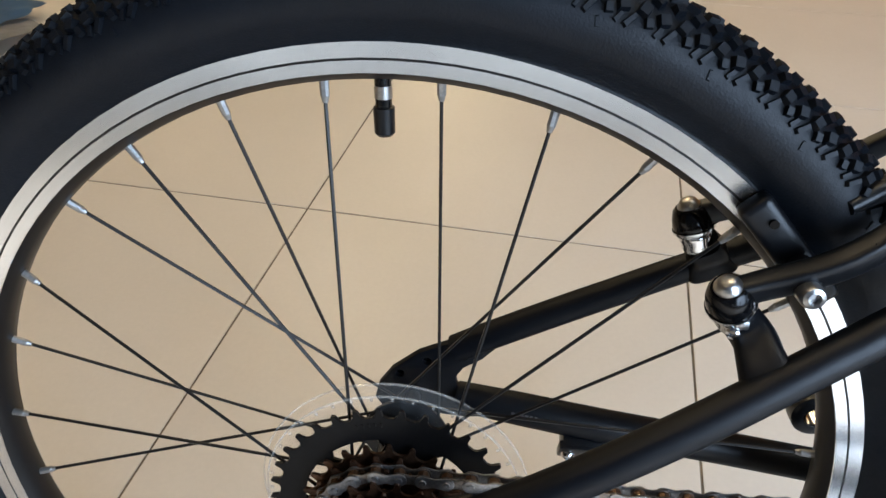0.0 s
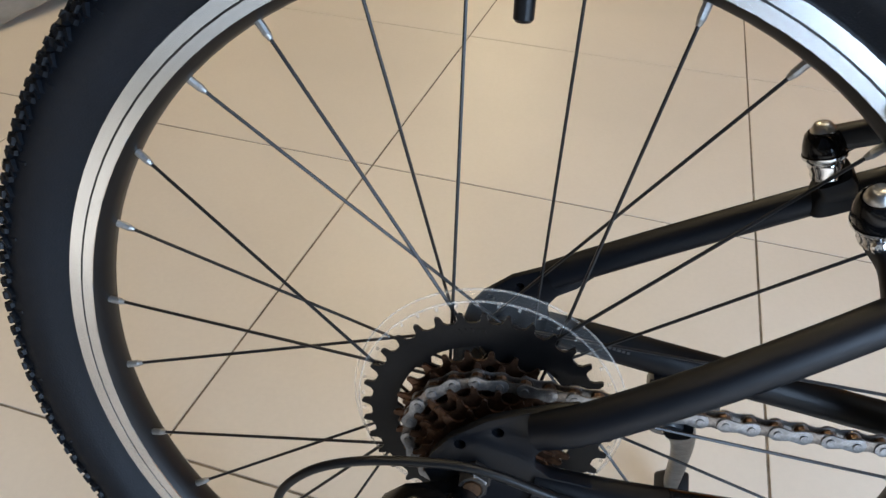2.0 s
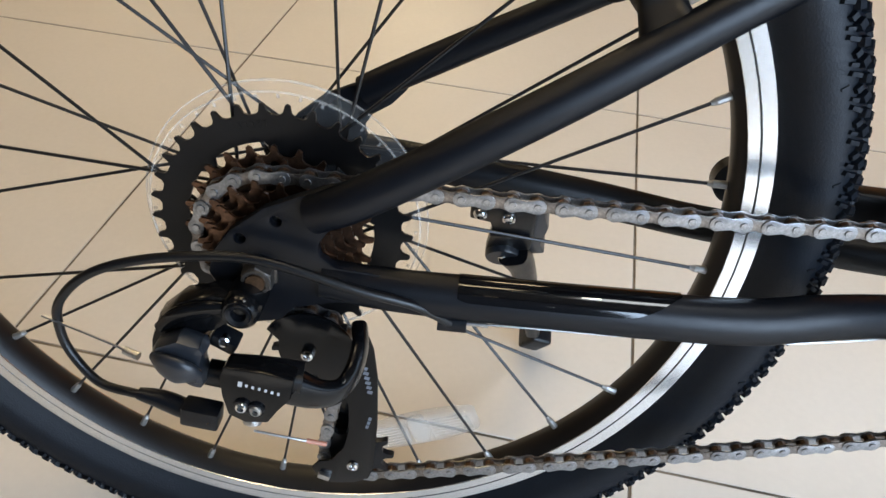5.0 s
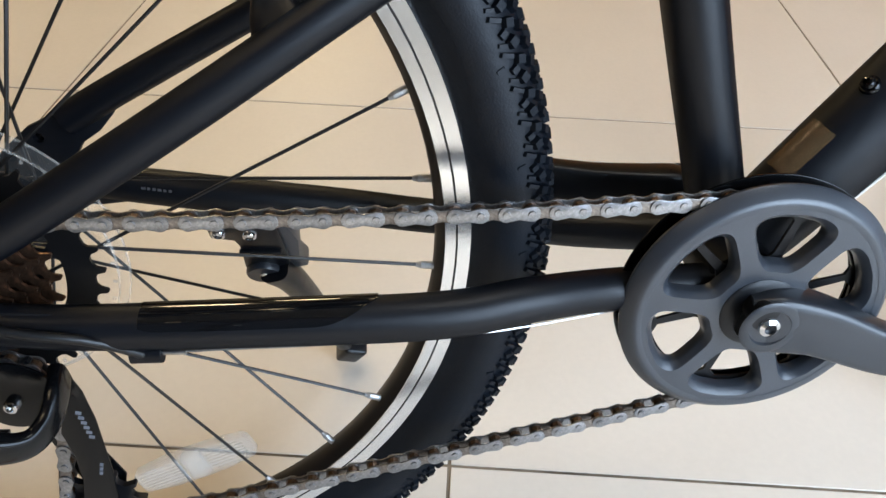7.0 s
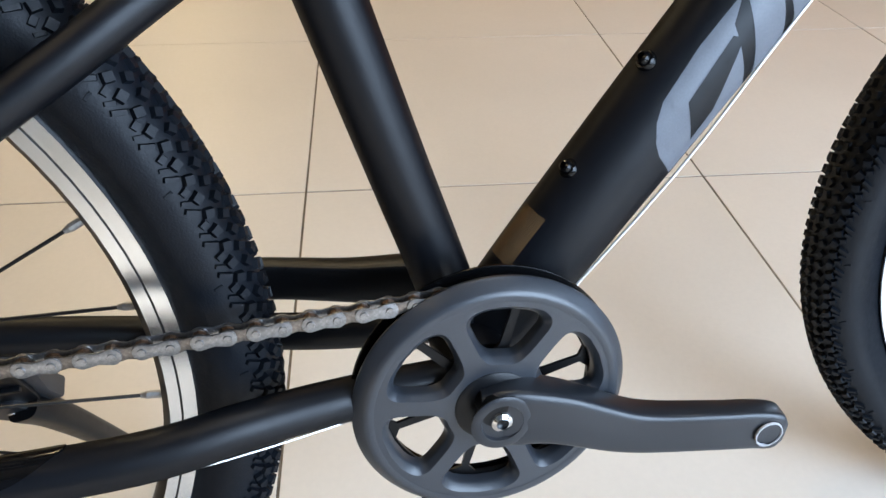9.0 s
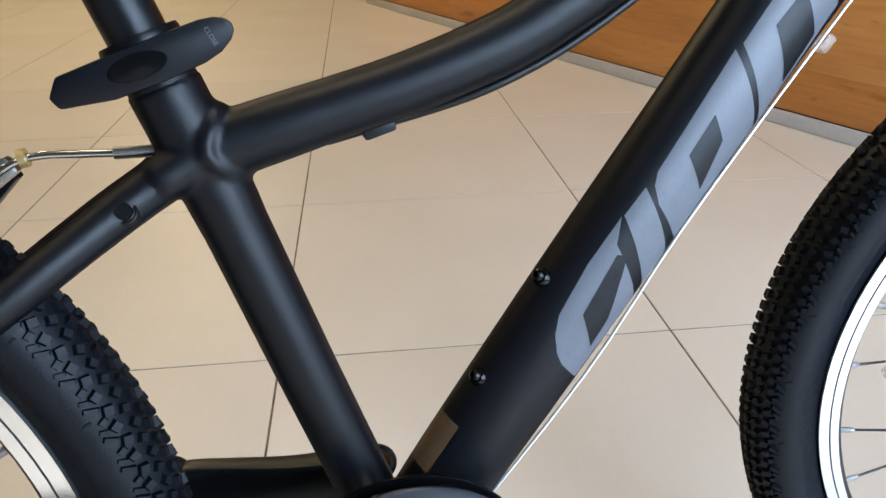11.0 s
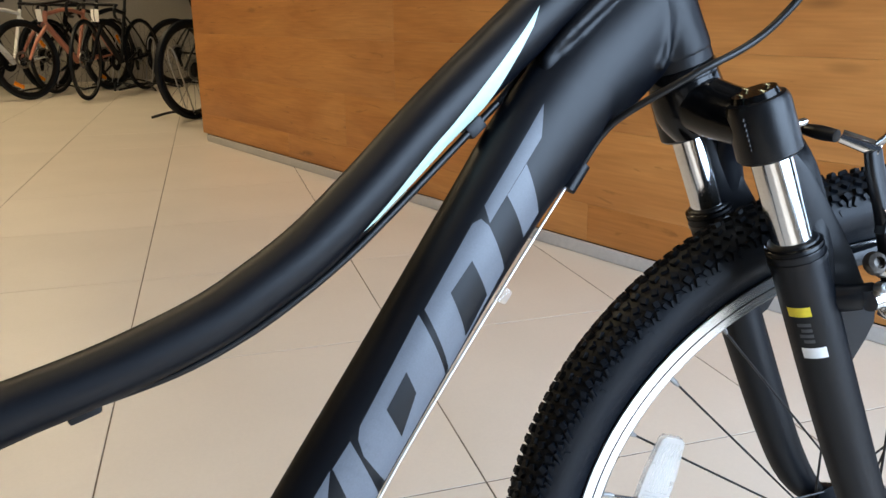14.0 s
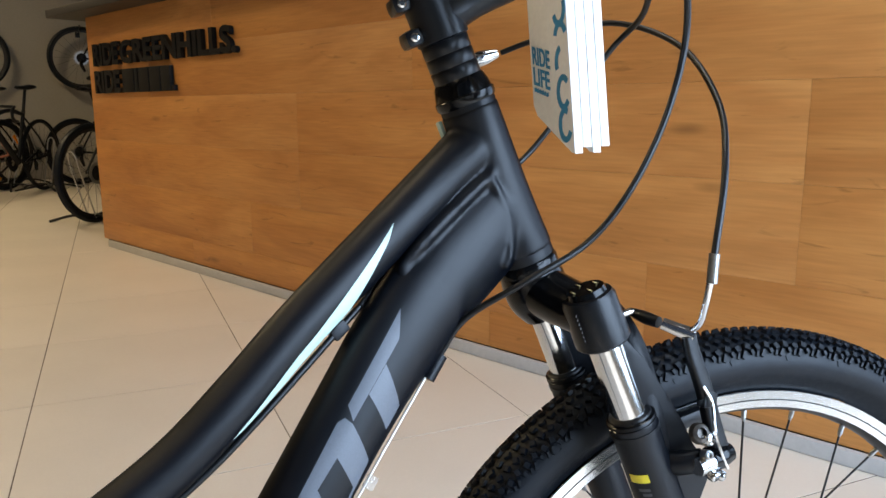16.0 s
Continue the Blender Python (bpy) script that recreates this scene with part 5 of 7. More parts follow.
stay_film("stay_film", 0.099, 0.211, lambda x: 23 + max(0.0, (x - 0.180) / 0.031) ** 2 * 70 + max(0.0, (0.104 - x) / 0.005) * 8, 118, 0.0004, FILM_BLACK, "glossy black protective film on the chain stay")
# the two bars at 62 degrees stand in for ceiling-lamp reflections; the others are print
for x0, x1, el in ((0.112, 0.119, 44), (0.1215, 0.133, 62), (0.143, 0.147, 34), (0.160, 0.170, 62)):
    stay_film("print_bar", x0, x1, el, el + 1.4, 0.0006, FOIL_GLINT)
for k in range(6):
    part("print_bar", box((0.0018 if k % 3 else 0.0024, 0.0003, 0.0018), (0.0690 + 0.0031 * k, 0.0525, 0.0029 - 0.0005 * k), 0, Matrix.Rotation(radians(9), 3, "Y")), DECAL_DIM, FRAME, "faint grey printed mark on the far stay" if k == 0 else "")


def kickstand():
    """Stand bolted under the far chain stay; its bracket is splayed outwards."""
    m = Matrix.Translation((0.1279, 0.0555, -0.0320)) @ Matrix.Rotation(radians(32), 4, "X")
    st = part("kickstand", box((0.040, 0.018, 0.026), (-0.004, 0.011, 0.000), 0.004), SATIN, BIKE, "black adjustable kickstand bolted to the far chain stay", m)
    part("clamp_plate", plate([(-0.026, 0.012), (0.017, 0.012), (0.019, -0.012), (0.020, -0.044), (0.018, -0.064), (0.008, -0.076), (-0.004, -0.072), (-0.012, -0.054), (-0.010, -0.020), (-0.012, -0.012), (-0.026, -0.008)], 0.0, 0.0065, 0.0018), SATIN, st)
    part("rib", box((0.028, 0.004, 0.004), (0.003, -0.0012, -0.026), 0.0012), SATIN, st)
    for x, z in ((-0.0190, 0.0020), (0.0000, -0.0010)):
        bolt((x, -0.0040, z), (0, -1, 0), 0.0050, 0.006, "stand_bolt", CHROME, st)
    part("pivot_boss", lathe([(0.0, -0.0045), (0.0120, -0.0045), (0.0130, -0.0030), (0.0130, 0.003), (0.0, 0.003)], 28, Matrix.Translation((0.001, 0.0, -0.0590))), CRANK_BLACK, st)
    bolt((0.0010, -0.0060, -0.0590), (0, -1, 0.1), 0.0040, 0.006, "stand_bolt", CHROME, st)
    part("fin", plate([(0.016, 0.008), (0.024, 0.000), (0.029, -0.020), (0.027, -0.046), (0.032, -0.060), (0.022, -0.064), (0.016, -0.050)], 0.0030, 0.0180, 0.0025), GUARD_GREY, st, "grey plastic spring cover")
    back = m.inverted()
    legs = [(0.136, 0.083, -0.078), (0.146, 0.100, -0.101), (0.160, 0.140, -0.160), (0.174, 0.190, -0.236)]
    part("leg", sweep([back @ Vector(p) for p in legs], [(0.0110, 0.0105), (0.0095, 0.0095), (0.0075, 0.0085), (0.0068, 0.0080)], 20, 5, square=0.6), SATIN, st)
    turn = Matrix.Rotation(radians(32), 3, "X") @ Matrix.Rotation(radians(24), 3, "Y")
    part("foot", box((0.022, 0.024, 0.030), (0, 0, 0), 0.004, segments=3), SATIN, st, "black rubber kickstand foot", back @ Matrix.Translation((0.1790, 0.2040, -0.2530)) @ turn.to_4x4())


kickstand()


# ---- seat tube clamp, post, bosses, cables ----
def upper_frame_parts():
    ax = (Vector((0.3150, 0, 0.287)) - Vector((0.3430, 0, 0.207))).normalized()
    top = Vector((0.3225, 0, 0.2655))
    part("seat_post", rod(top - ax * 0.03, top + ax * 0.26, 0.0136, seg=28), SATIN, BIKE, "black seat post")
    col = part("seat_clamp", lathe([(0.0150, -0.006), (0.0180, -0.006), (0.0186, -0.004), (0.0186, 0.010), (0.0180, 0.012), (0.0150, 0.012)], 36, Matrix.Translation(top) @ along(ax), closed=True), SATIN, BIKE, "black quick-release seat clamp")
    lever = part("lever", plate([(-0.034, 0.004), (-0.032, -0.0015), (-0.010, -0.0052), (0.010, -0.0050), (0.030, -0.0035), (0.038, -0.0015), (0.0435, 0.0018), (0.0464, 0.0052), (0.0464, 0.0085), (0.0440, 0.0110), (0.0400, 0.0128), (0.034, 0.0136), (0.024, 0.0134), (0.010, 0.0128), (-0.010, 0.0120), (-0.028, 0.0110)], -0.0040, 0.0030, 0.0016), MATTE, col, "flat black cam lever marked CLOSE",
                 Matrix.Translation((0.3180, -0.0235, 0.2600)) @ Matrix.Rotation(radians(-16), 4, "Y"))
    part("cam_pivot", lathe([(0.0, -0.0055), (0.0060, -0.0050), (0.0066, -0.0035), (0.0066, 0.004), (0.0, 0.004)], 20, Matrix.Translation((0.004, 0, 0.0042)) @ Matrix.Diagonal((2.0, 1, 0.85, 1))), GLOSS, lever)
    txt = bpy.data.curves.new("lever_print", "FONT")
    txt.body, txt.size, txt.align_x, txt.align_y, txt.extrude = "CLOSE", 0.0028, "CENTER", "CENTER", 0.0001
    to = new("lever_print", txt)
    dg = bpy.context.evaluated_depsgraph_get()
    me = bpy.data.meshes.new_from_object(to.evaluated_get(dg))
    bpy.data.objects.remove(to)
    me.materials.clear()
    me.materials.append(DECAL)
    ob = new("lever_print", me)
    ob.parent = lever
    ob.matrix_local = Matrix.Translation((0.0365, -0.0042, 0.0058)) @ pose(0, 0, 0, 90, 80, 0)
    # bottle bosses on the down tube
    dn = Vector((-0.76, -0.30, 0.57)).normalized()
    for p in (Vector((0.4655, -0.0080, 0.0890)), Vector((0.5025, -0.0080, 0.1425))):
        b = part("bottle_boss", lathe([(0.0, -0.006), (0.0050, -0.006), (0.0053, 0.000), (0.0046, 0.0010), (0.0, 0.0010)], 20, Matrix.Translation(p) @ along(dn)), GLOSS, FRAME)
        bolt(p + dn * 0.0042, dn, 0.0037, 0.005, "boss_bolt", GLOSS, b, "black button-head bottle cage bolt")
    # clear serial sticker above the crank
    stk = part("sticker", sweep([(0.4494, 0, 0.0247), (0.4690, 0, 0.0507)], [(0.0270, 0.0210), (0.0275, 0.0214)], 48, 1, caps=False), FILM, FRAME, "small tan film sticker on the down tube")
    bm = bmesh.new()
    bm.from_mesh(stk.data)
    bmesh.ops.delete(bm, geom=[v for v in bm.verts if v.co.y > 0.004 or (v.co.z - 0.0247) * 0.601 - (v.co.x - 0.4494) * 0.799 < 0.0195], context="VERTS")
    bm.to_mesh(stk.data)
    bm.free()
    # cable guides and the rear brake cable under the top tube
    cable = [(0.398, 0.012, 0.2215), (0.424, 0.010, 0.2275), (0.470, 0.002, 0.2395), (0.505, 0.000, 0.2530), (0.535, -0.001, 0.2690), (0.570, -0.002, 0.2920), (0.605, -0.002, 0.3195), (0.640, 0.000, 0.3475), (0.672, 0.003, 0.3725)]
    part("rear_brake_cable", sweep(cable, 0.0024, 10, 5), HOUSING, FRAME, "black brake cable along the top tube")
    part("cable_guide", box((0.017, 0.012, 0.009), (0.423, 0.008, 0.2275), 0.002, Matrix.Rotation(radians(-16), 3, "Y")), MATTE, FRAME)
    part("cable_guide", box((0.013, 0.012, 0.009), (0.655, 0.004, 0.3590), 0.002, Matrix.Rotation(radians(-38), 3, "Y")), MATTE, FRAME)
    # bare gear wire and stop under the down tube
    part("bare_gear_wire", sweep([(0.4440, -0.006, -0.022), (0.5295, -0.004, 0.0760), (0.5890, -0.004, 0.1605), (0.6650, -0.004, 0.2570), (0.7160, -0.006, 0.3210)], 0.0009, 8, 4), WIRE, FRAME, "bare steel gear wire along the down tube")
    part("wire_guide", box((0.010, 0.008, 0.006), (0.6660, -0.004, 0.2540), 0.0015, Matrix.Rotation(radians(-52), 3, "Y")), CLEAR_RIM, FRAME)
    part("housing_stop", sweep([(0.7150, -0.006, 0.3160), (0.7270, -0.006, 0.3310)], 0.0048, 14, 1), MATTE, FRAME)


upper_frame_parts()


def decals():
    """Plain pale shapes on the down tube and a mint flash on the top tube; they follow the tube's side."""
    line = [((0.4160, -0.020), 0.0225, 0.0200), ((0.4470, 0.0215), 0.0265, 0.0205), ((0.5240, 0.1240), 0.0282, 0.0222), ((0.6000, 0.2250), 0.0280, 0.0232), ((0.6584, 0.3015), 0.02935, 0.0232), ((0.6978, 0.3483), 0.0330, 0.0228), ((0.7375, 0.3860), 0.03525, 0.0222)]
    top = [((0.5150, 0.2785), 0.0158, 0.0170), ((0.5490, 0.2995), 0.0162, 0.0172), ((0.5865, 0.3300), 0.0166, 0.0174), ((0.6250, 0.3640), 0.0170, 0.0176), ((0.6660, 0.3970), 0.0176, 0.0178), ((0.7120, 0.4330), 0.0182, 0.0180), ((0.7600, 0.4700), 0.0190, 0.0184)]

    def on_tube(ln, x, z, lift):
        curve = spline([(*p, a, b) for p, a, b in ln], 8)
        k = int(np.argmin((curve[:, 0] - x) ** 2 + (curve[:, 1] - z) ** 2))
        k0, k1 = max(k - 1, 0), min(k + 1, len(curve) - 1)
        d = (curve[k1, :2] - curve[k0, :2]) / np.linalg.norm(curve[k1, :2] - curve[k0, :2])
        u = np.array([-d[1], d[0]])
        off = float(np.dot(np.array([x, z]) - curve[k, :2], u))
        a, b = curve[k, 2] + lift, curve[k, 3] + lift
        q = max(-0.985, min(0.985, off / a))
        return Vector((x, -b * math.sqrt(1 - q * q), z))

    def patch(name, outline, material, ln, lift, label=""):
        own = bmesh.new()
        vs = [own.verts.new((x, 0, z)) for x, z in outline]
        own.faces.new(vs)
        bmesh.ops.triangulate(own, faces=own.faces[:])
        for _ in range(6):
            bmesh.ops.subdivide_edges(own, edges=[e for e in own.edges if e.calc_length() > 0.003], cuts=1, use_grid_fill=True)
            bmesh.ops.triangulate(own, faces=own.faces[:])
        for v in own.verts:
            v.co = on_tube(ln, v.co.x, v.co.z, lift)
        return part(name, own, material, FRAME, label, sharp=180)

    # five slanted pale blocks, most of them with a dark notch
    blocks = (((0.5432, 0.1742), (0.5248, 0.1503), (0.5086, 0.1243), (0.5058, 0.1134), (0.5064, 0.1032), (0.5094, 0.0956), (0.5200, 0.0830), (0.5545, 0.1270), (0.5400, 0.1600)),
              ((0.5560, 0.1890), (0.5446, 0.1749), (0.5588, 0.1320), (0.5722, 0.1495)),
              ((0.6028, 0.2552), (0.5622, 0.1965), (0.5604, 0.1895), (0.5624, 0.1795), (0.5762, 0.1572), (0.6186, 0.2150)),
              ((0.6064, 0.2578), (0.6402, 0.3042), (0.6452, 0.3064), (0.6494, 0.3022), (0.6603, 0.2740), (0.6214, 0.2165)),
              ((0.6919, 0.3704), (0.6484, 0.3138), (0.6500, 0.3035), (0.6874, 0.3506)),
              ((0.6624, 0.3187), (0.6745, 0.2915), (0.6854, 0.3055), (0.6763, 0.3362)))
    notches = (((0.5398, 0.1547), (0.5455, 0.1538), (0.5366, 0.1176), (0.5272, 0.1023), (0.5210, 0.1233)),
               ((0.5916, 0.2239), (0.5780, 0.2040), (0.5868, 0.1846), (0.5968, 0.2102)),
               ((0.6369, 0.2829), (0.6222, 0.2658), (0.6326, 0.2366), (0.6474, 0.2599)))
    for k, o in enumerate(blocks):
        patch("decal", o, DECAL, line, 0.0002, "pale grey slanted decal block" if k == 0 else "")
    for o in notches:
        patch("decal_notch", o, MATTE, line, 0.0004)
    patch("mint_flash", ((0.6928, 0.4272), (0.6790, 0.4109), (0.6645, 0.3948), (0.6483, 0.3775), (0.6333, 0.3620), (0.6191, 0.3490), (0.6056, 0.3351), (0.5906, 0.3195), (0.5760, 0.3058), (0.5856, 0.3112), (0.6006, 0.3236), (0.6176, 0.3365), (0.6369, 0.3514), (0.6510, 0.3638), (0.6580, 0.3715), (0.6662, 0.3830), (0.6769, 0.3993), (0.6876, 0.4157)), MINT, top, 0.0004, "pale mint tapering flash on the top tube")
    part("head_badge", box((0.0035, 0.0050, 0.014), (0.7522, 0.0120, 0.4901), 0.0012, Matrix.Rotation(radians(-20), 3, "Y")), MINT, FRAME, "small mint edge of the badge behind the head tube")


decals()


# ---- fork, front brake, handlebar ----
def head_at(down, fwd=0.0, lat=0.0):
    """A place by its distance below the lower head bearing, ahead of the steering axis and to the left, wheel straight."""
    return HEAD_LOW - HEAD_AXIS * down + HEAD_FWD * fwd + Vector((0, lat, 0))


def fork():
    leg_f = 0.016
    crown = part("fork", sweep([head_at(0.004), head_at(0.012), head_at(0.030), head_at(0.046, 0.002)], [0.0215, 0.0240, 0.0245, 0.0190], 28, 3), GLOSS, BIKE, "black suspension fork with chromed upper legs", STEER)
    part("steerer", rod(head_at(0.02), HEAD_UP + HEAD_AXIS * 0.075, 0.0142, seg=24), SATIN, crown)
    for s in (-1, 1):
        lat = s * 0.0565
        part("crown_arm", sweep([head_at(0.028, 0.002, s * 0.012), head_at(0.035, 0.008, s * 0.032), head_at(0.043, leg_f, lat)], [(0.0200, 0.0200), (0.0180, 0.0195), (0.0170, 0.0185)], 24, 5, side=tuple(HEAD_FWD)), GLOSS, crown)
        cap = part("crown_cap", sweep([head_at(0.0640, leg_f, lat), head_at(0.0620, leg_f, lat), head_at(0.0300, leg_f, lat), head_at(0.0260, leg_f, lat), head_at(0.0250, leg_f, lat)], [0.0185, 0.0202, 0.0196, 0.0178, 0.0130], 28, 1), SATIN, crown)
        if s < 0:
            part("preload_dial", sweep([head_at(0.0255, leg_f, lat), head_at(0.0215, leg_f, lat)], [0.0150, 0.0138], 14, 1), GLOSS, cap, "black preload dial with gold print")
            for k in range(4):
                a = 2 * math.pi * k / 4
                part("dial_mark", box((0.0040, 0.0030, 0.0006), head_at(0.0211, leg_f + 0.0090 * math.cos(a), lat + 0.0090 * math.sin(a)), 0, Matrix.Rotation(radians(20), 3, "Y")), GOLD, cap)
            for k in range(7):
                part("print_bar", box((0.0005, 0.0022, 0.0020), head_at(0.033 + 0.0032 * k, leg_f - 0.0165, lat - 0.0100), 0), DECAL, cap)
        part("upper_leg", rod(head_at(0.055, leg_f, lat), head_at(0.150, leg_f, lat), 0.0127, seg=32), CHROME, crown, "chromed fork stanchion")
        low = part("lower_leg", sweep([head_at(0.1290, leg_f, lat), head_at(0.1300, leg_f, lat), head_at(0.1450, leg_f, lat), head_at(0.2400, leg_f, lat), head_at(0.3400, leg_f + 0.002, lat), head_at(0.3950, leg_f + 0.008, lat), head_at(0.4350, leg_f + 0.024, lat * 0.97)],
                              [0.0160, 0.0180, 0.0178, 0.0176, 0.0165, 0.0150, 0.0090], 28, 4), MATTE, crown, "matte black fork lower leg")
        part("dust_seal", sweep([head_at(0.1230, leg_f, lat), head_at(0.1240, leg_f, lat), head_at(0.1290, leg_f, lat), head_at(0.1335, leg_f, lat)], [0.0138, 0.0156, 0.0176, 0.0178], 28, 1), SATIN, low)
        for d in (0.1262, 0.1295):
            part("seal_lip", sweep([head_at(d - 0.0010, leg_f, lat), head_at(d, leg_f, lat), head_at(d + 0.0010, leg_f, lat)], [0.0166, 0.0184, 0.0166], 28, 1), GLOSS, low)
        part("seal_ring", sweep([head_at(0.1350, leg_f, lat), head_at(0.1385, leg_f, lat)], 0.0186, 28, 1), SATIN, low)
        part("leg_end", plate([(-0.010, -0.014), (0.010, -0.014), (0.014, 0.010), (-0.006, 0.014)], -0.004, 0.004, 0.001), MATTE, low, "", Matrix.Translation(FRONT_HUB + Vector((0, s * 0.0500, 0))))
        hex_nut(FRONT_HUB + Vector((0, s * 0.0640, 0)), (0, s, 0), 0.0085, 0.008, "axle_nut", ALLOY, crown)
        part("axle", rod(FRONT_HUB, FRONT_HUB + Vector((0, s * 0.064, 0)), 0.0045), ALLOY, crown)
        part("brake_boss", sweep([head_at(0.176, leg_f + 0.010, lat * 0.96), head_at(0.176, leg_f + 0.030, lat * 0.94)], [0.0120, 0.0080], 18, 1), MATTE, low)
    arch = [(0.1700, 0.008, 0.0560), (0.1250, 0.018, 0.0530), (0.0850, 0.024, 0.0460), (0.0600, 0.026, 0.0250), (0.0550, 0.026, 0.0)]
    arch = [(d, fw, -la) for d, fw, la in arch] + [(d, fw, la) for d, fw, la in arch[-2::-1]]
    part("fork_arch", sweep([head_at(d, leg_f + fw, la) for d, fw, la in arch], [(0.007, 0.012) if abs(la) > 0.05 else (0.006, 0.010) for d, fw, la in arch], 16, 4, side=tuple(HEAD_FWD)), MATTE, crown, "black brake arch between the lower legs")
    # the arch runs down each leg as a deep web that ends in the brake boss
    web = [(0.0300, 0.0640), (0.0400, 0.0880), (0.0455, 0.1100), (0.0500, 0.1300), (0.0535, 0.1500), (0.0555, 0.1700), (0.0595, 0.1860), (0.0600, 0.1960), (0.0570, 0.2050), (0.0480, 0.2150), (0.0360, 0.2260), (0.0240, 0.2300), (0.0200, 0.2200), (0.0200, 0.1500), (0.0230, 0.1000), (0.0220, 0.0680)]
    down = Matrix((HEAD_FWD, Vector((0, 1, 0)), HEAD_AXIS)).transposed().to_4x4()
    for s in (-1, 1):
        part("arch_web", plate([(f, -d) for f, d in web], s * 0.0455, s * 0.0590, 0.0030), MATTE, crown, "black web between brake arch and fork leg", Matrix.Translation(HEAD_LOW) @ down)
    # labels on the near lower leg
    c = head_at(0.0, leg_f, -0.0565)

    def leg_label(name, d0, d1, a0, a1, material, label=""):
        own = bmesh.new()
        rows = []
        for d in (d0, d1):
            rows.append([own.verts.new(c - HEAD_AXIS * d + HEAD_FWD * (0.01805 * math.sin(radians(a))) + Vector((0, -0.01805 * math.cos(radians(a)), 0))) for a in np.linspace(a0, a1, 9)])
        for k in range(8):
            own.faces.new((rows[0][k], rows[0][k + 1], rows[1][k + 1], rows[1][k]))
        part(name, own, material, crown, label, sharp=180)
    leg_label("yellow_label", 0.1655, 0.1725, -76, -28, YELLOW, "small yellow label")
    for k in range(4):
        leg_label("print_bar", 0.1775 + 0.0042 * k, 0.1800 + 0.0042 * k, -62 + 6 * (k % 2), -34, DECAL_DIM)
    leg_label("white_label", 0.1965, 0.2045, -66, -16, WHITE, "small white label")
    # headset
    part("lower_headset", lathe([(0.0, -0.0005), (0.0228, -0.0005), (0.0240, -0.003), (0.0240, -0.008), (0.0222, -0.010), (0.0222, -0.012), (0.0236, -0.013), (0.0236, -0.017), (0.0, -0.017)], 36, Matrix.Translation(HEAD_LOW) @ along(HEAD_AXIS)), GLOSS, FRAME)
    part("upper_headset", lathe([(0.0, 0.0), (0.0212, 0.0), (0.0226, 0.002), (0.0226, 0.0065), (0.0214, 0.0075), (0.0206, 0.012), (0.0190, 0.017), (0.0178, 0.019), (0.0, 0.019)], 36, Matrix.Translation(HEAD_UP) @ along(HEAD_AXIS)), GLOSS, FRAME)
    return crown


fork()


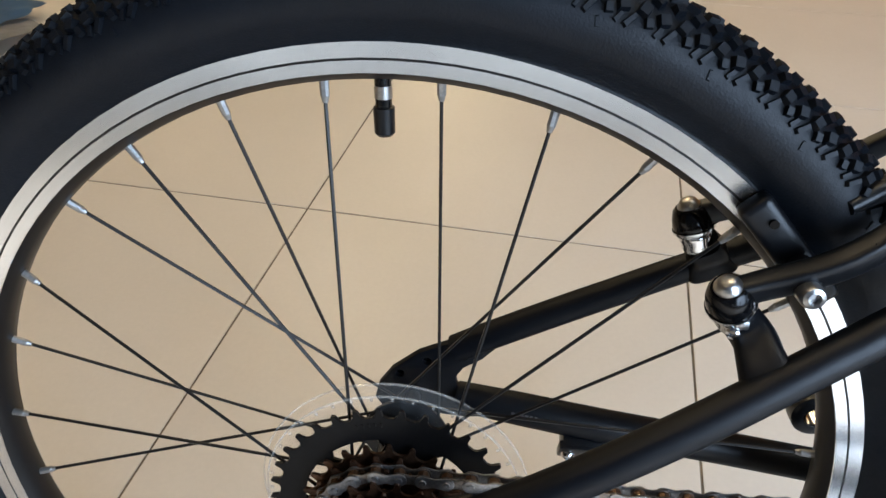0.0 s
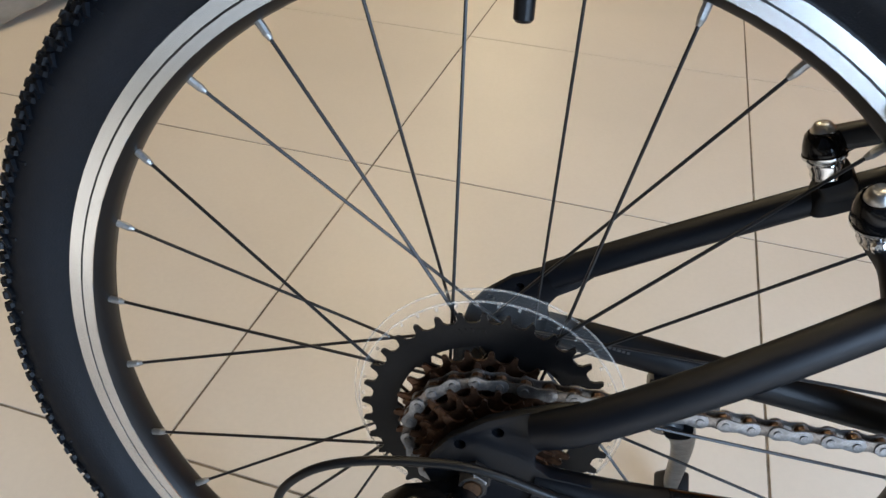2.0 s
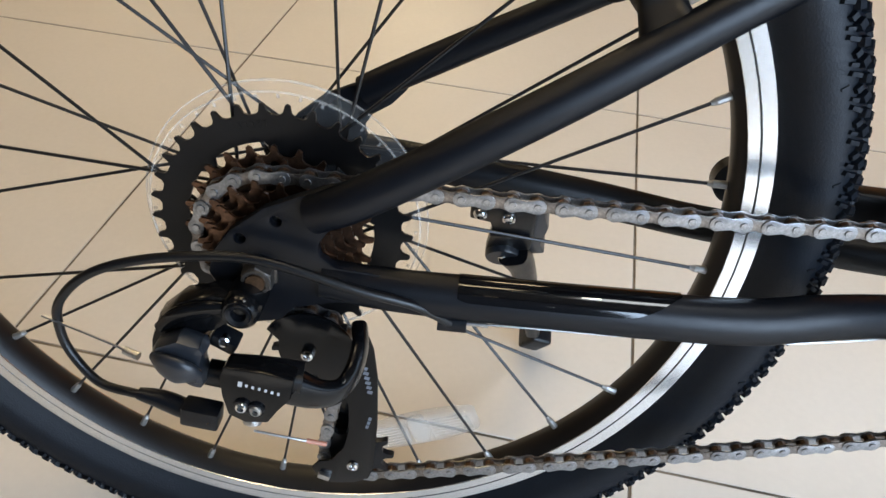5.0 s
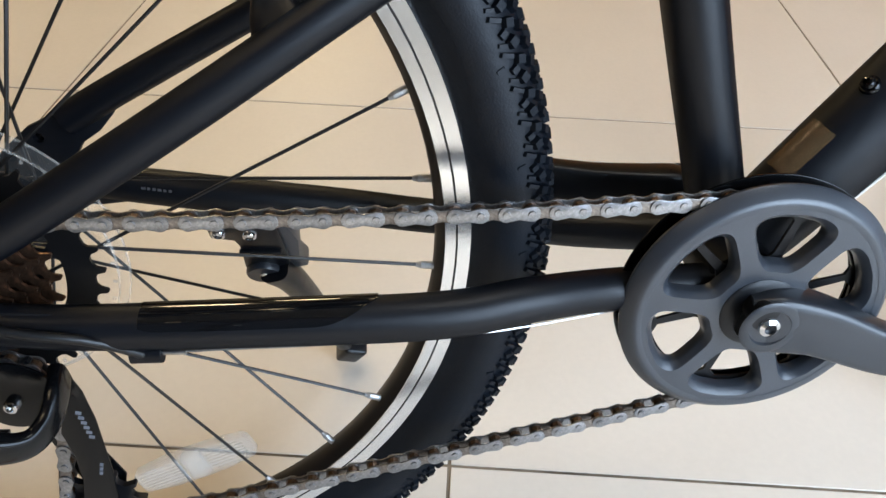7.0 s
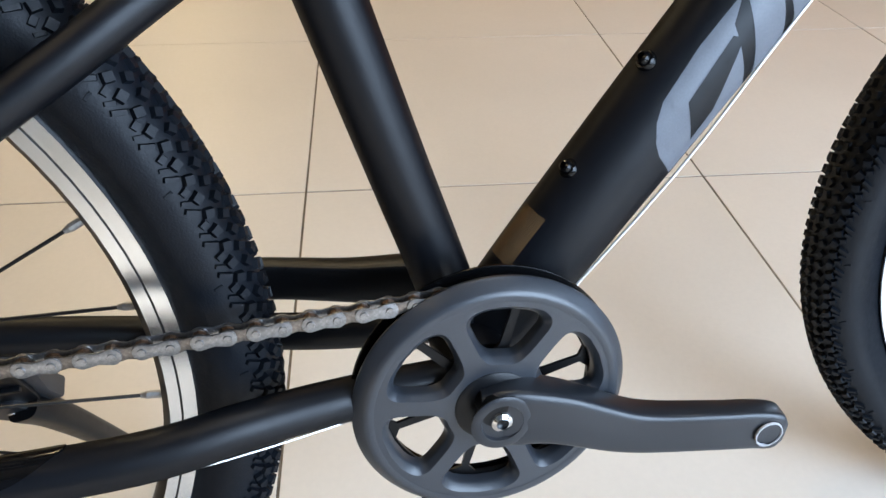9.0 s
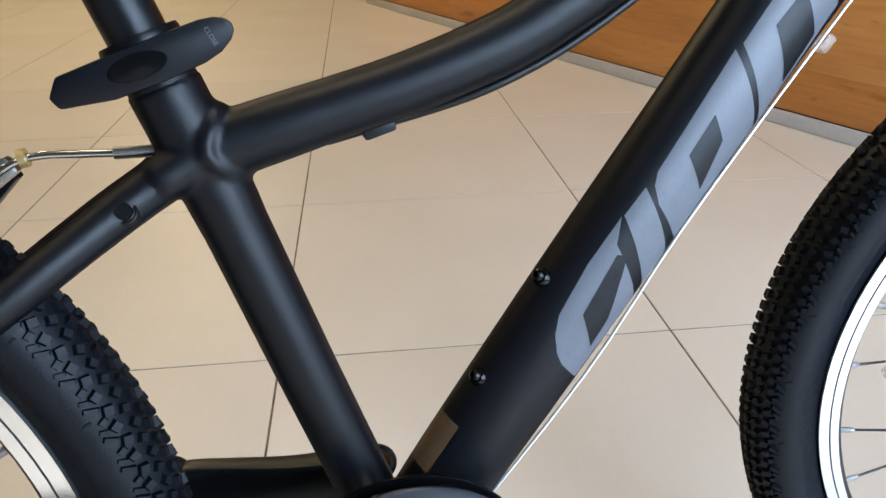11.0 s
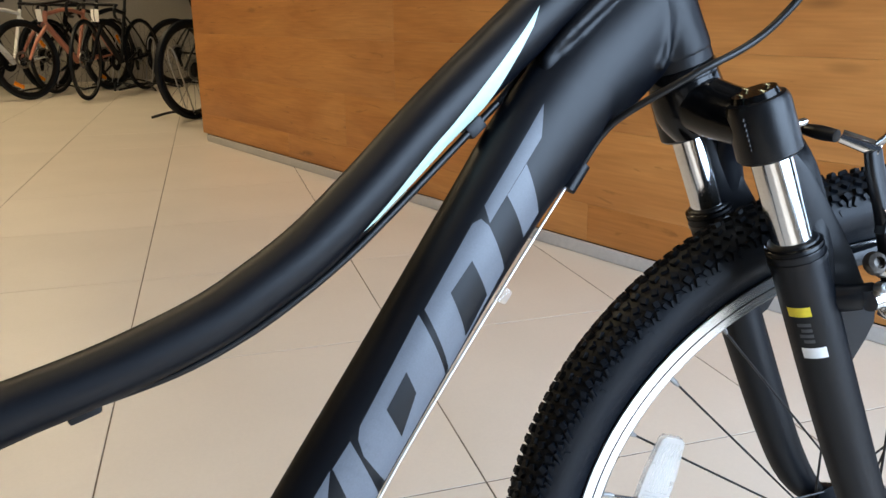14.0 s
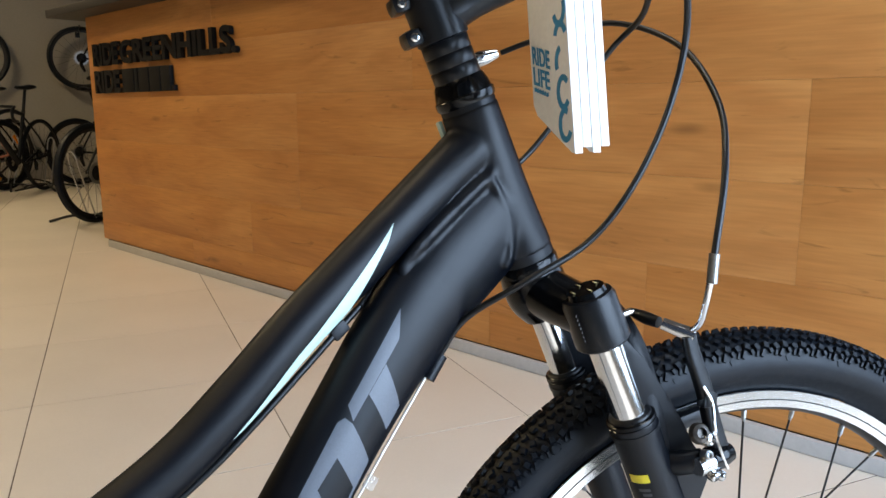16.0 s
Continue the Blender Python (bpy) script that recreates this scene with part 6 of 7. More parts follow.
def front_brake():
    """Near and far arm of the front rim brake, with link, boot and noodle."""
    near = part("front_brake_arm", sweep([(0.9120, -0.0890, 0.2300), (0.9050, -0.0890, 0.2560), (0.8965, -0.0890, 0.2900), (0.8875, -0.0890, 0.3150), (0.8840, -0.0890, 0.3300)], [(0.0085, 0.0060), (0.0068, 0.0050), (0.0064, 0.0042), (0.0060, 0.0038), (0.0056, 0.0035)], 20, 4, square=0.5), SATIN, BIKE,
                "black front rim brake arm with chromed fittings")
    part("brake_post", sweep([(0.8800, -0.0700, 0.2325), (0.8860, -0.0790, 0.2340), (0.8960, -0.0850, 0.2360)], [(0.0095, 0.0085), (0.0088, 0.0080), (0.0080, 0.0075)], 18, 4), MATTE, near, "black brake post on the fork leg")
    part("pivot_bushing", rod((0.8840, -0.0900, 0.2335), (0.8990, -0.0905, 0.2350), 0.0068), CHROME, near)
    part("spring_cap", sweep([(0.8990, -0.0890, 0.2360), (0.9080, -0.0900, 0.2370), (0.9180, -0.0910, 0.2375)], [0.0088, 0.0092, 0.0070], 18, 4), GLOSS, near)
    bolt((0.8850, -0.0960, 0.2600), (-0.3, -0.9, 0.3), 0.0078, 0.006, "shoe_washer", NUT_STEEL, near)
    bolt((0.8930, -0.0985, 0.2545), (0.2, -0.9, 0.1), 0.0052, 0.008, "shoe_bolt", CHROME, near)
    bolt((0.8900, -0.0975, 0.2430), (-0.2, -0.9, 0.2), 0.0040, 0.007, "clamp_bolt", ALLOY, near)
    part("spring_wire", sweep([(0.8905, -0.0940, 0.2930), (0.8960, -0.0965, 0.2800), (0.8950, -0.0985, 0.2620), (0.9000, -0.0985, 0.2440), (0.9080, -0.0970, 0.2290)], 0.0013, 8, 4), CHROME, near)
    bolt((0.9060, -0.0965, 0.2225), (0.4, -0.8, -0.3), 0.0040, 0.008, "tension_screw", CHROME, near)
    bolt((0.8975, -0.0965, 0.2240), (0.0, -0.9, -0.3), 0.0046, 0.007, "pivot_bolt", CHROME, near)
    part("brake_shoe", box((0.058, 0.010, 0.012), STEER @ (FRONT_HUB + Vector((-0.060, -0.0205, 0.2490))), 0.003, (STEER.to_3x3() @ Matrix.Rotation(radians(-13), 3, "Y"))), SATIN, near, "black rubber brake shoe")
    part("link", sweep([(0.8870, -0.0900, 0.3300), (0.8800, -0.0850, 0.3340), (0.8720, -0.0760, 0.3395)], [(0.0055, 0.0045), (0.0050, 0.0030), (0.0045, 0.0030)], 12, 4), CHROME, near, "chromed noodle link")
    part("arm_collar", box((0.013, 0.008, 0.012), (0.8985, -0.0900, 0.2810), 0.0015, Matrix.Rotation(radians(14), 3, "Y")), SATIN, near)
    part("cable_boot", sweep([(0.8730, -0.0720, 0.3395), (0.8720, -0.0600, 0.3420), (0.8725, -0.0470, 0.3445)], [0.0042, 0.0048, 0.0036], 12, 4), SATIN, near, "black rubber cable boot")
    part("inner_wire", rod((0.8725, -0.0470, 0.3445), (0.8760, 0.0250, 0.3520), 0.0008, seg=6), ALLOY, near)
    part("noodle", sweep([(0.8860, -0.0880, 0.3320), (0.8850, -0.0990, 0.3400), (0.8815, -0.1080, 0.3550), (0.8800, -0.1140, 0.3700), (0.8800, -0.1170, 0.3820)], 0.0024, 12, 5), CHROME, near, "bent steel noodle")
    part("noodle_ferrule", rod((0.8800, -0.1155, 0.3700), (0.8812, -0.1180, 0.3900), 0.0038), ALLOY, near)
    bolt((0.8560, -0.0640, 0.3500), (0.9, -0.3, 0.2), 0.0026, 0.010, "adjuster_nut", CHROME, near)
    part("far_brake_arm", sweep([(0.9450, 0.0200, 0.2330), (0.9350, 0.0220, 0.2900), (0.9200, 0.0230, 0.3350)], [(0.0080, 0.0060), (0.0060, 0.0045), (0.0050, 0.0035)], 14, 4), SATIN, BIKE, "black far front brake arm")
    return near


front_brake()


def cables():
    part("gear_cable", sweep([(0.7240, -0.0060, 0.3290), (0.7420, -0.0180, 0.3560), (0.7720, -0.0500, 0.3800), (0.8170, -0.0650, 0.4030), (0.8470, -0.0800, 0.4390), (0.8740, -0.0900, 0.4880), (0.8860, -0.1000, 0.5410), (0.8600, -0.1250, 0.5900), (0.8300, -0.1500, 0.6060)], 0.0024, 12, 7),
         HOUSING, BIKE, "black gear cable arching forward of the head tube")
    part("front_brake_cable", sweep([(0.8808, -0.1175, 0.3860), (0.9060, -0.1100, 0.4460), (0.9390, -0.0800, 0.4980), (0.9560, -0.0300, 0.5510), (0.9410, 0.0300, 0.5820), (0.8990, 0.0800, 0.5770), (0.8800, 0.1100, 0.5710)], 0.0025, 12, 7),
         HOUSING, BIKE, "black front brake cable in a wide loop")
    part("rear_brake_cable", sweep([(0.6720, 0.0030, 0.3725), (0.7200, 0.0260, 0.4060), (0.7750, 0.0360, 0.4300), (0.8310, 0.0300, 0.4640), (0.8570, 0.0200, 0.4900), (0.9010, -0.0100, 0.5490), (0.8990, -0.0500, 0.5690), (0.8600, -0.1000, 0.5950)], 0.0024, 12, 7),
         HOUSING, BIKE, "black rear brake cable round the head tube")


cables()


def cockpit():
    """Stem, handlebar, grips, levers and shifter, turned with the fork."""
    top = HEAD_UP + HEAD_AXIS * 0.0660
    fw = HEAD_FWD
    stem = part("stem", sweep([HEAD_UP + HEAD_AXIS * 0.0470, HEAD_UP + HEAD_AXIS * 0.0480, HEAD_UP + HEAD_AXIS * 0.0880, HEAD_UP + HEAD_AXIS * 0.0890], [0.0170, 0.0192, 0.0192, 0.0170], 28, 1), SATIN, BIKE, "black handlebar stem", STEER)
    part("stem_arm", sweep([top + fw * 0.008, top + fw * 0.030 + HEAD_AXIS * 0.003, top + fw * 0.062 + HEAD_AXIS * 0.008], [(0.0180, 0.0180), (0.0160, 0.0150), (0.0190, 0.0200)], 22, 4), SATIN, stem)
    for d in (0.056, 0.080):
        p = HEAD_UP + HEAD_AXIS * d - fw * 0.022
        part("clamp_ear", box((0.013, 0.024, 0.012), p, 0.004, Matrix.Rotation(radians(-20), 3, "Y")), SATIN, stem)
        bolt(p + Vector((0.0, -0.0135, 0)), (0, -1, 0), 0.0036, 0.006, "clamp_bolt", CHROME, stem)
    for k in range(3):
        z = 0.0185 + 0.0096 * k
        part("spacer", lathe([(0.0142, 0.0001), (0.0173, 0.0001), (0.0176, 0.0005), (0.0176, 0.0091), (0.0173, 0.0095), (0.0142, 0.0095)], 32, Matrix.Translation(HEAD_UP + HEAD_AXIS * z) @ along(HEAD_AXIS), closed=True), SATIN, stem)
    c = top + fw * 0.070 + HEAD_AXIS * 0.010
    rise = Vector((-0.01, 0, 0.045))
    bar = part("handlebar", sweep([c + rise + Vector((-0.030, -0.29, 0)), c + rise + Vector((-0.010, -0.14, 0)), c + rise * 0.6 + Vector((0, -0.09, 0)), c + Vector((0, -0.045, 0)), c + Vector((0, 0.045, 0)), c + rise * 0.6 + Vector((0, 0.09, 0)), c + rise + Vector((-0.010, 0.14, 0)), c + rise + Vector((-0.030, 0.29, 0))],
                                   [0.0111, 0.0111, 0.0118, 0.0127, 0.0127, 0.0118, 0.0111, 0.0111], 22, 6), SATIN, BIKE, "black riser handlebar", STEER)
    for s in (-1, 1):
        a = c + rise + Vector((-0.016, s * 0.185, 0))
        b = c + rise + Vector((-0.030, s * 0.292, 0))
        part("grip", sweep([a, a.lerp(b, 0.03), a.lerp(b, 0.97), b], [0.0160, 0.0158, 0.0158, 0.0150], 22, 1), RUBBER, bar, "black rubber grip")
        k = c + rise + Vector((-0.010, s * 0.150, 0))
        part("brake_lever_clamp", sweep([k - Vector((0, 0.012, 0)), k + Vector((0, 0.012, 0))], 0.0160, 22, 1), GLOSS, bar)
        part("lever_body", sweep([k + Vector((0.012, 0, -0.004)), k + Vector((0.034, s * 0.004, -0.022)), k + Vector((0.042, -s * 0.026, -0.032))], [0.0120, 0.0125, 0.0085], 16, 4), GLOSS, bar)
        part("lever_blade", sweep([k + Vector((0.034, s * 0.010, -0.026)), k + Vector((0.050, s * 0.060, -0.036)), k + Vector((0.040, s * 0.120, -0.040))], [(0.0065, 0.0050), (0.0060, 0.0045), (0.0050, 0.0050)], 14, 5), SATIN, bar)
        part("cable_adjuster", sweep([k + Vector((0.042, -s * 0.024, -0.032)), k + Vector((0.044, -s * 0.034, -0.034)), k + Vector((0.045, -s * 0.046, -0.035))], [0.0062, 0.0068, 0.0042], 12, 2), CHROME, bar, "chromed cable adjuster")


cockpit()
part("lever_adjuster", sweep([(0.8780, 0.1130, 0.5710), (0.8680, 0.1190, 0.5680), (0.8560, 0.1240, 0.5650), (0.8500, 0.1260, 0.5640)], [0.0040, 0.0070, 0.0074, 0.0050], 12, 1), CHROME, BIKE, "chromed brake lever adjuster")
part("lever_housing", sweep([(0.8520, 0.1250, 0.5650), (0.8420, 0.1270, 0.5700), (0.8300, 0.1250, 0.5900)], [0.0120, 0.0150, 0.0120], 16, 3), SATIN, BIKE, "dark grey brake lever housing")


def hang_tags():
    """A stack of white cards tied to the handlebar, with blue print bars."""
    o, e = Vector((0.7740, -0.0720, 0.0)), Vector((-0.0080, -0.0470, 0.0)).normalized()
    nrm = Vector((-e.y, e.x, 0))
    if nrm.x > 0:
        nrm = -nrm
    base = pose(0, 0, AXLE_HIGH, LEAN)
    tag = thing("hang_tag", "stack of white hang tags with blue print hung on the handlebar", "tag", base)
    turn = Matrix((e, nrm, Vector((0, 0, 1)))).transposed().to_4x4()
    w = 0.0475
    for k in range(4):
        m = Matrix.Translation(o - nrm * (0.0062 * k) + Vector((0, 0, 0.0035 * (k % 2)))) @ turn
        part("card", plate([(0.0, 0.4960), (0.004, 0.4890), (w - 0.004, 0.4620), (w, 0.4610), (w, 0.6250), (0.0, 0.6250)], -0.0042, 0.0014, 0.0006), CARD, tag, "folded white card", m)
    m = Matrix.Translation(o) @ turn
    face = 0.0016
    # words on the outer card, read along its width; the maker's marks stay plain curved shapes
    words = m @ Matrix.Translation((0, face, 0))
    for body, z, wide in (("RIDE", 0.5220, 0.0215), ("LIFE", 0.5090, 0.0200)):
        lettering(body, 0.0035, z, wide, 0.0112, -0.0003, BLUE, tag, words, heavy=0.02, slope=-0.35, name="printed_word")
    for k in range(6):
        part("print_bar", box((0.0022, 0.0004, 0.0026), (0.0045 + 0.0030 * k, face, 0.5055 - 0.0011 * k)), BLUE, tag, "", m)
    for z, a0, a1 in ((0.4790, 60, 330), (0.4985, 40, 320), (0.5160, 100, 200), (0.5300, 20, 160), (0.5480, 200, 380), (0.5650, 60, 330), (0.5850, 40, 320)):
        arc = [(w - 0.0085 + 0.0062 * math.cos(radians(a)), face, z + 0.0088 * math.sin(radians(a))) for a in np.linspace(a0, a1, 10)]
        part("print_curve", sweep(arc, [(0.0021, 0.0003)] * 10, 6, 2), BLUE, tag, "", m)
    part("cord", sweep([(0.772, -0.095, 0.624), (0.790, -0.080, 0.640), (0.800, -0.070, 0.645)], 0.0006, 6, 3), CARD, tag, "thin white cord")


hang_tags()


# ---------------- the other bicycles ----------------
def shop_bike(label, m, paint, tyre_r=0.355, turn=0.0, stand=True, amber=False, tag=False, drop=False, group="display bicycles"):
    """A display bicycle: origin on the floor under the rear axle, x forward."""
    b = thing("display_bicycle", label, "bicycle", m, group)
    hz, wb = tyre_r, 1.06
    ax, low, up = Vector((wb, 0, hz)), Vector((0.80, 0, hz + 0.30)), Vector((0.755, 0, hz + 0.42))
    bbp = Vector((0.43, 0, hz - 0.05))
    seat = Vector((0.27, 0, hz + 0.40))
    saxis = (up - low).normalized()
    sm = Matrix.Translation(low) @ Matrix.Rotation(radians(turn), 4, saxis) @ Matrix.Translation(-low)

    wt = 0.6 if drop else 1.0

    def wheel(name, c, mm):
        hub = part(name, lathe([(0.0, -0.05), (0.012, -0.05), (0.024, -0.028), (0.014, -0.02), (0.014, 0.02), (0.024, 0.028), (0.012, 0.05), (0.0, 0.05)], 14), SATIN, b, "", mm @ Matrix.Translation(c))
        part("tyre", lathe([(tyre_r - 0.040 * wt, -0.016 * wt), (tyre_r - 0.022 * wt, -0.024 * wt), (tyre_r - 0.006 * wt, -0.018 * wt), (tyre_r, 0), (tyre_r - 0.006 * wt, 0.018 * wt), (tyre_r - 0.022 * wt, 0.024 * wt), (tyre_r - 0.040 * wt, 0.016 * wt)], 48), RUBBER, hub)
        part("rim", lathe([(tyre_r - 0.038 * wt, -0.013 * wt), (tyre_r - 0.062 * wt, -0.010), (tyre_r - 0.064 * wt, 0.010), (tyre_r - 0.038 * wt, 0.013 * wt)], 48, closed=True), RIM_BLACK, hub)
        for k in range(20):
            a = 2 * math.pi * k / 20
            h = a + (0.9 if k % 4 < 2 else -0.9)
            part("spoke", rod(((tyre_r - 0.063) * math.cos(a), 0, (tyre_r - 0.063) * math.sin(a)), (0.022 * math.cos(h), 0.026 * (-1) ** k, 0.022 * math.sin(h)), 0.0013, seg=4), SPOKE, hub)
        if amber:
            for a in (2.5, 5.2):
                part("reflector", box((0.035, 0.012, 0.10), ((tyre_r - 0.11) * math.cos(a), 0, (tyre_r - 0.11) * math.sin(a)), 0.004, Matrix.Rotation(-a, 3, "Y")), AMBER, hub, "amber spoke reflector")
        part("disc_rotor", lathe([(0.055, -0.034), (0.078, -0.034), (0.078, -0.031), (0.055, -0.031)], 28, closed=True), ALLOY, hub)
        return hub
    wheel("rear_wheel", Vector((0, 0, hz)), Matrix.Identity(4))
    wheel("front_wheel", ax, sm)
    fr = part("frame", sweep([bbp, low + Vector((-0.012, 0, 0.02))], [0.028, 0.026], 14, 1), paint, b)
    part("top_tube", sweep([seat, Vector((0.5, 0, hz + 0.44)), up + Vector((-0.01, 0, -0.02))], [0.017, 0.018, 0.020], 12, 3), paint, fr)
    part("seat_tube", rod(bbp, seat + Vector((-0.012, 0, 0.04)), 0.017), paint, fr)
    part("head_tube", rod(low, up, 0.023), paint, fr)
    for s in (-1, 1):
        part("seat_stay", sweep([(0, s * 0.065, hz), (0.12, s * 0.05, hz + 0.18), (0.275, s * 0.012, hz + 0.37)], 0.009, 8, 2), paint, fr)
        part("chain_stay", sweep([(0, s * 0.065, hz), (0.25, s * 0.055, hz - 0.03), (0.42, s * 0.03, hz - 0.05)], 0.011, 8, 2), paint, fr)
        leg = [low + Vector((0.02, s * 0.055, -0.01)), ax.lerp(low, 0.5) + Vector((0.03, s * 0.056, 0)), ax + Vector((0, s * 0.054, 0))]
        part("fork_leg", sweep(leg, [0.017, 0.016, 0.012], 10, 2), paint, fr, "", sm)
    part("fork_crown", sweep([low + Vector((0.02, -0.06, -0.01)), low + Vector((0.0, 0, -0.005)), low + Vector((0.02, 0.06, -0.01))], 0.018, 10, 3), paint, fr, "", sm)
    part("stem", sweep([up, up + saxis * 0.05, up + saxis * 0.06 + Vector((0.06, 0, 0.005))], 0.017, 10, 2), SATIN, b, "", sm)
    c = up + saxis * 0.06 + Vector((0.065, 0, 0.008))
    if drop:
        hook = [(0.0, 0.05, 0.0), (0.0, 0.19, 0.0), (0.05, 0.21, 0.0), (0.09, 0.21, -0.03), (0.085, 0.21, -0.09), (0.03, 0.21, -0.12), (-0.03, 0.21, -0.125)]
        part("handlebar", sweep([c + Vector((x, -y, z)) for x, y, z in hook[::-1]] + [c + Vector(p) for p in hook], 0.014, 10, 4), SATIN, b, "black drop handlebar", sm)
    else:
        part("handlebar", sweep([c + Vector((-0.04, -0.32, 0.02)), c + Vector((0, -0.08, 0.004)), c + Vector((0, 0.08, 0.004)), c + Vector((-0.04, 0.32, 0.02))], [0.015, 0.013, 0.013, 0.015], 10, 4), SATIN, b, "", sm)
    part("seat_post", rod(seat, seat + Vector((-0.075, 0, 0.24)), 0.0145), SATIN, b)
    sd = seat + Vector((-0.08, 0, 0.255))
    part("saddle", sweep([sd + Vector((-0.12, 0, 0.01)), sd + Vector((-0.07, 0, 0.008)), sd + Vector((0.0, 0, 0.0)), sd + Vector((0.15, 0, 0.0))], [(0.018, 0.055), (0.024, 0.068), (0.022, 0.038), (0.014, 0.016)], 14, 5), SATIN, b)
    part("chainring", lathe([(0.03, -0.058), (0.085, -0.058), (0.085, -0.054), (0.03, -0.054)], 28, Matrix.Translation(bbp), closed=True), COG_BLACK, b)
    part("cassette", lathe([(0.01, -0.055), (0.03, -0.055), (0.055, -0.030), (0.01, -0.028)], 24, Matrix.Translation((0, 0, hz))), COG_BLACK, b)
    for s, dx, dz in ((-1, 0.15, -0.08), (1, -0.15, 0.08)):
        part("crank_arm", rod(bbp + Vector((0, s * 0.07, 0)), bbp + Vector((dx, s * 0.085, dz)), 0.011), SATIN, b)
    part("rear_derailleur", sweep([(0.0, -0.07, hz - 0.03), (-0.015, -0.08, hz - 0.07), (0.02, -0.06, hz - 0.15)], [0.012, 0.020, 0.014], 10, 3), GLOSS, b)
    for k in range(2):
        part("brake_hose", sweep([c + Vector((0.0, 0.16 - 0.3 * k, 0.01)), c + Vector((0.12, 0.05 - 0.1 * k, -0.02)), c + Vector((0.06, 0.03, -0.20)), low + Vector((0.0, 0.03, -0.02))], 0.003, 6, 5), HOUSING, b, "", sm)
    if tag:
        part("price_tag", box((0.004, 0.07, 0.11), c + Vector((0.05, 0.02, -0.10)), 0.001), CARD, b, "white price tag on the handlebar", sm)
    if stand:
        st = thing("wheel_stand", "low black tubular floor stand gripping a rear wheel", "bike stand", m @ Matrix.Translation((0, 0, 0)), "floor stands")
        part("upright", sweep([(-0.05, -0.035, 0.04), (-0.16, -0.035, 0.36), (-0.19, -0.03, 0.48), (-0.20, 0.0, 0.52), (-0.19, 0.03, 0.48), (-0.16, 0.035, 0.36), (-0.05, 0.035, 0.04)], 0.006, 8, 4), ALLOY, st)
        part("cross_bar", sweep([(-0.14, -0.30, 0.011), (-0.08, -0.16, 0.05), (-0.05, 0.0, 0.055), (-0.08, 0.16, 0.05), (-0.14, 0.30, 0.011)], 0.010, 8, 4), SATIN, st)
        part("front_bar", sweep([(-0.05, 0.0, 0.055), (0.20, -0.20, 0.011)], 0.010, 8, 1), SATIN, st)
        part("front_bar", sweep([(-0.05, 0.0, 0.055), (0.20, 0.20, 0.011)], 0.010, 8, 1), SATIN, st)
    return b


def facing(front, yaw_deg, wb=1.06):
    """The pose of a bicycle whose front wheel touches the floor at a place."""
    m = pose(0, 0, 0, 0, 0, yaw_deg)
    d = m @ Vector((wb, 0, 0))
    return Matrix.Translation((front[0] - d.x, front[1] - d.y, 0)) @ m


shop_bike("black display road bike with a white price tag", facing((0.31, 7.28), -121), MATTE, turn=11, tag=True, drop=True)
shop_bike("black display road bike parked behind the others", facing((0.02, 8.10), -124), GLOSS, turn=4, drop=True)
shop_bike("coppery pink display mountain bike with amber reflectors", facing((-0.16, 7.56), -130), COPPER, turn=-7, amber=True, tag=True)
shop_bike("white display bicycle with amber reflectors", facing((-0.70, 7.60), -128), WHITE, turn=-4, amber=True, tag=True)
shop_bike("black display bicycle beside the pink one", facing((-1.27, 7.85), -124), GLOSS, turn=14, tag=True)
shop_bike("black display bicycle near the wall", facing((-1.85, 7.95), -118), MATTE, turn=-5)
shop_bike("black display bicycle standing behind the counter end", pose(1.05, 5.50, 0, 0, 0, 42), MATTE, stand=True)
shop_bike("black display bicycle close to the back wall", pose(1.22, 8.60, 0, 0, 0, 24), MATTE, stand=True)
shop_bike("black bicycle hung on hooks on the grey back wall", Matrix.Translation((1.40, 9.28, 1.02)), MATTE, stand=False, group="wall bicycles")
shop_bike("black bicycle hung on the grey back wall", Matrix.Translation((-0.72, 9.28, 1.02)), GLOSS, stand=False, group="wall bicycles")


def wall_hooks():
    for x in (1.40, 2.46, -0.72, 0.34):
        h = thing("wall_hook", "black steel bicycle hook screwed to the wall", "hook", Matrix.Translation((x, 9.5, 1.68)), "wall hooks")
        part("back_plate", box((0.05, 0.008, 0.12), (0, -0.004, 0), 0.002), SATIN, h)
        part("arm", sweep([(0, -0.006, 0.0), (0, -0.20, 0.0), (0, -0.27, 0.01), (0, -0.29, 0.06)], 0.007, 10, 3), SATIN, h)


wall_hooks()


# crumpled sheet on the floor behind the bicycle
def crumpled(w, d, high, seed, nx=26, ny=20):
    """A thin sheet with folds."""
    own = bmesh.new()
    g = [[None] * ny for _ in range(nx)]
    for i in range(nx):
        for j in range(ny):
            x, y = w * (i / (nx - 1) - 0.5), d * (j / (ny - 1) - 0.5)
            x += 0.05 * noise.noise((i * 0.21, j * 0.23, 3.1 + seed))
            y += 0.05 * noise.noise((i * 0.19, j * 0.27, 8.4 + seed))
            z = 0.003 + high * max(0.0, noise.noise((x * 4.2, y * 4.2, 1.7 + seed)) + 0.25) + 0.3 * high * abs(noise.noise((x * 13, y * 13, 5.2 + seed)))
            g[i][j] = own.verts.new((x, y, z))
    for i in range(nx - 1):
        for j in range(ny - 1):
            own.faces.new((g[i][j], g[i + 1][j], g[i + 1][j + 1], g[i][j + 1]))
    bmesh.ops.solidify(own, geom=own.faces[:], thickness=0.002)
    return own


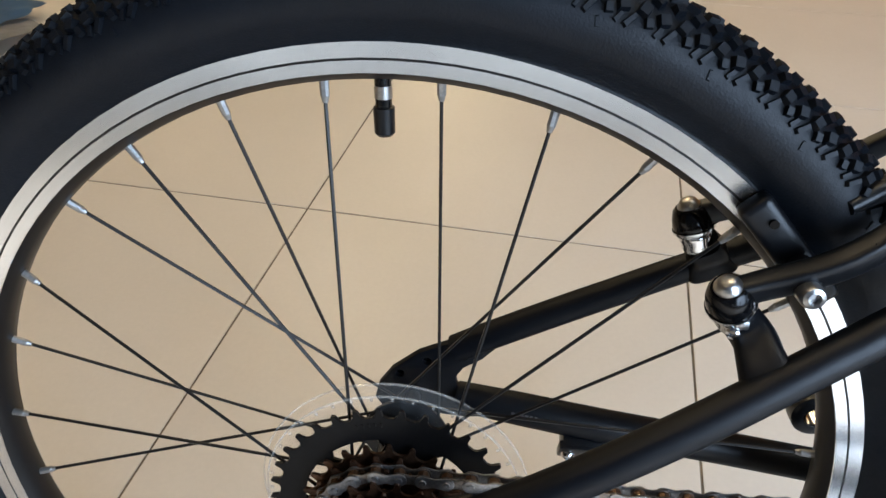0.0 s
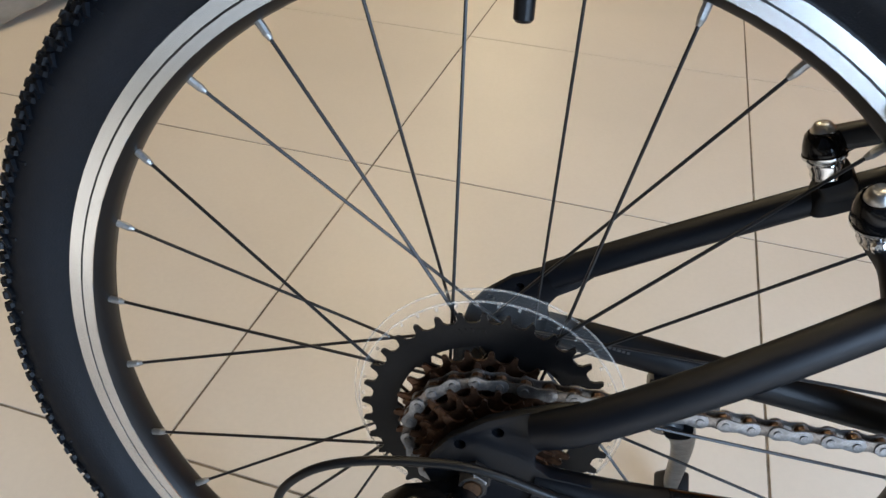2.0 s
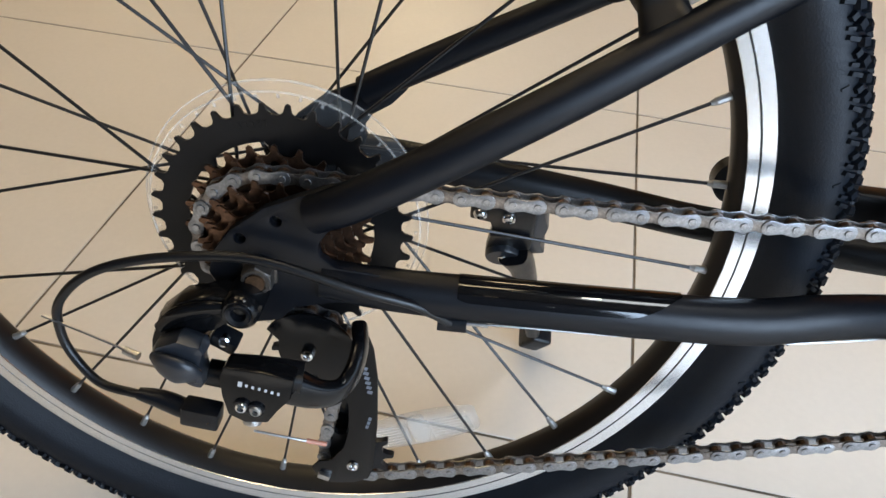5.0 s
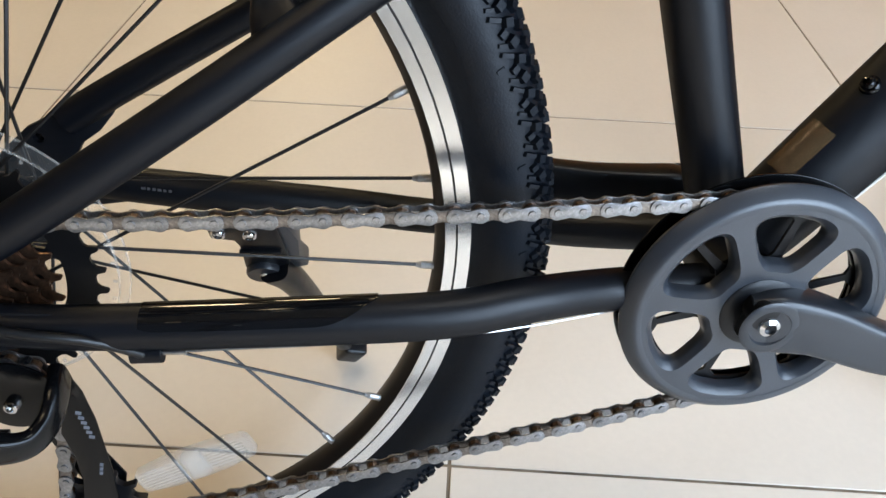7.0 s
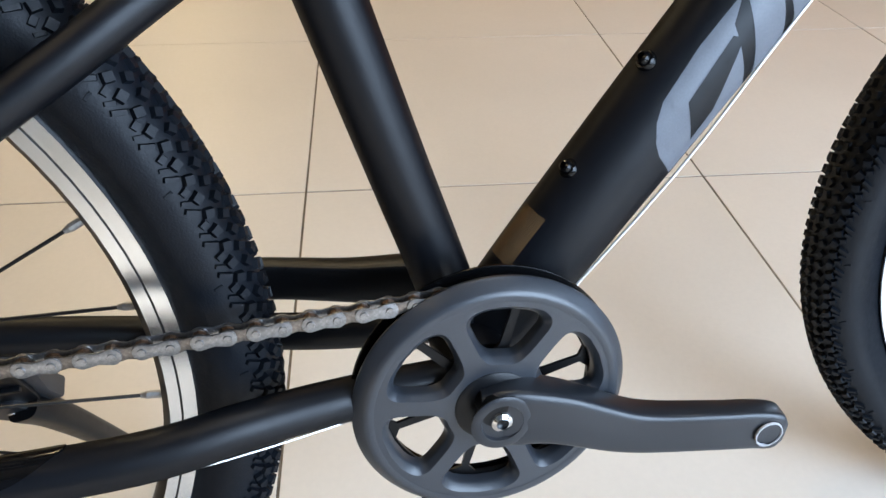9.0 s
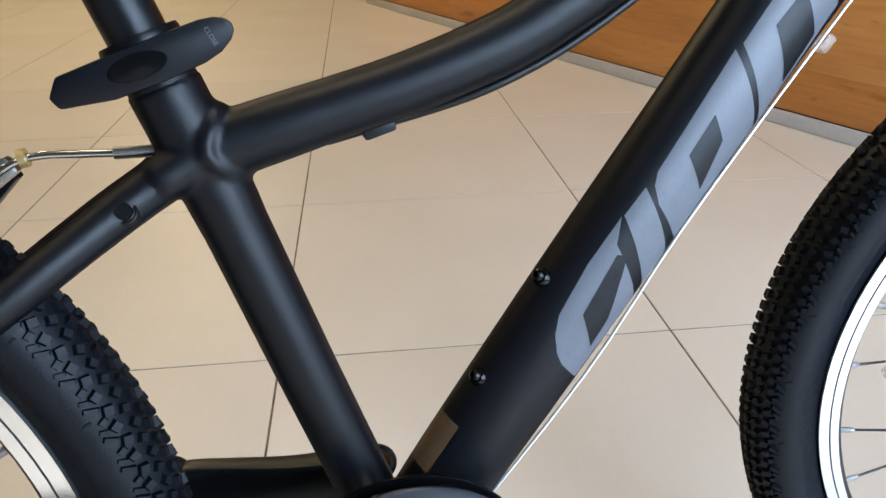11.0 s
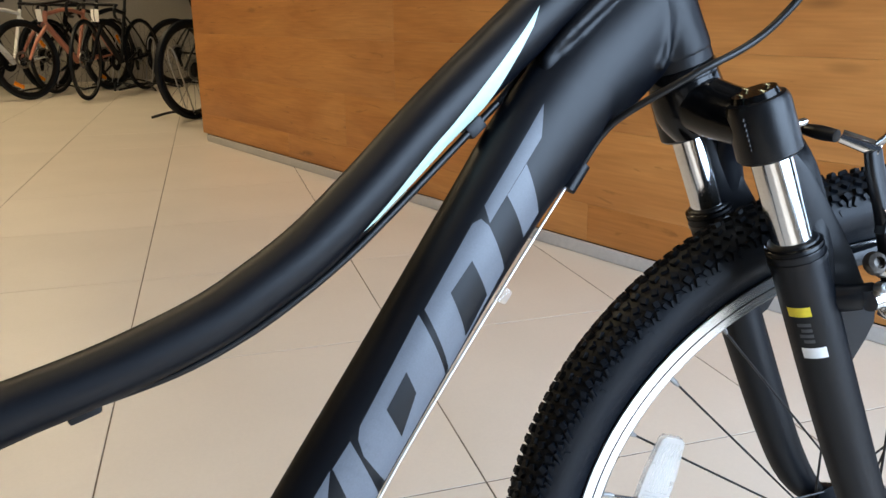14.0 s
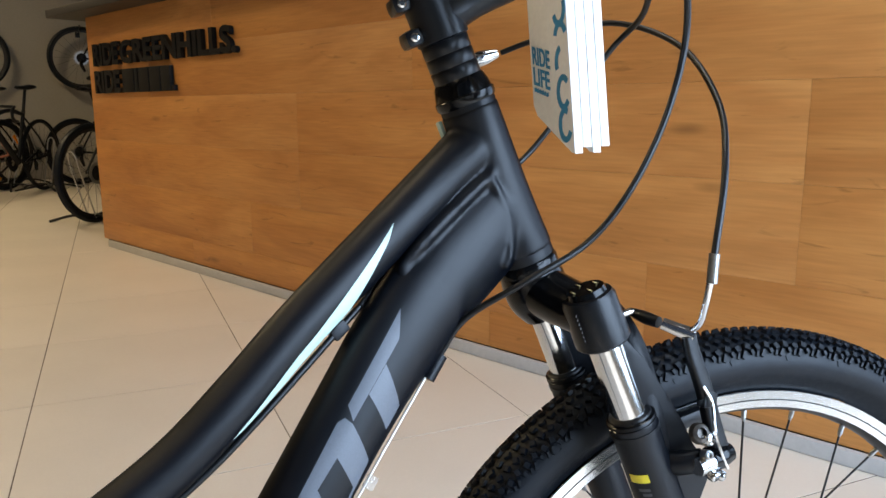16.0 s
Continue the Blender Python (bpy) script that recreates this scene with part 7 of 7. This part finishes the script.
SILVER_FILM = shader("silver_grey_film", (0.42, 0.42, 0.43), 0.20, grain=0.1, grain_scale=40, stain=0.2, stain_scale=6)
BLUE_FILM = shader("blue_grey_film", (0.10, 0.20, 0.36), 0.35, grain=0.1, grain_scale=40, stain=0.15, stain_scale=6)
ob = part("plastic_sheet", crumpled(0.62, 0.60, 0.040, 0.0), SILVER_FILM, None, "crumpled silver plastic wrapping lying on the floor", pose(-1.47, 1.24, 0, 0, 0, -14), sharp=30)
tagged(ob, "", "plastic wrap")
ob = part("plastic_bag", crumpled(0.46, 0.36, 0.030, 4.0), BLUE_FILM, None, "blue plastic bag lying on the silver wrapping", pose(-1.41, 1.44, 0.030, 0, 0, -16), sharp=30)
tagged(ob, "", "plastic bag")


# shopfront window and ceiling lamps
def glazing(name, label, m, width, panes):
    """A glazed opening: mullions, rails and panes; local x along the wall."""
    w = thing(name, label, "window", m)
    w["kind"] = "structure"
    fr = bmesh.new()
    step = (width - 0.06) / panes
    for k in range(panes + 1):
        box((0.06, 0.10, 2.47), (-width / 2 + 0.03 + k * step, 0, 1.235), 0.004, bm=fr)
    for z in (0.03, 2.44):
        box((width, 0.098, 0.06), (0, 0, z), 0.004, bm=fr)
    part("window_frame", fr, SATIN, w, "dark aluminium window frame")
    for k in range(panes):
        p = part("pane", box((step - 0.08, 0.008, 2.36), (-width / 2 + 0.03 + (k + 0.5) * step, 0.0, 1.235)), CLEAR, w)
        p.visible_shadow = False


def shopfront():
    glazing("window_1", "wide shopfront window letting in daylight", Matrix.Translation((1.25, -1.60, 0.17)), 5.94, 4)
    glazing("window_2", "unseen side window added for daylight from the right", Matrix.Translation((4.40, -0.35, 0.17)) @ pose(0, 0, 0, 0, 0, 90), 2.10, 2)


shopfront()
for lx, ly, _ in CEILING_LAMPS:
    cl = thing("ceiling_light", "square white recessed ceiling light", "ceiling light", Matrix.Translation((lx, ly, 2.99)), "ceiling lights")
    bm = bmesh.new()
    for sx, sy, wx, wy in ((0, 1, 0.64, 0.03), (0, -1, 0.64, 0.03), (1, 0, 0.03, 0.58), (-1, 0, 0.03, 0.58)):
        box((wx, wy, 0.02), (sx * 0.305, sy * 0.305, 0), 0.003, bm=bm)
    part("frame", bm, WHITE, cl)
    part("diffuser", box((0.57, 0.57, 0.008), (0, 0, 0.004)), LAMP_GLASS, cl, "glowing diffuser")


# ---------------- counter boards and sign ----------------
def counter_boards():
    rng = random.Random(11)
    levels = [0.040, 0.160, 0.395, 0.630, 0.865, 1.100, CTR_HIGH]
    firsts = [0.9, 1.45, 3.78 - 3.9, 1.83 - 1.95, 2.50 - 1.95, 1.2]
    for c in range(6):
        z0, z1 = levels[c], levels[c + 1]
        x = CTR_LEFT
        cut = firsts[c]
        while cut < CTR_LEFT + 0.1:
            cut += 1.95
        while x < CTR_LEFT + CTR_LEN - 0.01:
            end = min(cut, CTR_LEFT + CTR_LEN)
            proud = rng.uniform(-0.0006, 0.0006)
            part("board", box((end - x - 0.0005, 0.020, z1 - z0 - 0.0005), (0, proud * 0.4, 0), 0.0003), WOOD, CTR, "", Matrix.Translation(((x + end) / 2, 0.012, (z0 + z1) / 2)))
            x, cut = end, cut + 1.95
    part("end_panel", box((0.018, 0.56, CTR_HIGH - 0.05), (CTR_LEFT - 0.011, 0.295, CTR_HIGH / 2 + 0.01), 0.0015), WOOD, CTR, "wood end panel")


counter_boards()


def counter_sign():
    """Two rows of heavy raised words on the counter front; the maker's name is kept as plain blocks."""
    sign = thing("wall_sign", "two rows of heavy raised black lettering on the counter front", "sign", COUNTER)
    for z0, z1 in ((1.042, 1.162), (0.892, 1.015)):
        lettering("RIDE", -0.085, z0, 0.332, z1 - z0, 0.022, SIGN_BLACK, sign, heavy=0.035)
    lettering("GREENHILLS.", 0.272, 1.042, 1.165, 0.120, 0.022, SIGN_BLACK, sign, heavy=0.035)
    x = 0.280
    for w in (0.150, 0.045, 0.125, 0.125, 0.110):
        part("letter_block", box((w - 0.012, 0.022, 0.123), (x + w / 2 - 0.006, -0.0115, 0.9535), 0.004), SIGN_BLACK, sign)
        x += w
    part("letter_block", box((0.024, 0.022, 0.028), (x + 0.010, -0.0115, 0.906), 0.002), SIGN_BLACK, sign)


counter_sign()


# ---------------- floor tiles ----------------
def floor_tiles():
    """Porcelain tiles with recessed joints: the near ones single, the far ones joined."""
    gap, thick = 0.0032, 0.0040
    side = TILE_SIDE - gap
    proto = None
    far = bmesh.new()
    c, s = math.cos(GRID_TURN), math.sin(GRID_TURN)
    rng = random.Random(3)
    for i in range(-13, 14):
        for j in range(-15, 12):
            u, v = i + 0.5, j + 0.5
            x, y = GRID_AT.x + TILE_SIDE * (u * c + v * s), GRID_AT.y + TILE_SIDE * (u * s - v * c)
            if not (-5.6 < x < 4.4 and -1.65 < y < 9.6):
                continue
            m = Matrix.Translation((x, y, -0.0020 + rng.uniform(-0.00015, 0.00015))) @ Matrix.Rotation(GRID_TURN, 4, "Z")
            if -3.2 < x < 3.2 and -0.8 < y < 7.5:
                if proto is None:
                    proto = part("tile", box((side, side, thick), (0, 0, 0), 0.0004, segments=1), TILE, FLOOR, "", FLOOR.matrix_world.inverted() @ m)
                else:
                    copy_part(proto, FLOOR, m)
            else:
                box((side, side, thick), m.translation, 0.0, Matrix.Rotation(GRID_TURN, 3, "Z"), far)
    part("far_tiles", far, TILE, FLOOR, "beige tiles in the far parts of the shop", kind="stuff")


floor_tiles()
